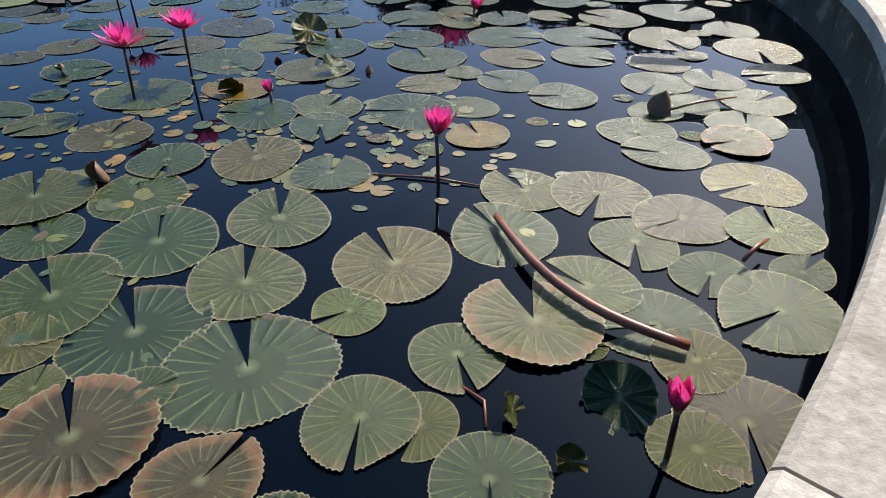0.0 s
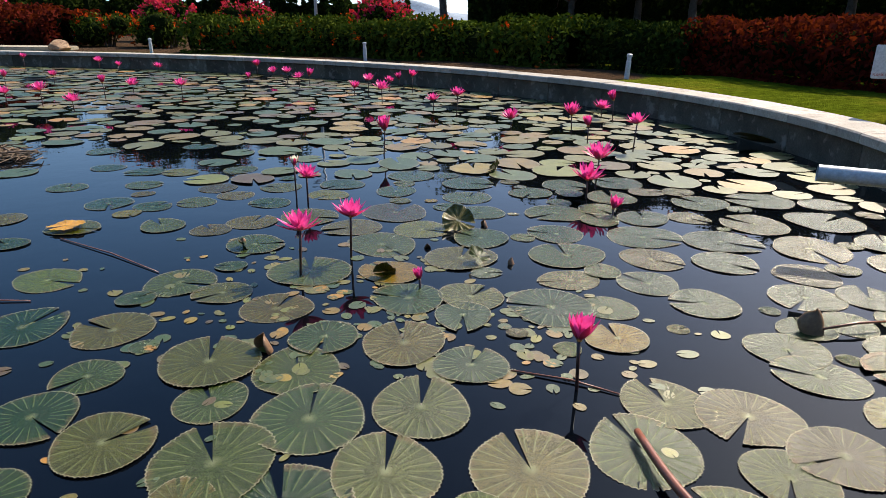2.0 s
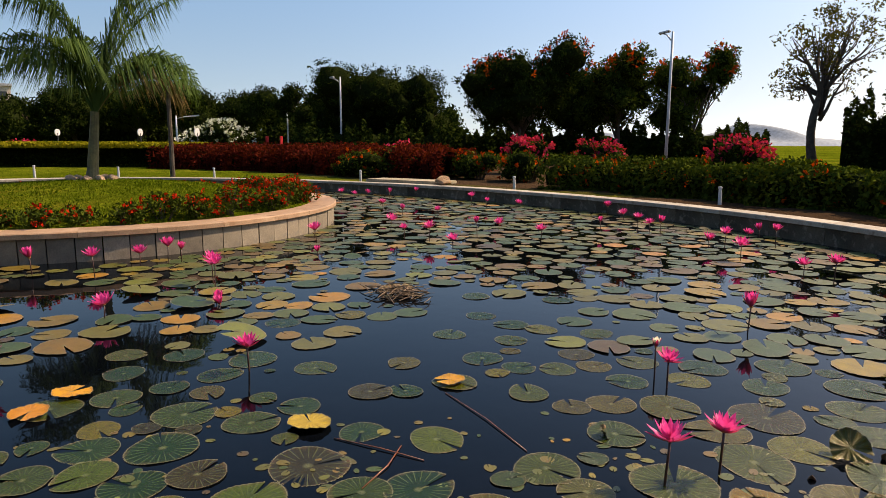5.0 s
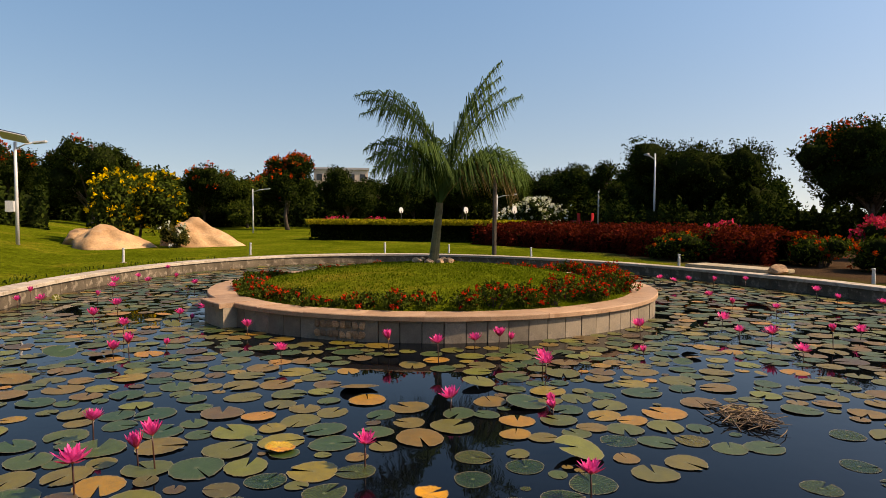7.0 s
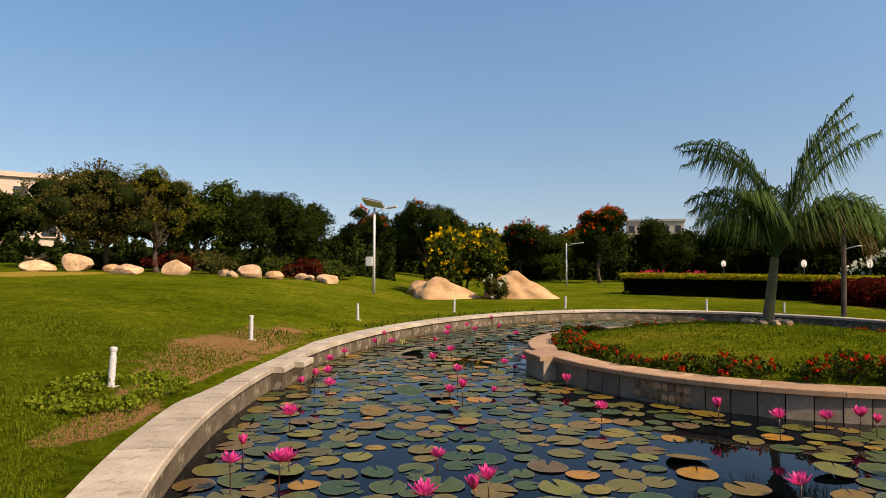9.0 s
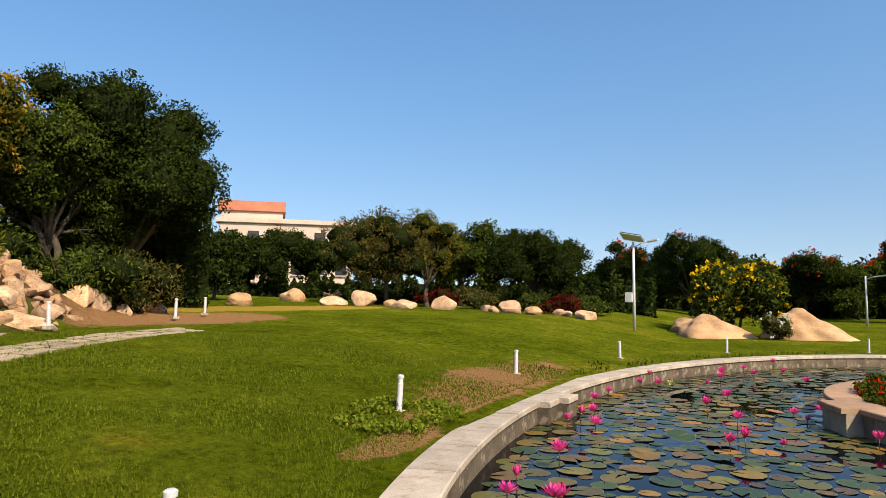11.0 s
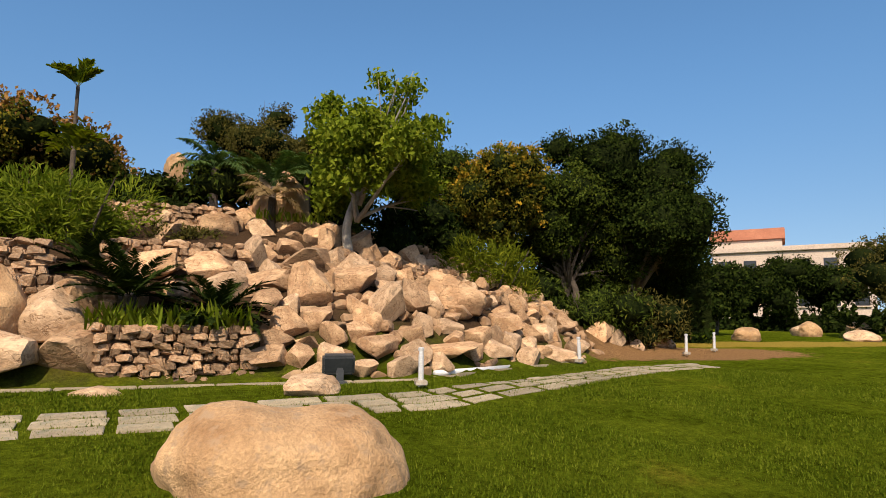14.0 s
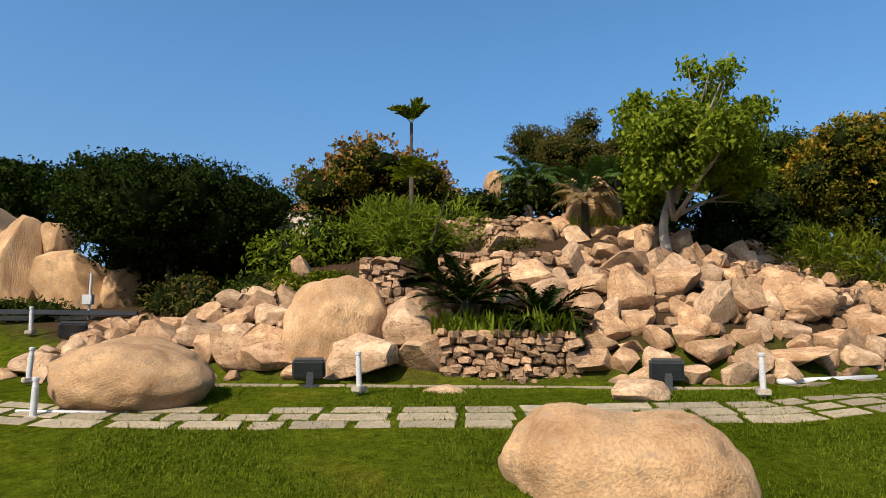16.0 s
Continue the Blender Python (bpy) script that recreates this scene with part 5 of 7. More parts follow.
def build_pads():
    r = np.random.default_rng(5)
    pads = [(x, y, q, a + r.uniform(-4, 4)) for x, y, q, a in NEAR_PADS + NEXT_PADS + FAR_PADS]
    cells = {}

    def add(x, y, q):
        cells.setdefault((int(x // 0.6), int(y // 0.6)), []).append((x, y, q))

    def free(x, y, q, lap):
        cx, cy = int(x // 0.6), int(y // 0.6)
        for i in (-1, 0, 1):
            for j in (-1, 0, 1):
                for a, b, c in cells.get((cx + i, cy + j), ()):
                    if (a - x) ** 2 + (b - y) ** 2 < (lap * (c + q)) ** 2:
                        return False
        return True

    for x, y, q, a in pads:
        add(x, y, q)
    fixed = len(pads)
    for q0, q1, tries, lap in ((0.13, 0.19, 16000, 0.93), (0.1, 0.15, 22000, 0.9), (0.06, 0.1, 14000, 0.9), (0.03, 0.05, 9000, 1.0)):
        for _ in range(tries):
            x, y = r.uniform(-23, 2.0), r.uniform(-3.6, 13)
            q = r.uniform(q0, q1)
            if pond_s(x, y) > 0.985 or math.hypot(x - IC.x, y - IC.y) < IR + 0.12:
                continue
            if x > -1.35 and x < 1.25 and 0.55 < y < 2.3 and q > 0.06:
                continue
            o = min(max(open_water(x, y), 0.0), 0.995)
            if r.random() < 1 - (1 - o) ** 3 or (q0 == 0.03 and (x < -6 or r.random() < 0.55)):
                continue
            if free(x, y, q, lap * (1.02 if math.hypot(x, y) > 5.5 else 1.0)):
                add(x, y, q)
                pads.append((x, y, q, r.uniform(0, 360)))
    order = sorted(range(fixed, len(pads)), key=lambda i: (pads[i][0] + 0.2) ** 2 + (pads[i][1] - 0.2) ** 2)
    single = list(range(fixed)) + order[: 300 - fixed]
    rest = order[300 - fixed:]
    shapes = [pad_mesh(40 + i, M_PAD, relief=0.42) for i in range(14)]
    for k, i in enumerate(single):
        x, y, q, a = pads[i]
        ob = new("lily_pad", shapes[k % 14])
        ob.matrix_basis = pose(x, y, 0.0016 + 0.0005 * (k % 9), r.uniform(-0.5, 0.5), r.uniform(-0.5, 0.5), a) @ Matrix.Diagonal((q, q * r.uniform(0.92, 1.06), q, 1))
        tagged(ob, "round toothed olive-green lily pad floating on the water", "lily pad", "lily pads")
    V, F, UV, o = [], [], [], 0
    forms = [pad_mesh(80 + i, None, 14, 3, 6.0, 0.35) for i in range(8)]
    for k, i in enumerate(rest):
        x, y, q, a = pads[i]
        v, f, uv = forms[k % 8]
        c, s = math.cos(radians(a)), math.sin(radians(a))
        w = v * q
        tx, ty = r.normal(0, 0.012), r.normal(0, 0.012)
        if r.random() < 0.035:
            tx, ty = r.normal(0, 0.12), r.normal(0, 0.12)
        X, Y = c * w[:, 0] - s * w[:, 1], s * w[:, 0] + c * w[:, 1]
        V.append(np.stack([X + x, Y + y, w[:, 2] + 0.0025 + abs(tx) * q + abs(ty) * q + tx * X + ty * Y + 0.001 * (k % 5)], 1))
        F += [[j + o for j in g] for g in f]
        UV.append(uv)
        o += len(v)
    ob = new("lily_pads", mesh_of("lily_pads", np.vstack(V), F, M_PADS, True, np.vstack(UV)))
    tagged(ob, "carpet of olive, brown and yellowing lily pads", "lily pads", kind="stuff")
    # small old leaves drifting between the near pads
    V, F, UV, o = [], [], [], 0
    for k in range(520):
        cx, cy, sx, sy = ((-1.15, 2.35, 0.42, 0.3), (-0.75, 1.95, 0.3, 0.25), (-1.9, 1.5, 0.5, 0.4), (-0.25, 2.0, 0.3, 0.2), (-2.4, 0.9, 0.6, 0.4))[k % 5]
        x, y, q, a = r.normal(cx, sx), r.normal(cy, sy), r.uniform(0.012, 0.036), r.uniform(0, 6.28)
        if pond_s(x, y) > 0.97:
            continue
        v, f, uv = forms[k % 8]
        w = v * q * np.array([1.0, r.uniform(0.6, 1.0), 1.0])
        c, s = math.cos(a), math.sin(a)
        V.append(np.stack([c * w[:, 0] - s * w[:, 1] + x, s * w[:, 0] + c * w[:, 1] + y, w[:, 2] + 0.0025], 1))
        F += [[j + o for j in g] for g in f]
        UV.append(uv)
        o += len(v)
    tagged(new("drifting_leaves", mesh_of("drifting_leaves", np.vstack(V), F, M_PADS, True, np.vstack(UV))), "small brown and purple leaves drifting on the water", "leaves", kind="stuff")


def petal_mesh(length, width, cup, mat, name="petal"):
    """One pointed petal, lying along +x, cupped; thin but closed."""
    k = np.linspace(0, 1, 6)
    w = width * np.array([0.3, 0.75, 1.0, 0.92, 0.55, 0.04])
    V, UV = [], []
    for t, q in zip(k, w):
        for s in (-1, 0, 1):
            V.append((length * t, s * q / 2, cup * length * (t ** 2) * 0.35 + (abs(s) * q * 0.22)))
            UV.append((0.5 + s * 0.5, t))
    F = []
    for i in range(5):
        for j in range(2):
            a = i * 3 + j
            F.append([a, a + 3, a + 4, a + 1])
    return mesh_of(name, V, F, mat, True, UV)


PETAL, SEPAL, CREAM = petal_mesh(0.085, 0.03, 1.0, M_PETAL), petal_mesh(0.085, 0.028, 0.8, M_SEPAL, "sepal"), petal_mesh(0.08, 0.03, 1.0, M_CREAM)
M_STAMEN = surface("stamen", (0.6, 0.2, 0.05), (0.75, 0.4, 0.1), 20, 0.6, 80, 0.2, 0.002)


def petal_turns(openness, r):
    out = []
    for n, el, sc in ((6, 62 - 52 * openness, 1.0), (6, 72 - 40 * openness, 0.95), (5, 80 - 26 * openness, 0.85)):
        for i in range(n):
            az = 360 / n * i + r.uniform(-8, 8) + 17 * n
            out.append(pose(0, 0, 0, 0, 0, az) @ pose(0.006, 0, 0.004, 0, -(el + r.uniform(-5, 5)), 0) @ Matrix.Scale(sc * r.uniform(0.92, 1.08), 4))
    return out


def stem_mesh(h, seed, lean=0.02):
    r = np.random.default_rng(seed)
    k = np.linspace(0, 1, 6)[:, None]
    pts = np.array([[r.normal(0, lean), r.normal(0, lean), -0.25]]) * (1 - k) + np.array([[0, 0, h]]) * k
    V, F = tube(pts, np.full(6, 0.0055), 6)
    return mesh_of("stem", V, F, M_STEM, True)


STEMS = {round(h, 2): stem_mesh(h, int(h * 100)) for h in (0.04, 0.12, 0.16, 0.2, 0.24)}


def lily(x, y, h, openness, seed, detailed=False, petal=None, size=1.0, label="pink water lily in bloom on a dark stem above the water"):
    r = np.random.default_rng(seed)
    key = min(STEMS, key=lambda q: abs(q - h))
    t = thing("water_lily", x, y, 0, label, "water lily", "water lilies", turn=r.uniform(0, 360))
    part("stem", STEMS[key], t)
    head = Matrix.Translation((0, 0, key)) @ pose(0, 0, 0, r.uniform(-14, 14), r.uniform(-14, 14), 0) @ Matrix.Scale(size, 4)
    if detailed:
        for i in range(4):
            part("sepal", SEPAL, t, "dark red sepal" if i == 0 else "", head @ pose(0, 0, 0, 0, 0, 90 * i + 20) @ pose(0.004, 0, 0, 0, -(58 - 55 * openness), 0))
        for m in petal_turns(openness, r):
            part("petal", petal or PETAL, t, m=head @ m)
        V, F = tube(np.array([[0, 0, 0.0], [0, 0, 0.015], [0, 0, 0.03]]), [0.009, 0.012, 0.006], 8)
        part("flower_centre", mesh_of("flower_centre", V, F, M_STAMEN), t, "golden stamens", head)
    return t


EAST_LILIES = [(-1.63, 3.55), (-3.72, 2.06), (-6.24, 3.29), (-8.06, 6.03), (-1.6, 5.05), (-1.75, 7.53), (-1.43, 7.35), (-0.73, 6.51), (-0.14, 6.36), (0.02, 5.94), (0.41, 5.66), (0.01, 4.0), (0.08, 4.27), (-0.02, 9.12), (0.28, 7.33), (0.17, 7.6), (-0.64, 9.3), (-0.38, 10.3), (-2.56, 9.7), (-3.01, 10.62), (-2.6, 8.27), (-2.92, 9.71), (-2.99, 8.94), (-3.23, 9.0), (-4.28, 9.88), (-4.51, 10.01), (-4.67, 9.92), (-5.61, 11.4), (-6.13, 11.8), (-5.18, 9.62), (-5.03, 7.58), (-6.48, 8.6), (-9.64, 11.9), (-8.89, 11.49), (-6.19, 7.61), (-5.87, 6.66), (-6.52, 6.92), (-8.37, 9.24), (-11.5, 12.0), (-9.28, 9.21), (-7.68, 7.29), (-6.97, 6.85), (-9.64, 9.0), (-12.95, 11.69), (-11.9, 11.45), (-12.68, 10.97), (-12.58, 10.48), (-8.28, 11.86), (-1.97, 11.0)]
WEST_LILIES = [(-6.24, -2.56), (-5.46, -2.37), (-5.96, -2.06), (-5.64, -2.03), (-9.31, -2.9), (-9.39, -2.74), (-9.44, -2.55), (-7.28, -2.45), (-6.01, -0.8), (-5.23, -0.38), (-5.36, -0.48), (-4.99, -0.82), (-4.74, 0.95), (-10.09, -0.8), (-9.02, -0.86), (-8.93, -0.69), (-12.5, -3.0), (-10.91, -2.9), (-10.45, -2.81), (-11.42, -1.27), (-14.38, -1.46), (-15.22, -1.26), (-17.38, -0.64), (-12.57, -1.02), (-14.08, -2.7), (-14.73, -2.6), (-14.49, -2.39), (-16.73, -1.31), (-18.21, -0.88), (-19.5, -0.2), (-18.11, -0.03), (-11.68, 0.31), (-11.4, -0.08), (-15.2, 0.3), (-10.04, 0.78), (-8.02, 2.21), (-8.09, 0.93), (-7.4, 2.6), (-7.93, 3.34), (-7.7, 3.57), (-7.62, 3.69), (-6.06, 3.22), (-5.66, 2.0), (-7.61, 5.7)]


def build_lilies():
    # the near blooms, petal by petal
    lily(-0.02, 1.73, 0.16, 0.35, 1, True, size=0.95)
    lily(-1.19, 2.42, 0.2, 0.95, 2, True, size=1.15)
    lily(-1.05, 2.66, 0.2, 0.85, 3, True, size=1.1)
    lily(-1.63, 3.52, 0.16, 0.85, 4, True)
    lily(0.385, 0.735, 0.12, 0.0, 5, True, size=0.8, label="closed red water lily bud on a dark stem")
    lily(-1.75, 3.62, 0.2, 0.1, 6, True, CREAM, 0.75, "half-open cream water lily bud on a dark stem")
    lily(-0.66, 2.38, 0.04, 0.2, 7, True, size=0.6, label="small pink water lily opening at the water's surface")
    lily(0.16, 3.66, 0.04, 0.3, 8, True, size=0.9)
    for k, (x, y) in enumerate(EAST_LILIES[1:] + WEST_LILIES):
        if pond_s(x, y) < 0.985:
            lily(x, y, (0.16, 0.2, 0.12, 0.24)[k * 7 % 4], (0.8, 0.5, 0.95, 0.75, 0.2)[k * 3 % 5], 100 + k, detailed=True, size=1.15 + 0.3 * ((k * 5) % 4) / 3)
    for k, (x, y) in enumerate(((-5.45, 2.88), (-6.86, 5.13), (-5.28, 2.8), (-9.53, -0.28), (-11.6, 0.1))):
        lily(x, y, 0.04, 0.3, 300 + k, True)


# ---- small fixtures ----
def bollard_master():
    b = thing("bollard_light", 0, 0, 0, "short white cylindrical garden bollard light", "bollard light", "garden bollard lights")
    V, F = tube(np.array([[0, 0, -0.05], [0, 0, 0.36], [0, 0, 0.362]]), [0.036, 0.036, 0.03], 16)
    part("post", mesh_of("post", V, F, M_METAL, False), b)
    V, F = tube(np.array([[0, 0, 0.36], [0, 0, 0.425]]), [0.03, 0.03], 16)
    part("lens", mesh_of("lens", V, F, M_WHITE, False), b, "pale diffuser")
    V, F = tube(np.array([[0, 0, 0.424], [0, 0, 0.455], [0, 0, 0.465]]), [0.04, 0.04, 0.025], 16)
    part("cap", mesh_of("cap", V, F, M_METAL, False), b)
    part("base_block", mesh_bm("base_block", box_bm(0.15, 0.15, 0.07, 0.01, -0.03), M_CONC), b, "concrete base")
    return b


def build_bollards():
    b = bollard_master()
    spots = [(-7.4, -4.48), (-11.87, -4.55), (-17.6, -3.75), (-21.9, -1.4), (-24.2, 2.5), (-23.4, 7.2), (-9.7, 13.75), (-4.4, 13.1), (0.55, 9.9), (-15.2, 13.5), (-20.0, 11.4), (-3.3, -8.9), (-7.7, -11.7), (-11.8, -13.2), (-13.7, -14.2), (1.55, -8.9), (4.95, -7.75), (6.4, -9.6), (8.2, -12.0), (-3.07, -3.46), (3.3, 10.2), (-23.0, 9.6)]
    for k, (x, y) in enumerate(spots):
        m = pose(x, y, float(ground(x, y)) + (0.07 if y < -8 else -0.12 if y > 8 else -0.03), (k * 37 % 5) - 2, (k * 53 % 5) - 2, k * 40)
        if k == 0:
            b.matrix_basis = m
        else:
            copy_thing(b, m)


def post_lamp(x, y, high, label, arm, turn, solar=False):
    t = thing("street_lamp", x, y, float(ground(x, y)) - 0.05, label, "street lamp", turn=turn)
    V, F = tube(np.array([[0, 0, 0], [0, 0, high * 0.5], [0, 0, high]]), [0.07, 0.06, 0.05], 10)
    part("pole", mesh_of("pole", V, F, M_METAL, True), t)
    V, F = tube(np.array([[0, 0, high * 0.93], [arm * 0.5, 0, high * 0.98], [arm, 0, high * 1.0]]), [0.03, 0.028, 0.025], 8)
    part("arm", mesh_of("arm", V, F, M_METAL, True), t)
    part("lamp_head", mesh_bm("lamp_head", box_bm(0.5, 0.2, 0.09, 0.03), M_METAL), t, "", pose(arm + 0.15, 0, high - 0.04, 0, -8, 0))
    if solar:
        part("solar_panel", mesh_bm("solar_panel", box_bm(0.95, 0.62, 0.04, 0.005), M_PANEL), t, "tilted dark solar panel", pose(-0.05, 0, high + 0.2, -22, 12, 0))
        part("panel_frame", mesh_bm("panel_frame", box_bm(0.99, 0.66, 0.03, 0.004), M_METAL), t, "", pose(-0.05, 0, high + 0.165, -22, 12, 0))
        part("battery_box", mesh_bm("battery_box", box_bm(0.32, 0.25, 0.42, 0.02), M_WHITE), t, "white battery box", pose(-0.2, 0, 1.25))
    return t


def floodlight(x, y, turn, label):
    z = float(ground(x, y))
    t = thing("floodlight", x, y, z, label, "floodlight", turn=turn)
    part("housing", mesh_bm("housing", box_bm(0.44, 0.16, 0.28, 0.03), M_DARKMETAL), t, "", pose(0, 0, 0.12, 16, 0, 0))
    part("glass", mesh_bm("glass", box_bm(0.38, 0.012, 0.2, 0.004), M_WINDOW), t, "dark front glass", pose(0, -0.09, 0.145, 16, 0, 0))
    part("bracket", mesh_bm("bracket", box_bm(0.1, 0.05, 0.26, 0.01), M_DARKMETAL), t, "", pose(0.02, -0.09, -0.02))
    part("foot", mesh_bm("foot", box_bm(0.2, 0.14, 0.05, 0.01), M_DARKMETAL), t, "", pose(0.02, -0.08, -0.02))


def sign_board():
    """The notice on a post beside the kerb."""
    t = thing("notice_sign", 2.5, 6.15, 0.25, "white notice board asking not to pluck flowers, on a dark post", "sign", turn=-22)
    part("post", mesh_bm("post", box_bm(0.03, 0.03, 0.62, 0.004), M_DARKMETAL), t)
    board = part("board", mesh_bm("board", box_bm(0.42, 0.02, 0.27, 0.006), M_WHITE), t, "white board", pose(0, -0.028, 0.36))
    bm = bmesh.new()
    for a in range(40):
        q0, q1 = 2 * math.pi * a / 40, 2 * math.pi * (a + 1) / 40
        bm.faces.new([bm.verts.new((r * math.cos(q), 0, r * math.sin(q))) for r, q in ((0.072, q0), (0.086, q0), (0.086, q1), (0.072, q1))])
    for s in (-1, 1):
        p0, p1 = (-0.055 * s, 0.055), (0.055 * s, -0.055)
        w = 0.005
        bm.faces.new([bm.verts.new((x, -0.001 * s, z)) for x, z in ((p0[0] - w, p0[1] - w * s), (p0[0] + w, p0[1] + w * s), (p1[0] + w, p1[1] + w * s), (p1[0] - w, p1[1] - w * s))])
    bmesh.ops.solidify(bm, geom=bm.faces[:], thickness=0.002)
    part("prohibition_mark", mesh_bm("prohibition_mark", bm, M_RED), board, "red ring with a cross", Matrix.Translation((0, -0.0125, 0.165)))
    bm = bmesh.new()
    for k, (x, z, r) in enumerate(((0, 0.02, 0.018), (-0.016, 0.008, 0.014), (0.016, 0.008, 0.014), (0, -0.03, 0.006), (0, -0.016, 0.006))):
        bmesh.ops.create_circle(bm, cap_ends=True, segments=16, radius=r, matrix=pose(x, -0.0008 * k, z, 90, 0, 0))
    part("flower_mark", mesh_bm("flower_mark", bm, M_BLACK), board, "black flower figure", Matrix.Translation((0, -0.0125, 0.17)))
    txt = bpy.data.curves.new("wording", "FONT")
    txt.body, txt.size, txt.align_x, txt.extrude = "PLEASE DO NOT PLUCK FLOWERS", 0.0255, "CENTER", 0.001
    txt.materials.append(M_RED)
    ob = new("wording", txt)
    ob.parent, ob.matrix_basis = board, pose(0, -0.0135, 0.025, 90, 0, 0)
    tagged(ob, "red capital lettering")


def water_pipe():
    t = thing("water_pipe", 1.05, 3.28, 0.0, "grey plastic pipe lying over the kerb above the water", "pipe", turn=-12)
    zz = KERB_Z + 0.045
    V, F = tube(np.array([[0.0, 0, zz + 0.015], [0.4, 0, zz + 0.01], [0.85, 0, zz]]), [0.04, 0.04, 0.04], 16, False)
    Vi, Fi = tube(np.array([[0.0, 0, zz + 0.015], [0.4, 0, zz + 0.01], [0.85, 0, zz]]), [0.034, 0.034, 0.034], 16, False)
    part("pipe_length", mesh_of("pipe_length", *join([(V, F), (Vi, Fi[:, ::-1])]), M_GREYPIPE, True), t)
    V, F = tube(np.array([[0.83, 0, zz], [0.97, 0, zz]]), [0.048, 0.048], 16)
    part("coupling", mesh_of("coupling", V, F, M_GREYPIPE, False), t, "wider coupling sleeve")
    V, F = tube(np.array([[0.95, 0, zz], [1.8, 0, zz - 0.03], [3.2, 0, zz - 0.03]]), [0.04, 0.04, 0.04], 16)
    part("pipe_length", mesh_of("pipe_length", V, F, M_GREYPIPE, True), t)


def fallen_stalk():
    """The thick brown stalk that lies over the pads, and the dry curled leaf beyond."""
    k = np.linspace(0, 1, 14)
    p0, p1 = np.array([0.144, 1.51]), np.array([0.508, 0.998])
    P = np.stack([p0[0] + (p1[0] - p0[0]) * k - 0.045 * np.sin(k * np.pi), p0[1] + (p1[1] - p0[1]) * k - 0.085 * np.sin(k * np.pi), 0.024 + 0.012 * np.sin(k * np.pi)], 1)
    V, F = tube(P, 0.0085 + 0.0035 * np.sin(k * 2 + 0.4), 10)
    tagged(new("fallen_stalk", mesh_of("fallen_stalk", V, F, M_STALK, True)), "thick reddish-brown lily stalk lying across the pads", "plant stalk")
    for a, b, rad, lab in (((0.8, 2.27, 0.02), (1.12, 2.4, 0.03), 0.005, "thin red-brown stalk lying on the water"), ((0.73, 1.3, 0.03), (0.82, 1.38, 0.04), 0.006, "short brown stalk between the pads")):
        A, B = np.array(a), np.array(b)
        V, F = tube(np.array([A, (A + B) / 2 + [0, 0, 0.01], B]), [rad, rad, rad * 0.7], 8)
        tagged(new("fallen_stalk", mesh_of("fallen_stalk", V, F, M_STALK, True)), lab, "plant stalk")


def curled_leaf(x, y, s, turn, label, seed):
    """A dead leaf standing out of the water, rolled at its edges."""
    r = np.random.default_rng(seed)
    V = []
    for i in range(9):
        for j in range(7):
            u, v = i / 8 - 0.5, j / 6
            w = math.sin(math.pi * min(1, 0.15 + v * 0.85)) ** 0.6
            a = u * 3.4
            V.append((s * 0.5 * w * math.sin(a) * 0.7 + r.normal(0, 0.01 * s), s * 0.35 * w * (1 - math.cos(a)) + s * 0.35 * v, s * (v * 0.85 + 0.05 * math.sin(6 * u)) - 0.02))
    F = [[i * 7 + j, (i + 1) * 7 + j, (i + 1) * 7 + j + 1, i * 7 + j + 1] for i in range(8) for j in range(6)]
    ob = new("curled_leaf", mesh_of("curled_leaf", V, F, M_DRYLEAF, True))
    so = ob.modifiers.new("thick", "SOLIDIFY")
    so.thickness = 0.002
    ob.matrix_basis = pose(x, y, 0, 0, 0, turn)
    tagged(ob, label, "dead leaf", "curled dead leaves")


def twig_heap():
    r = np.random.default_rng(12)
    t = thing("twig_heap", -4.5, 4.2, 0, "tangled heap of dead brown lily stalks on the water", "debris")
    forms = []
    for q in range(6):
        V, F = tube(np.array([[-0.5, 0, 0], [0, r.normal(0, 0.06), 0.05], [0.5, 0, r.normal(0, 0.05)]]), [0.013, 0.016, 0.008], 5)
        forms.append(mesh_of("stalk", V, F, M_DEBRIS))
    for k in range(90):
        m = Matrix.Translation((r.normal(0, 0.16), r.normal(0, 0.09), max(0.012, r.normal(0.03, 0.025)))) @ pose(0, 0, 0, 0, r.normal(0, 7), r.uniform(0, 360)) @ Matrix.Scale(r.uniform(0.1, 0.45), 4)
        part("stalk", forms[k % 6], t, m=m)


def leafy_clump(x, y, z, label, seed, n=26, ln=0.4, leaf=None, w=0.035, spread=0.12, name="strap_leaf_plant"):
    """Strap leaves arching out of the ground."""
    r = np.random.default_rng(seed)
    V, F = [], []
    for i in range(n):
        a, l2 = r.uniform(0, 6.28), ln * r.uniform(0.7, 1.2)
        c = np.array([r.normal(0, spread), r.normal(0, spread), 0])
        d = np.array([math.cos(a), math.sin(a), 0])
        s = np.array([-math.sin(a), math.cos(a), 0]) * w / 2
        o = len(V)
        tilt = r.uniform(0.25, 0.75)
        for k, q in ((0, 0.8), (0.35, 1.0), (0.7, 0.8), (1.0, 0.05)):
            p = c + d * l2 * tilt * k + np.array([0, 0, l2 * (k * 0.95 - 0.55 * tilt * k * k)])
            V += [p - s * q, p + s * q]
        F += [[o + 2 * k, o + 2 * k + 1, o + 2 * k + 3, o + 2 * k + 2] for k in range(3)]
    t = thing(name, x, y, z, label, "plant")
    part("leaves", mesh_of("leaves", np.array(V), F, leaf or L_BRIGHT), t)


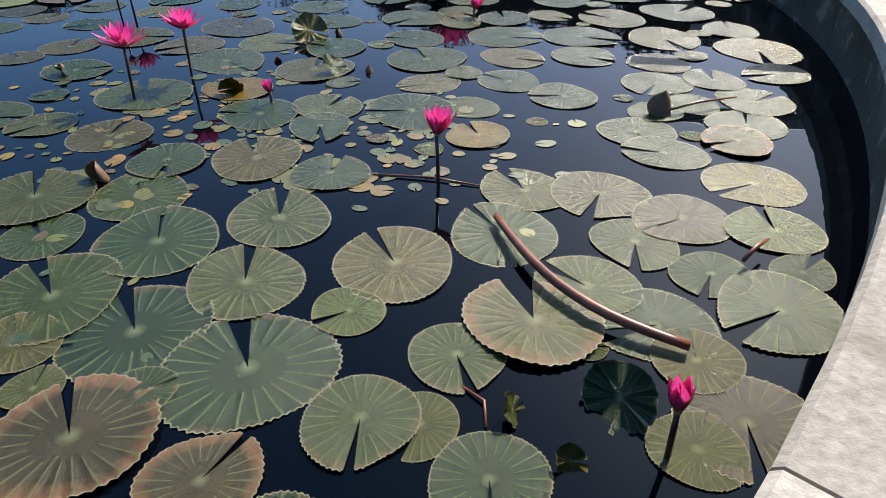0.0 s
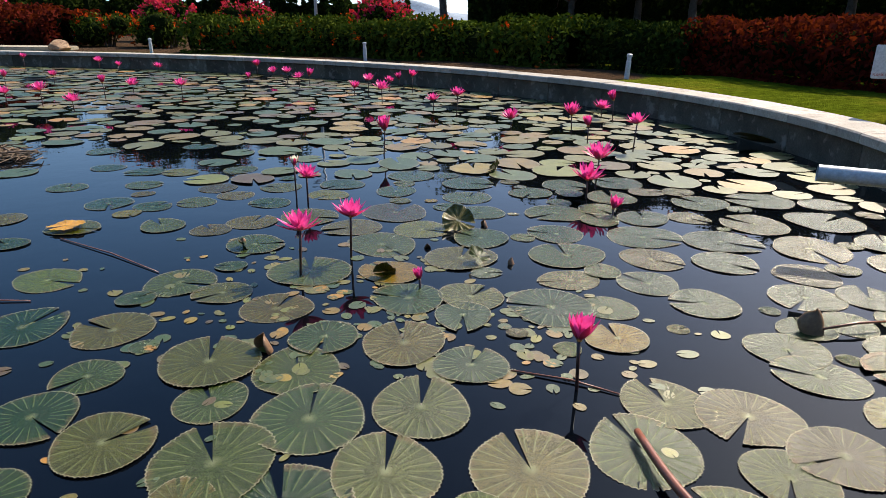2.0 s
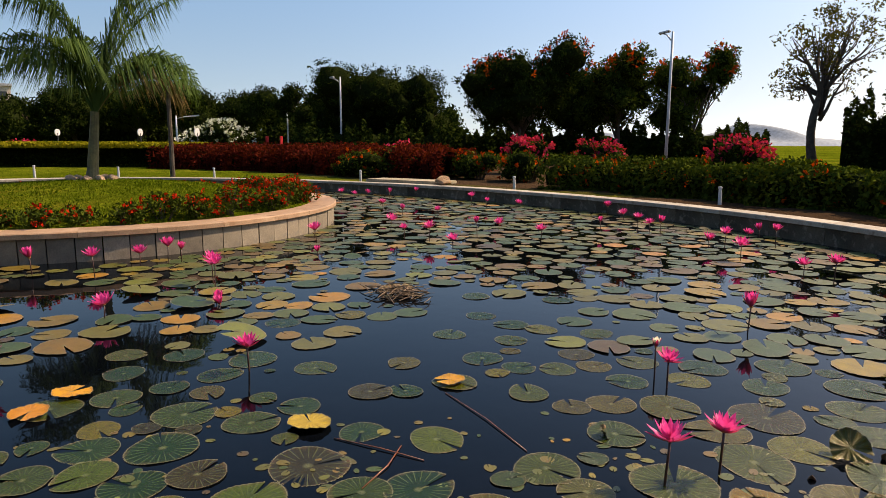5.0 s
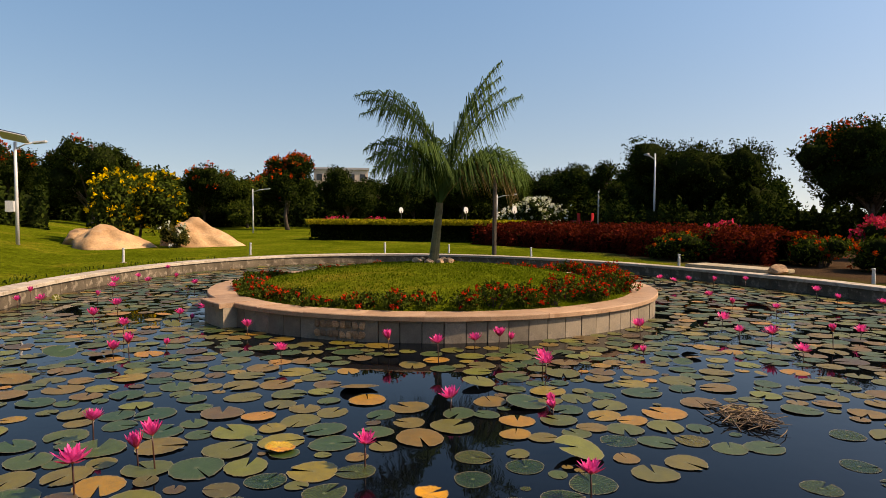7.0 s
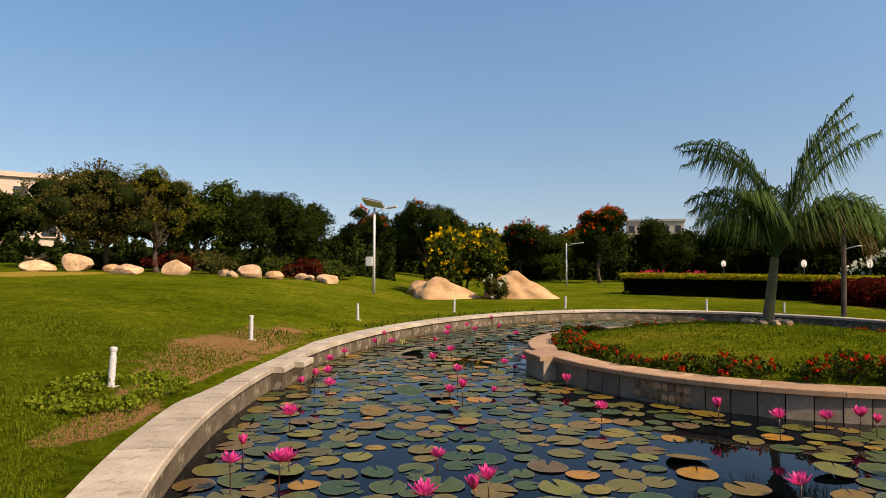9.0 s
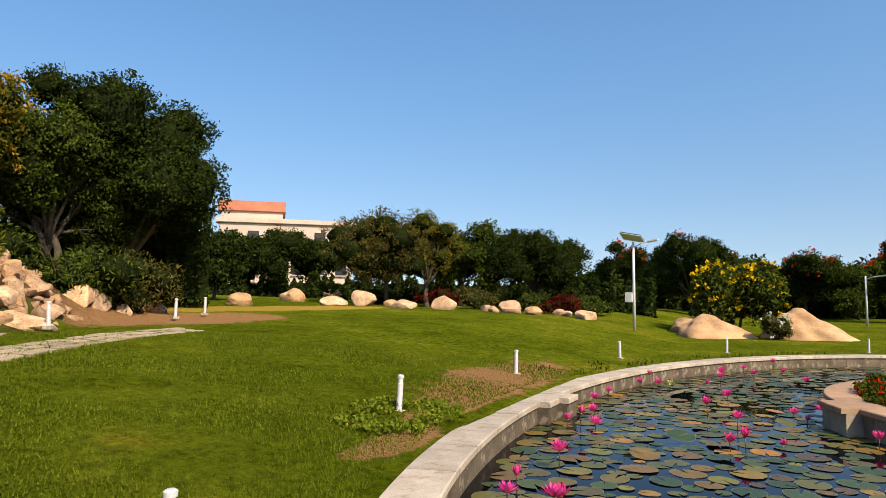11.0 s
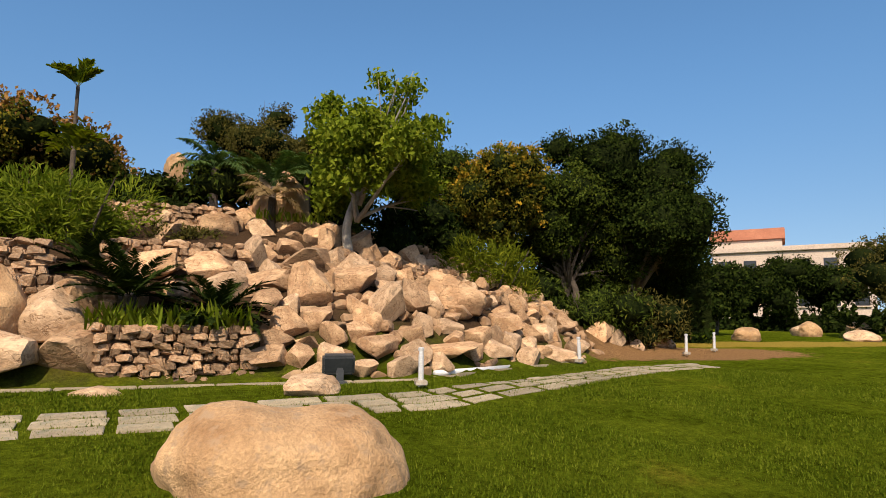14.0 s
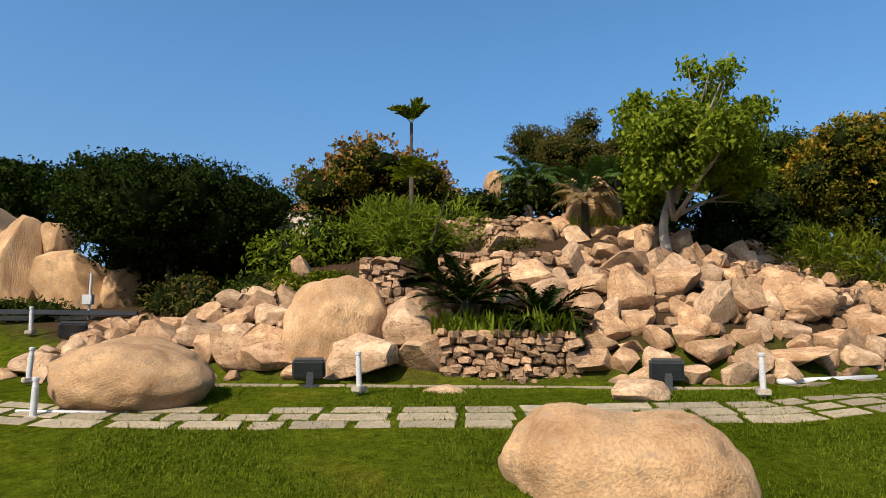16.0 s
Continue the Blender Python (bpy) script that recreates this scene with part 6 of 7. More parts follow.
def building(x, y, turn, w, d, h, wall, roof, label, floors=2, bays=8, z=0.0, roof_h=0.5):
    t = thing("building", x, y, z, label, "building", turn=turn)
    part("wall", mesh_bm("wall", box_bm(w, d, h, 0.05), wall), t)
    part("roof", mesh_bm("roof", box_bm(w + 0.6, d + 0.6, roof_h, 0.05), roof), t, "", Matrix.Translation((0, 0, h + 0.004)))
    win = mesh_bm("window", box_bm(w / bays * 0.5, 0.12, h / floors * 0.4, 0.02), M_WINDOW)
    sill = mesh_bm("sill", box_bm(w / bays * 0.6, 0.3, 0.12, 0.02), wall)
    for f in range(floors):
        for b in range(bays):
            o = part("window", win, t, m=Matrix.Translation((-w / 2 + w / bays * (b + 0.5), -d / 2 - 0.03, h / floors * (f + 0.35))))
            part("sill", sill, o, m=Matrix.Translation((0, -0.06, -0.14)))
    return t


def far_hills():
    for cx, cy, rad, h, seed in ((-420, 1500, 260, 44, 1), (-150, 1600, 220, 30, 2), (-700, 1400, 200, 30, 3)):
        n, m = 12, 48
        V = []
        for i in range(n + 1):
            for j in range(m):
                a, q = 2 * math.pi * j / m, i / n
                p = Vector((math.cos(a) * q * 3 + seed * 9, math.sin(a) * q * 3, 0))
                V.append((cx + rad * q * math.cos(a), cy + rad * 0.5 * q * math.sin(a), h * (1 - q) ** 1.2 * (1 + 0.5 * noise.noise(p)) - 2))
        F = [[i * m + j, (i + 1) * m + j, (i + 1) * m + (j + 1) % m, i * m + (j + 1) % m] for i in range(n) for j in range(m)]
        tagged(new("far_hill", mesh_of("far_hill", V, F, M_HAZE, True)), "pale blue hazy hill on the horizon", "hill", kind="structure")


# pale blue stands for distance: the air's haze is put into the hill's colour
M_HAZE = surface("hazy_hill", (0.3, 0.36, 0.42), (0.38, 0.44, 0.5), 0.01, 1.0, 0.2, 0.0, 0.1)


def grass_tufts():
    r = np.random.default_rng(77)
    n = 300000
    u = r.random(n)
    d = 2.2 + 11.5 * u ** 1.25
    a = radians(90) + np.radians(r.uniform(88, 215, n))
    x, y = -0.3 + d * np.cos(a), -0.6 + d * np.sin(a)
    keep = (pond_s(x, y) > 1.068) & (y > front(x) + 0.15)
    x, y, d = x[keep], y[keep], d[keep]
    z = ground(x, y) - 0.005
    n = len(x)
    h = r.uniform(0.014, 0.04, n) * np.where(r.random(n) < 0.03, 1.8, 1)
    w = 0.0035 + 0.0006 * d
    t = r.uniform(0, 6.28, n)
    lean = r.uniform(0.1, 0.9, n) * h
    b = np.stack([x, y, z], 1)
    s = np.stack([np.cos(t), np.sin(t), 0 * t], 1) * w[:, None]
    q = np.stack([np.cos(t + 1.57 + r.normal(0, 0.5, n)) * lean, np.sin(t + 1.57) * lean, h], 1)
    V = np.stack([b - s, b + s, b + q], 1).reshape(-1, 3)
    ob = new("grass", mesh_of("grass", V, np.arange(3 * n).reshape(n, 3), L_GRASS))
    tagged(ob, "short mown grass blades on the lawn", "grass", kind="stuff")


def island_grass():
    r = np.random.default_rng(78)
    n = 16000
    q, a = (IR - 0.5) * np.sqrt(r.random(n)), r.uniform(0, 6.28, n)
    z = 0.33 + 0.42 * (1 - (q / (IR - 0.4)) ** 2)
    b = np.stack([IC.x + q * np.cos(a), IC.y + q * np.sin(a), z - 0.004], 1)
    t, h = r.uniform(0, 6.28, n), r.uniform(0.02, 0.05, n)
    s = np.stack([np.cos(t), np.sin(t), 0 * t], 1) * 0.012
    V = np.stack([b - s, b + s, b + np.stack([0.02 * np.sin(t), 0.02 * np.cos(t), h], 1)], 1).reshape(-1, 3)
    tagged(new("grass", mesh_of("grass", V, np.arange(3 * n).reshape(n, 3), L_GRASS)), "short grass on the island mound", "grass", kind="stuff")


# ---- build ----
build_ground()
build_water()
build_kerb()
build_island()
build_boulders()
build_rockery()
build_walls()
rockery_edging()
build_path()

# island planting: palm, and a low ring of red-orange flowers
island_palm()
for k in range(46):
    a = radians(k * 360 / 46)
    if 205 < k * 360 / 46 < 225:
        continue
    rr = IR - 0.68 + 0.12 * math.sin(k * 2.3)
    tall = 0.17 + 0.06 * math.sin(k * 1.7) + 0.3 * max(0, math.cos(a - radians(38)))
    bush("flower_clump", IC.x + rr * math.cos(a), IC.y + rr * math.sin(a), 0.36, 0.62, 0.5, tall, L_MID, "low green clump with red and orange flowers on the island rim", 500 + k, 240, 0.06, L_SCARLET, 7 + k * 7 % 9 + int(22 * max(0, math.cos(a - radians(60)))), group="flower clumps on the island", fsize=0.05, cat="flowers")

# hedges beyond the pond
def bank(deg0, deg1, off, n=24):
    return [tuple(rim(radians(q), off)[0]) for q in np.linspace(deg0, deg1, n)]


hedge("flower_hedge", bank(88, 46, 2.6), 1.5, 0.75, L_MID, "loose green hedge dotted with orange flowers beyond the kerb", 1, 700, 0.085, flower=L_ORANGE, per_f=14, wobble=0.14, fsize=0.07)
hedge("clipped_hedge", bank(46, 37, 3.0), 1.3, 0.78, L_DARK, "clipped green hedge with bare lower stems", 2, 700, 0.075, wobble=0.05)
hedge("red_hedge", bank(38, -14, 3.3), 1.4, 0.82, L_RED, "clipped dark hedge with red new leaves on top", 3, 700, 0.08, wobble=0.06)
def arc(az0, az1, dist, n=18):
    return [(-0.4 - dist * math.sin(radians(a)), -0.3 + dist * math.cos(radians(a))) for a in np.linspace(az0, az1, n)]


hedge("shrub_belt", arc(98, 137, 47), 4, 2.4, L_DARK, "dark belt of shrubs under the far trees", 21, 300, 0.22, wobble=0.2)
hedge("shrub_belt", arc(52, 99, 76), 5, 3.0, L_DARK, "dark belt of shrubs under the far trees", 22, 220, 0.3, wobble=0.2)
hedge("shrub_belt", arc(14, 53, 44), 4, 2.0, L_DARK, "dark belt of shrubs under the trees", 23, 350, 0.2, wobble=0.25)
hedge("shrub_belt", arc(-30, 9, 33), 3, 2.7, L_DARK, "dark belt of shrubs under the trees", 24, 350, 0.18, wobble=0.25)
hedge("shrub_belt", arc(136, 168, 27), 4, 3.4, L_DARK, "dark shrubs under the trees behind the rockery", 25, 320, 0.16, wobble=0.25)
hedge("shrub_belt", [(3.6, -15.6), (6.0, -16.0), (8.6, -16.4), (9.8, -17.6)], 2.0, 2.0, L_DARK, "dark shrubs under the broad tree", 26, 260, 0.14, z=2.2, wobble=0.15)
hedge("red_hedge", [(-14.5, 17.5), (-18, 17.0), (-22.0, 17.0), (-26.0, 16.4), (-30, 15.2)], 3.0, 1.0, L_RED, "broad hedge of deep red leaves", 4, 900, 0.11, wobble=0.12)
hedge("lime_hedge", [(-30.5, 17.5), (-34.0, 14.2), (-37.0, 10.6), (-38.5, 7.8)], 2.2, 1.15, L_DARK, "clipped dark hedge with a yellow-green top", 5, 500, 0.1, wobble=0.03)
hedge("lime_hedge", [(-30.0, 16.8), (-33.5, 13.6), (-36.4, 10.2), (-37.8, 7.5)], 2.6, 0.24, L_LIME, "yellow-green clipped top of the hedge", 6, 420, 0.1, z=1.2, wobble=0.04)
for k, (x, y) in enumerate(((-16.5, 16.3), (-17.2, 15.2), (-13.5, 17.2), (-11.4, 17.0), (-8.6, 16.8))):
    bush("flower_bush", x, y, 0.2, 1.9, 1.6, 1.15, L_MID, "green shrub with orange flowers beyond the pond", 40 + k, 900, 0.1, L_ORANGE, 30, group="flowering shrubs", fsize=0.09)
for k, (x, y, s) in enumerate(((-19.5, 19.5, 1.2), (-14.5, 21.5, 1.3), (-6.4, 21.0, 1.3), (-40, 12, 1.2), (-38.5, 9.0, 1.2), (-12.0, 23.0, 1.2))):
    bush("bougainvillea", x, y, 0.4, s * 1.5, s * 1.2, s * 1.05, L_MID, "magenta flowering bush behind the hedge", 60 + k, 500, 0.12, L_PINKFL, 160, group="magenta bushes", fsize=0.12)

# trees round the pond, by direction from the camera and distance
DARKT, TULIP = "dense dark-green garden tree", "dark-green tree crowned with red-orange blossom clusters"


def out_tree(az, dist, top, wide, clear, leaf, label, seed, name="tree", **k):
    """A tree at an azimuth and distance from the viewer; top: its highest angle over the horizon, wide: its angle across, in degrees."""
    x, y = -0.4 - dist * math.sin(radians(az)), -0.3 + dist * math.cos(radians(az))
    z = float(ground(x, y)) - 0.05
    high = 1.5 + dist * math.tan(radians(top)) - z
    return tree(name, x, y, high, dist * 2 * math.tan(radians(wide / 2)), clear * high, leaf, label, seed, z=z, **k)


out_tree(45.5, 48, 6.9, 14.5, 0.12, L_DARK, DARKT, 1, n_leaf=15000, size=0.22, lobes=28)
out_tree(51, 52, 5.6, 8, 0.14, L_DARK, DARKT, 2, n_leaf=4500, size=0.3)
out_tree(33.5, 38, 8.9, 12, 0.15, L_DARK, TULIP, 3, n_leaf=14000, size=0.2, lobes=26, flower=L_ORANGE, n_flower=90)
out_tree(25.5, 42, 7.9, 9, 0.15, L_MID, TULIP, 4, n_leaf=4500, size=0.26, lobes=18, flower=L_ORANGE, n_flower=60)
out_tree(19.5, 44, 8.0, 8, 0.1, L_MID, TULIP, 5, n_leaf=4500, size=0.26, lobes=16, flower=L_ORANGE, n_flower=50)
out_tree(29.5, 46, 7.1, 8, 0.12, L_DARK, DARKT, 16, n_leaf=4500, size=0.26, lobes=16)
out_tree(10.6, 31, 11.0, 9, 0.3, L_OLIVE, "half-bare tree with thin foliage against the sky", 6, n_leaf=900, size=0.2, lobes=16, trunk_r=0.18, core=0)
out_tree(0.5, 30, 11.5, 13, 0.12, L_DARK, TULIP, 7, n_leaf=14000, size=0.19, lobes=26, flower=L_ORANGE, n_flower=60)
out_tree(-4.6, 31, 12.0, 9, 0.1, L_DARK, DARKT, 17, n_leaf=9000, size=0.2, lobes=20)
out_tree(-9, 29, 12.5, 13, 0.12, L_DARK, TULIP, 8, n_leaf=14000, size=0.19, lobes=22, flower=L_ORANGE, n_flower=40)
out_tree(-19, 30, 13, 12, 0.12, L_DARK, DARKT, 9, n_leaf=6000, size=0.26, lobes=20)
out_tree(-29, 30, 13, 13, 0.12, L_DARK, DARKT, 10, n_leaf=6000, size=0.26, lobes=20)
for k, (az, dist, top, wide, leaf, fl) in enumerate(((57.5, 70, 5.3, 7.5, L_DARK, 0), (61.5, 66, 5.6, 7, L_DARK, 0), (65, 72, 5.0, 6, L_MID, 0), (69.5, 72, 5.1, 7, L_DARK, 0), (75, 68, 5.0, 6, L_DARK, 0), (80.2, 62, 6.9, 5.6, L_DARK, 130), (83.5, 70, 4.6, 6, L_MID, 20), (87.0, 70, 4.9, 6, L_DARK, 20), (90.5, 70, 5.1, 7, L_MID, 10), (95.3, 62, 6.8, 8, L_DARK, 6), (100.5, 70, 6.0, 5, L_DARK, 40), (98, 74, 5.0, 6, L_DARK, 0))):
    out_tree(az, dist, top - 0.6, wide, 0.12, leaf, TULIP if fl else DARKT, 30 + k, n_leaf=6500, size=0.3, lobes=16, flower=L_ORANGE if fl else None, n_flower=fl)
for k in range(26):
    out_tree(40 + k * 2.6, 85 + 7 * math.sin(k * 2.1), 3.4 + 0.5 * math.sin(k * 1.3), 5, 0.05, L_DARK, "far dark tree of the belt behind the garden", 130 + k, n_leaf=1100, size=0.7, lobes=10, group="far tree belt")
for k in range(11):
    out_tree(-35 - k * 9, 40, 9 + 2 * math.sin(k * 2), 12, 0.1, L_DARK, "dark tree beyond the hedge", 170 + k, n_leaf=1600, size=0.45, lobes=12, group="trees behind the path")
out_tree(108.0, 40, 7.2, 9.6, 0.1, L_DARK, "round dense dark-green tree at the lawn's edge", 51, n_leaf=16000, size=0.18, lobes=24)
out_tree(114.5, 41, 7.7, 9, 0.1, L_MID, "green tree behind the boulders", 52, n_leaf=4500, size=0.26, lobes=16)
out_tree(121.0, 37, 9.1, 13, 0.14, L_OLIVE, "spreading tree with thin rusty-olive foliage", 53, core=0.5, n_leaf=8500, size=0.17, lobes=34, lobe=(0.26, 0.4))
out_tree(117.5, 36, 8.8, 7, 0.14, L_GOLD, "spreading tree with golden-green foliage", 54, n_leaf=2600, size=0.17, lobes=14)
out_tree(130.7, 46, 6.7, 7.5, 0.15, L_DARK, "dark green tree in front of the building", 55, n_leaf=4500, size=0.26, lobes=16)
out_tree(127.0, 50, 6.0, 7, 0.15, L_DARK, DARKT, 56, n_leaf=3000, size=0.3, lobes=12)
out_tree(135.5, 34, 6.5, 7, 0.1, L_DARK, DARKT, 57, n_leaf=3000, size=0.26, lobes=12)
# on and behind the rockery
out_tree(142.0, 23, 18.0, 16, 0.12, L_DARK, "large dark-green tree leaning over the shrubs", 61, n_leaf=24000, size=0.15, lobes=34)
out_tree(147.5, 22, 15.5, 13, 0.1, L_MID, "large green tree behind the shrubs", 62, n_leaf=17000, size=0.14, lobes=28)
out_tree(153.5, 21, 16.2, 13, 0.12, L_GOLD, "tree with golden-brown seed pods among green leaves", 63, n_leaf=14000, size=0.14, lobes=28, flower=L_GOLDEN, n_flower=420, cap=0.1)
out_tree(160.0, 22, 17.0, 11, 0.1, L_MID, "green tree behind the rockery", 64, n_leaf=12000, size=0.14, lobes=24)
out_tree(173.5, 22, 19.2, 12, 0.1, L_OLIVE, "olive-green tree on top of the rockery", 65, n_leaf=14000, size=0.12, lobes=26)
out_tree(168.0, 22, 19.0, 8, 0.1, L_MID, "olive-green tree on top of the rockery", 66, n_leaf=9000, size=0.12, lobes=20)
out_tree(190.5, 21, 15.6, 21, 0.2, L_GOLD, "tree hung with tan seed pods behind the rockery", 67, n_leaf=8000, size=0.15, lobes=30, lobe=(0.16, 0.32), flower=L_RUST, n_flower=700, cap=0.0)
out_tree(207.2, 16.6, 14.6, 19.5, 0.34, L_DARK, "broad dense dark-green tree beside the outcrop", 68, n_leaf=30000, size=0.115, lobes=40)
out_tree(217.5, 34, 15.0, 10, 0.1, L_DARK, DARKT, 69, n_leaf=4000, size=0.26, lobes=16)
tree("tree", -3.5, -13.35, 4.15, 4.0, 0.72, L_BRIGHT, "pale-barked tree with fresh bright-green leaves on the rockery", 70, n_leaf=5800, size=0.165, lobes=44, lobe=(0.1, 0.21), core=0, bark=M_BARK_PALE, trunk_r=0.1, limb_show=0.2, z=3.1, lean=(-0.3, 0.0))

# shrubs, cycads and palms of the rockery
bush("bush", -7.0, -14.3, 2.15, 2.5, 1.8, 2.0, L_FRESH, "bright green willowy shrub beside the rocks", 81, 3200, 0.14, aspect=0.2)
bush("bush", -10.4, -14.9, 1.4, 2.6, 2.0, 1.9, L_MID, "dense green shrub at the foot of the trees", 82, 3000, 0.12, aspect=0.25)
bush("bush", -8.4, -15.4, 1.8, 2.4, 2.0, 1.9, L_MID, "dense green shrub at the foot of the trees", 83, 2600, 0.12, aspect=0.25)
bush("bush", -12.4, -15.2, 1.3, 2.0, 1.8, 1.7, L_OLIVE, "olive-brown shrub at the foot of the trees", 84, 2000, 0.12, aspect=0.25)
bush("bush", 1.45, -13.4, 2.85, 2.4, 1.7, 1.8, L_BRIGHT, "bright green bamboo-like shrub above the terrace", 85, 3600, 0.17, aspect=0.14)
bush("bush", 3.4, -13.8, 2.5, 2.7, 1.6, 1.75, L_BRIGHT, "rounded green shrub above the terrace", 86, 2800, 0.11)
bush("bush", 2.6, -12.6, 2.3, 1.5, 1.0, 0.7, L_OLIVE, "yellowish low shrub over the wall", 95, 900, 0.08)
bush("bush", 2.85, -12.1, 2.5, 1.7, 0.9, 0.5, L_FRESH, "dry yellowish shrub beside the stone pier", 101, 1200, 0.08)
bush("bush", 4.4, -12.9, 2.2, 1.6, 1.2, 0.9, L_MID, "green shrub above the rocks", 96, 1300, 0.09)
bush("bush", 0.2, -15.2, 3.6, 2.4, 1.2, 1.0, L_DARK, "dark shrub between the terraces", 97, 1600, 0.1)
bush("bush", -5.6, -15.2, 3.4, 2.4, 1.6, 1.7, L_DARK, "dark shrub behind the pale-barked tree", 98, 2200, 0.11)
bush("bush", -3.6, -16.4, 4.0, 2.6, 1.6, 2.0, L_DARK, "dark shrub behind the pale-barked tree", 99, 2600, 0.11)
bush("bush", -0.4, -14.0, 3.3, 1.4, 0.8, 0.6, L_OLIVE, "low yellow-green clipped shrub on the terrace", 87, 1200, 0.07)
bush("bush", 5.35, -11.95, 1.75, 1.3, 1.0, 1.35, L_OLIVE, "sparse shrub beside the rocks", 88, 900, 0.09)
bush("bush", 9.7, -13.6, 1.9, 2.4, 1.0, 0.75, L_MID, "low green hedge before the outcrop", 89, 1500, 0.08)
bush("bush", -2.0, -16.6, 4.6, 3.0, 1.8, 1.5, L_MID, "green shrub high on the rockery", 90, 2400, 0.12)
bush("bush", 0.2, -17.0, 4.3, 2.6, 1.8, 1.2, L_DARK, "dark shrub high on the rockery", 91, 1800, 0.12)
cycad("cycad", 0.3, -10.65, 1.95, 34, 1.05, "dark green cycad in the stone planter", 1, L_DARK, (5, 60), 40, 0.3, 0.17, hang=0.1)
cycad("cycad", -0.85, -10.55, 1.85, 32, 0.95, "dark green cycad in the stone planter", 2, L_DARK, (0, 60), 50, 0.15, 0.17, hang=0.1)
cycad("cycad", 1.0, -12.5, 2.6, 22, 0.8, "dark cycad under the bright shrub", 3, L_DARK, (5, 75), 40, 0.15, 0.18, hang=0.1)
for k in range(7):
    leafy_clump(0.6 - 0.27 * k, -10.26 + 0.06 * (k % 2), 1.8, "yellow-green strap-leaved lily plants along the planter", 20 + k, 40, 0.46)
leafy_clump(0.95, -10.9, 1.7, "yellowish strap-leaved plants beside the planter", 31, 26, 0.4, L_LIME)
for k in range(5):
    leafy_clump(-1.9 - 0.3 * k, -14.6, 4.1, "green strap-leaved plants on the terrace", 40 + k, 20, 0.3)
cycad("palm_tree", -1.0, -16.0, 4.4, 14, 1.1, "small palm with arching fronds on the rockery", 5, L_PALM, (10, 75), 90, 1.0, 0.3, trunk_r=0.09, hang=0.45)
cycad("palm_tree", -2.1, -14.7, 3.9, 14, 0.9, "small palm with dry lower fronds on the rockery", 6, L_DRY, (-10, 60), 90, 0.7, 0.28, trunk_r=0.08, hang=0.5)
cycad("palm_tree", -2.12, -14.75, 4.1, 10, 1.0, "small palm with arching green fronds on the rockery", 7, L_PALM, (30, 80), 80, 0.7, 0.28, trunk_r=0.07, hang=0.4)
cycad("palm_tree", -3.0, -15.6, 4.4, 14, 1.1, "small palm with arching fronds on the rockery", 8, L_PALM, (10, 75), 90, 0.9, 0.3, trunk_r=0.09, hang=0.45)
cycad("fishtail_palm", 1.9, -16.6, 3.6, 5, 0.72, "slender palm rising above the shrubs", 9, L_FRESH, (35, 80), 45, 3.5, 0.36, trunk_r=0.04, hang=0.12, leaf_w=0.1, pairs=11)
cycad("fishtail_palm", 1.75, -15.6, 3.4, 7, 0.7, "slender palm rising above the shrubs", 10, L_FRESH, (30, 80), 70, 2.0, 0.32, trunk_r=0.045, hang=0.3, leaf_w=0.08, pairs=10)
cycad("palm_tree", -21.8, 10.9, 0.3, 7, 0.85, "palm with drying drooping fronds beyond the island", 11, L_DRY, (0, 50), 110, 2.9, 0.5, trunk_r=0.075, hang=0.7, pairs=26)
cycad("cycad", -29.8, -21.6, 1.7, 18, 1.2, "dark cycad among the lawn boulders", 12, L_DARK, (0, 60), 50, 0.2, 0.3, hang=0.1, leaf_w=0.04)

# yellow shrub by the far boulders, low planting along the lawn's edge
bush("yellow_bush", -35.0, -1.6, 0.3, 4.4, 3.6, 3.9, L_MID, "large shrub covered with yellow blossom", 92, 4200, 0.2, L_YELLOW, 190, fsize=0.16)
bush("bush", -30.4, 0.2, 0.3, 1.6, 1.2, 1.2, L_OLIVE, "straggly shrub with pale flowers between the boulders", 93, 700, 0.1, L_WHITE, 30)
bush("white_bush", -39.5, 22.8, 0.5, 5.5, 3.0, 2.6, L_DARK, "large bush covered with white blossom", 94, 2500, 0.2, L_WHITE, 420, fsize=0.16)
for k, (x, y, w, h, leaf) in enumerate(((-34.0, -17.0, 4.0, 1.2, L_RED), (-36, -12, 5.0, 1.2, L_MID), (-35.5, -8.5, 4.0, 1.4, L_MID), (-33.5, -21, 4.0, 1.0, L_OLIVE), (-34.6, -14.6, 4.5, 1.4, L_OLIVE), (-33.0, -9.6, 1.2, 1.2, L_RED))):
    bush("bush", x, y, float(ground(x, y)) - 0.05, w, 1.6, h, leaf, "low mixed shrub at the edge of the lawn", 200 + k, 1100, 0.13, group="shrubs along the lawn")
for k in range(16):
    a = radians(208 + k * 3.6)
    p, _ = rim(a, 0.9 + 0.3 * math.sin(k * 2.2))
    leafy_clump(p.x, p.y, float(ground(p.x, p.y)), "broad-leaved weeds growing beside the kerb", 60 + k, 14, 0.12, L_MID, 0.03, 0.2, "weeds")
for k in range(9):
    x, y = -7.2 + 0.75 * math.cos(k * 2.4), -4.3 + 0.38 * math.sin(k * 2.4)
    bush("weeds", x, y, float(ground(x, y)) - 0.02, 0.6, 0.5, 0.14, L_BRIGHT, "low green weeds round the bollard", 600 + k, 130, 0.045, group="weeds by the bollard", aspect=0.7, cat="weeds")

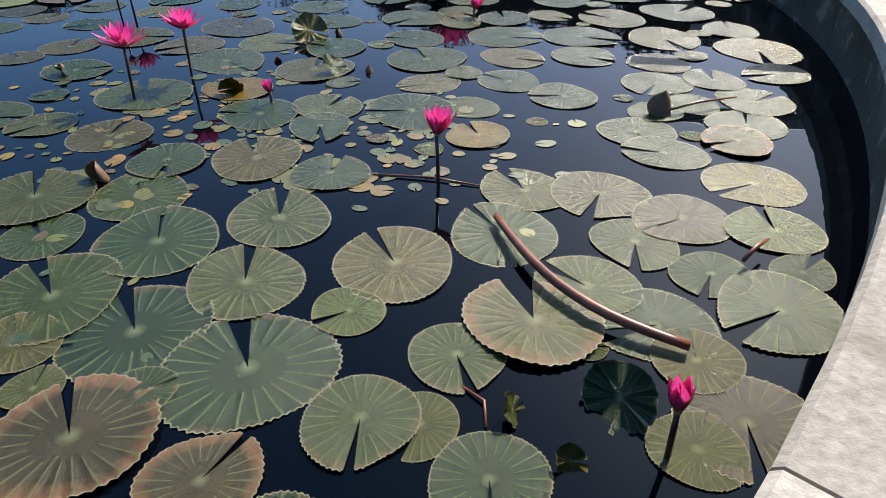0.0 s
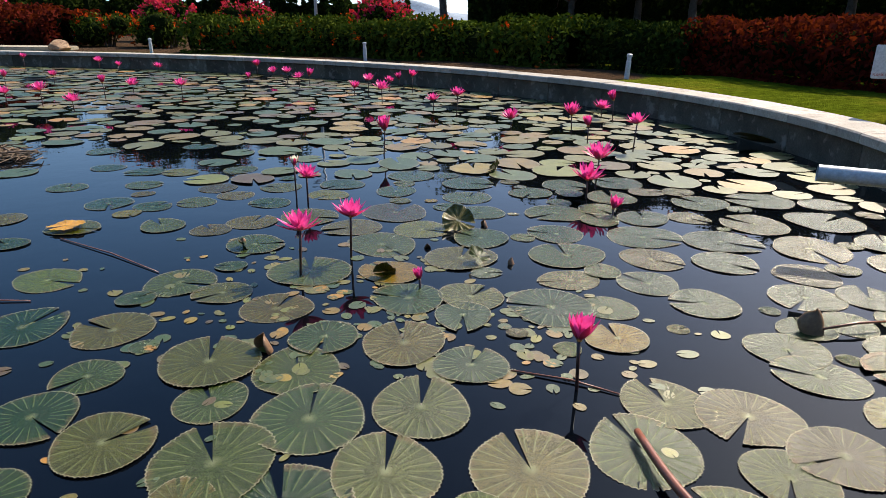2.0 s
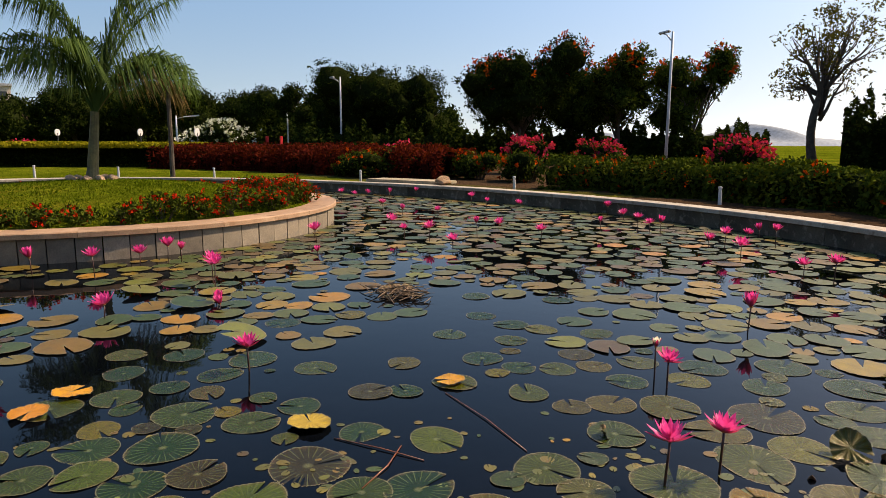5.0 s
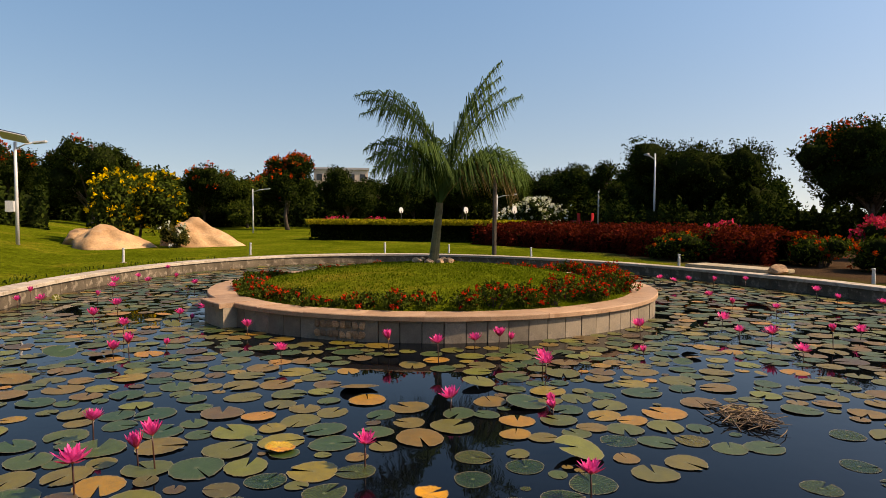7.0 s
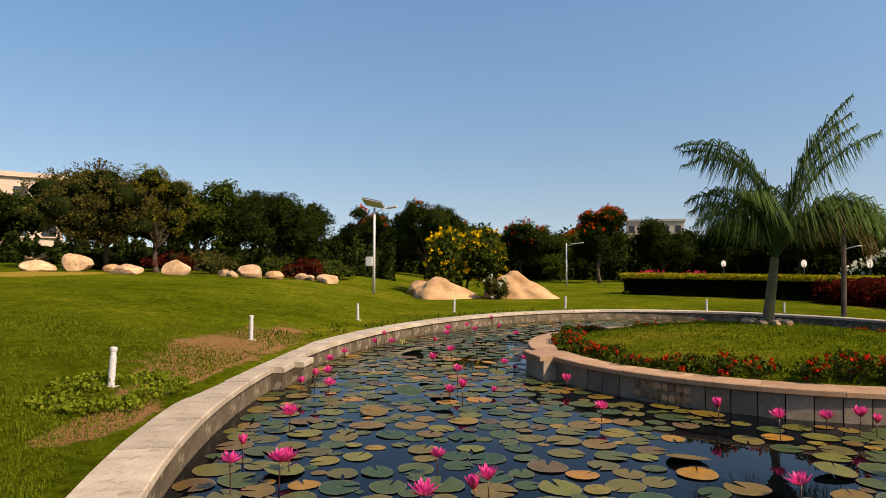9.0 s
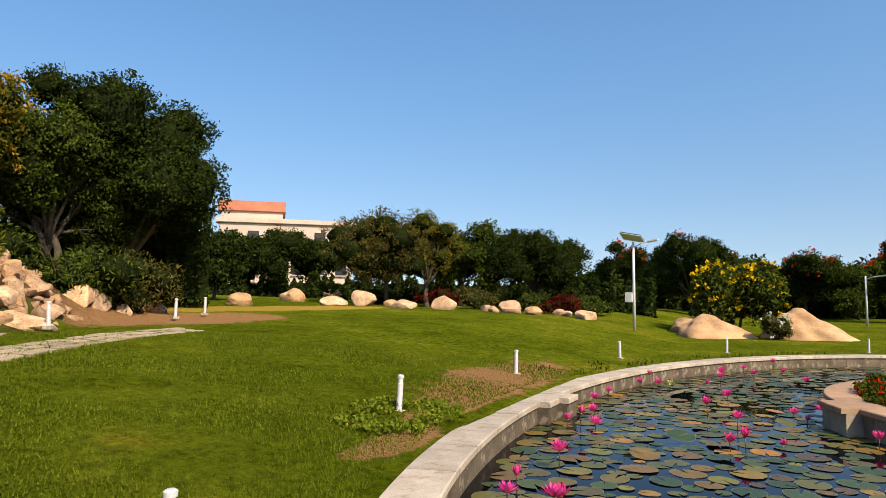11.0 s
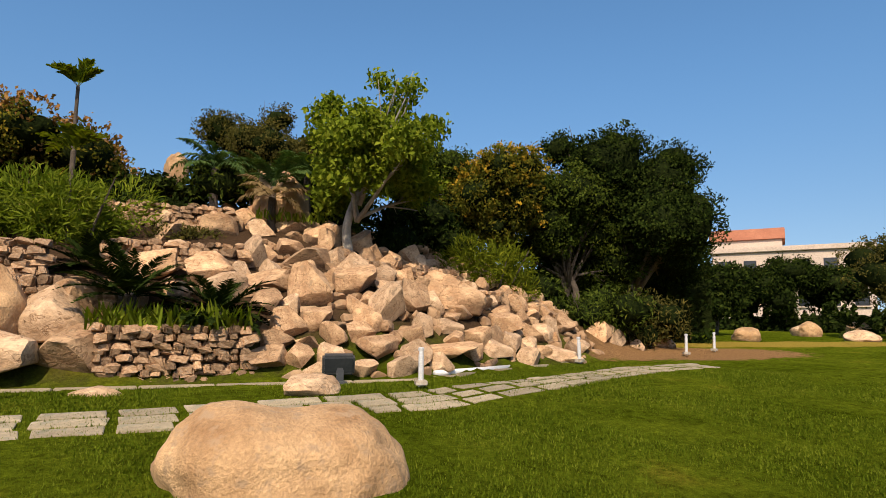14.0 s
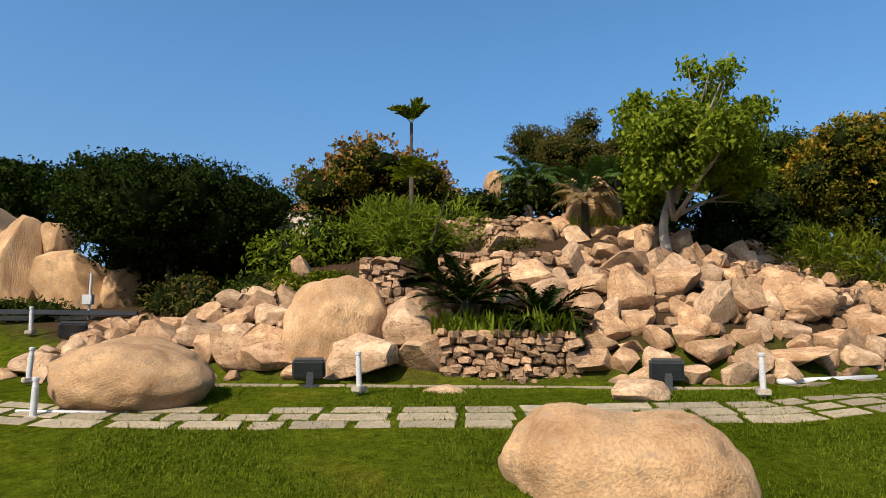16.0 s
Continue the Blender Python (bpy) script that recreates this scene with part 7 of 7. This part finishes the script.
# water lilies
build_pads()
build_lilies()
fallen_stalk()
twig_heap()
M_RUSTY = pad_material("browning_pad", False)
for node in M_RUSTY.node_tree.nodes:
    if node.type == "MIX" and tuple(round(v, 3) for v in node.inputs[7].default_value[:3]) == (0.085, 0.045, 0.018):
        node.inputs[7].default_value = (0.12, 0.055, 0.02, 1)
    if node.type == "VALTORGB" and len(node.color_ramp.elements) == 2 and abs(node.color_ramp.elements[0].position - 0.66) < 1e-4:
        node.color_ramp.elements[0].position, node.color_ramp.elements[1].position = 0.58, 0.72
for k, (x, y, q, a) in enumerate(((0.2, 1.1, 0.15, 100), (-0.66, 0.77, 0.15, 117), (1.0, 2.05, 0.12, 200), (-0.4, 0.68, 0.1, 60))):
    ob = new("browning_pad", pad_mesh(170 + k, M_RUSTY, 44, 5, 9.0, 1.0))
    ob.matrix_basis = pose(x, y, 0.009, 1, 1, a) @ Matrix.Scale(q, 4)
    tagged(ob, "old lily pad browning from its ragged rim", "lily pad", "browning lily pads")
M_YELLOW = pad_material("yellowing_pad", False)
for node in M_YELLOW.node_tree.nodes:
    if node.type == "VALTORGB" and len(node.color_ramp.elements) == 7:
        for e, c in zip(node.color_ramp.elements, ((0.42, 0.19, 0.01), (0.5, 0.26, 0.015), (0.42, 0.16, 0.01), (0.5, 0.24, 0.02), (0.33, 0.22, 0.02), (0.26, 0.2, 0.02), (0.5, 0.28, 0.02))):
            e.color = (*c, 1)
YELLOW_SHAPES = [pad_mesh(140 + i, M_YELLOW, 30, 5, 9.0, 2.2) for i in range(3)]
for k, (x, y) in enumerate(((-1.93, 1.27), (-2.13, 0.91), (-2.80, 1.82), (-2.65, 2.75), (-4.00, 0.93), (-5.30, 0.46), (-4.14, 1.19), (-5.27, 0.47))):
    ob = new("yellow_pad", YELLOW_SHAPES[k % 3])
    ob.matrix_basis = pose(x, y, 0.022, 2, 3, k * 77) @ Matrix.Scale((0.13, 0.14, 0.11, 0.09, 0.1, 0.1, 0.1, 0.1)[k], 4)
    tagged(ob, "old lily pad turned orange-yellow, ragged at the rim", "lily pad", "yellowing lily pads")
CURL = [pad_mesh(160 + i, M_PAD, 26, 5, 6.0, 7.0) for i in range(3)]
for k, (x, y) in enumerate(((-0.66, 3.24), (-0.47, 2.74), (-1.61, 2.68), (-0.84, 2.48), (-0.65, 4.60), (0.33, 0.85), (0.22, 0.72), (0.13, 0.83), (-15.31, -2.27), (-16.15, 0.04), (-13.75, -0.92), (-3.91, 7.66), (-8.10, 7.16))):
    ob = new("curled_pad", CURL[k % 3])
    q = (0.09, 0.06, 0.04, 0.05, 0.07, 0.07, 0.03, 0.035)[k % 8]
    ob.matrix_basis = pose(x, y, q * 0.45, 38 + k * 7 % 30, 12, k * 61) @ Matrix.Scale(q, 4)
    tagged(ob, "glossy lily pad curling up out of the water", "lily pad", "curling lily pads")
for k, (a, b) in enumerate(((((-2.56, 2.60)), ((-1.81, 2.30))), (((-2.59, 1.80)), ((-2.11, 1.92))), (((-0.22, 1.79)), ((0.11, 1.72))), (((-2.14, 1.57)), ((-2.29, 1.96))), (((0.04, 0.90)), ((0.08, 0.80))))):
    A, B = np.array([*a, 0.004]), np.array([*b, 0.004])
    V, F = tube(np.array([A, (A + B) / 2 + [0.02, 0.01, 0.004], B]), [0.003, 0.0035, 0.0025], 6)
    tagged(new("floating_stem", mesh_of("floating_stem", V, F, M_STALK, True)), "thin brown lily stem floating on the water", "plant stalk", "floating stems")
curled_leaf(0.82, 2.25, 0.13, 20, "dead brown leaf curling up out of the water", 1)
curled_leaf(-1.02, 1.78, 0.1, 150, "dead reddish leaf curling on the water", 2)
curled_leaf(-0.3, 2.75, 0.06, 80, "dark curled leaf on the water", 3)
curled_leaf(-0.5, 3.3, 0.07, 120, "dark curled leaf on the water", 4)
curled_leaf(-0.75, 2.9, 0.05, 200, "dark curled leaf on the water", 5)
curled_leaf(-1.65, 2.75, 0.05, 30, "dark curled leaf on the water", 6)

# fixtures
build_bollards()
post_lamp(-29.1, -5.3, 3.85, "white solar street lamp on the lawn", 0.7, 78, True)
post_lamp(-33, 28.1, 5.4, "grey street lamp behind the hedge", -1.0, 0)
post_lamp(-43.7, 31.8, 4.2, "white lamp post behind the red hedge", 0.3, 0)
post_lamp(-40.3, 20.8, 2.9, "short lamp post beside the white bush", 1.0, 60)
post_lamp(-11.4, 27.8, 5.9, "tall grey street lamp behind the hedge", -0.5, 0)
post_lamp(-52.0, 6.0, 3.4, "far lamp post before the trees", 1.0, 60)
for x, y, s in ((-37.1, 20.4, 0.5), (-41.2, 18.9, 0.46), (-45.8, 15.8, 0.42)):
    t = thing("round_sign", x, y, 0.4, "round white plate on a short post", "sign", "round white plates", turn=-65)
    V, F = tube(np.array([[0, 0, 0], [0, 0, 1.6]]), [0.03, 0.03], 8)
    part("post", mesh_of("post", V, F, M_DARKMETAL), t)
    V, F = tube(np.array([[0, -0.05, 1.65], [0, 0.0, 1.65]]), [s / 2, s / 2], 24)
    part("plate", mesh_of("plate", V, F, M_WHITE), t)
sign_board()
water_pipe()
floodlight(2.4, -9.65, 190, "black floodlight standing on the grass before the rockery")
floodlight(-2.4, -9.75, 170, "grey floodlight standing before the rocks")
floodlight(7.0, -11.4, 210, "black floodlight on the grass by the path")
V, F = tube(np.array([[-4.0, -10.15, 1.16], [-5.0, -10.6, 1.17], [-6.2, -11.25, 1.18]]), [0.045, 0.045, 0.045], 12)
tagged(new("white_pipe", mesh_of("white_pipe", V, F, M_WHITE, True)), "white plastic pipe lying at the foot of the rocks", "pipe")
V, F = tube(np.array([[5.3, -7.95, 0.93], [4.7, -7.9, 0.93], [4.2, -7.9, 0.93]]), [0.02, 0.02, 0.02], 10)
tagged(new("white_pipe", mesh_of("white_pipe", V, F, M_WHITE, True)), "thin white pipe lying before the boulder", "pipe")
tagged(new("stone_slab", mesh_bm("stone_slab", box_bm(2.6, 0.9, 0.1, 0.02), M_FLAG)), "flat pale stone slab on the bank", "slab").matrix_basis = pose(-13.2, 13.6, 0.3, 0, 0, 8)
put_rock("rock", ROCKS[2], -11.7, 13.3, 0.42, 0.32, 0.25, 0.18, 20, "flat grey rock at the end of the slab")

t = thing("switch_post", 8.1, -13.5, float(ground(8.1, -13.5)), "thin grey post with a small grey switch box", "post")
V, F = tube(np.array([[0, 0, -0.05], [0, 0, 0.95]]), [0.025, 0.025], 8)
part("post", mesh_of("post", V, F, M_METAL), t)
part("switch_box", mesh_bm("switch_box", box_bm(0.2, 0.12, 0.2, 0.01), M_GREYPIPE), t, "grey box", pose(0, 0.05, 0.3))
t = thing("timber_edging", 8.4, -13.25, float(ground(8.4, -13.25)) + 0.03, "low dark timber edging before the shrubs", "edging", turn=25)
for k in range(2):
    part("beam", mesh_bm("beam", box_bm(2.6, 0.12, 0.1, 0.01), M_DARKMETAL), t, "", pose(0.1 * k, -0.25 * k, -0.02 + 0.12 * (1 - k)))
for k, (x, y) in enumerate(((-36.2, 24.4), (-35.4, 24.9))):
    t = thing("garden_chair", x, y, 0.9, "red plastic garden chair behind the hedge", "chair", "red chairs", turn=-55)
    part("seat", mesh_bm("seat", box_bm(0.5, 0.48, 0.06, 0.02), M_RED), t, "", pose(0, 0, 0.42))
    part("backrest", mesh_bm("backrest", box_bm(0.5, 0.05, 0.5, 0.02), M_RED), t, "", pose(0, 0.24, 0.47))
    for sx in (-0.21, 0.21):
        for sy in (-0.2, 0.2):
            part("leg", mesh_bm("leg", box_bm(0.05, 0.05, 1.0, 0.005), M_RED), t, "", pose(sx, sy, -0.56))

# buildings and hills far off
building(-60.0, -49.5, 130, 14, 10, 6.6, M_PLASTER, M_PLASTER, "cream building with a terracotta roof block behind the trees", 2, 6, 3.2)
building(-61.0, -55.5, 130, 7, 6, 8.7, M_PLASTER, M_TILE, "taller wing of the cream building under a terracotta parapet", 2, 3, 3.2, 1.2)
building(-150, 38, 75, 12, 12, 11.2, M_PLASTER, M_GREYWALL, "pale building far behind the trees", 3, 5, 0.5)
building(-52, 43.5, 50, 5, 8, 5.0, M_GREYWALL, M_GREYWALL, "low grey building behind the trees", 2, 5, 0.5)
building(20, 94, 0, 6, 6, 5.6, M_GREYWALL, M_GREYWALL, "grey block of flats far behind the hedge", 4, 5, 0.5)
building(30, 92, 0, 12, 8, 4.2, M_GREYWALL, M_GREYWALL, "low grey building far behind the hedge", 2, 6, 0.5)
building(15, -55, 180, 18, 8, 7.6, M_PLASTER, M_TILE, "cream building behind the hill", 2, 8, 4.0)
far_hills()
grass_tufts()
island_grass()
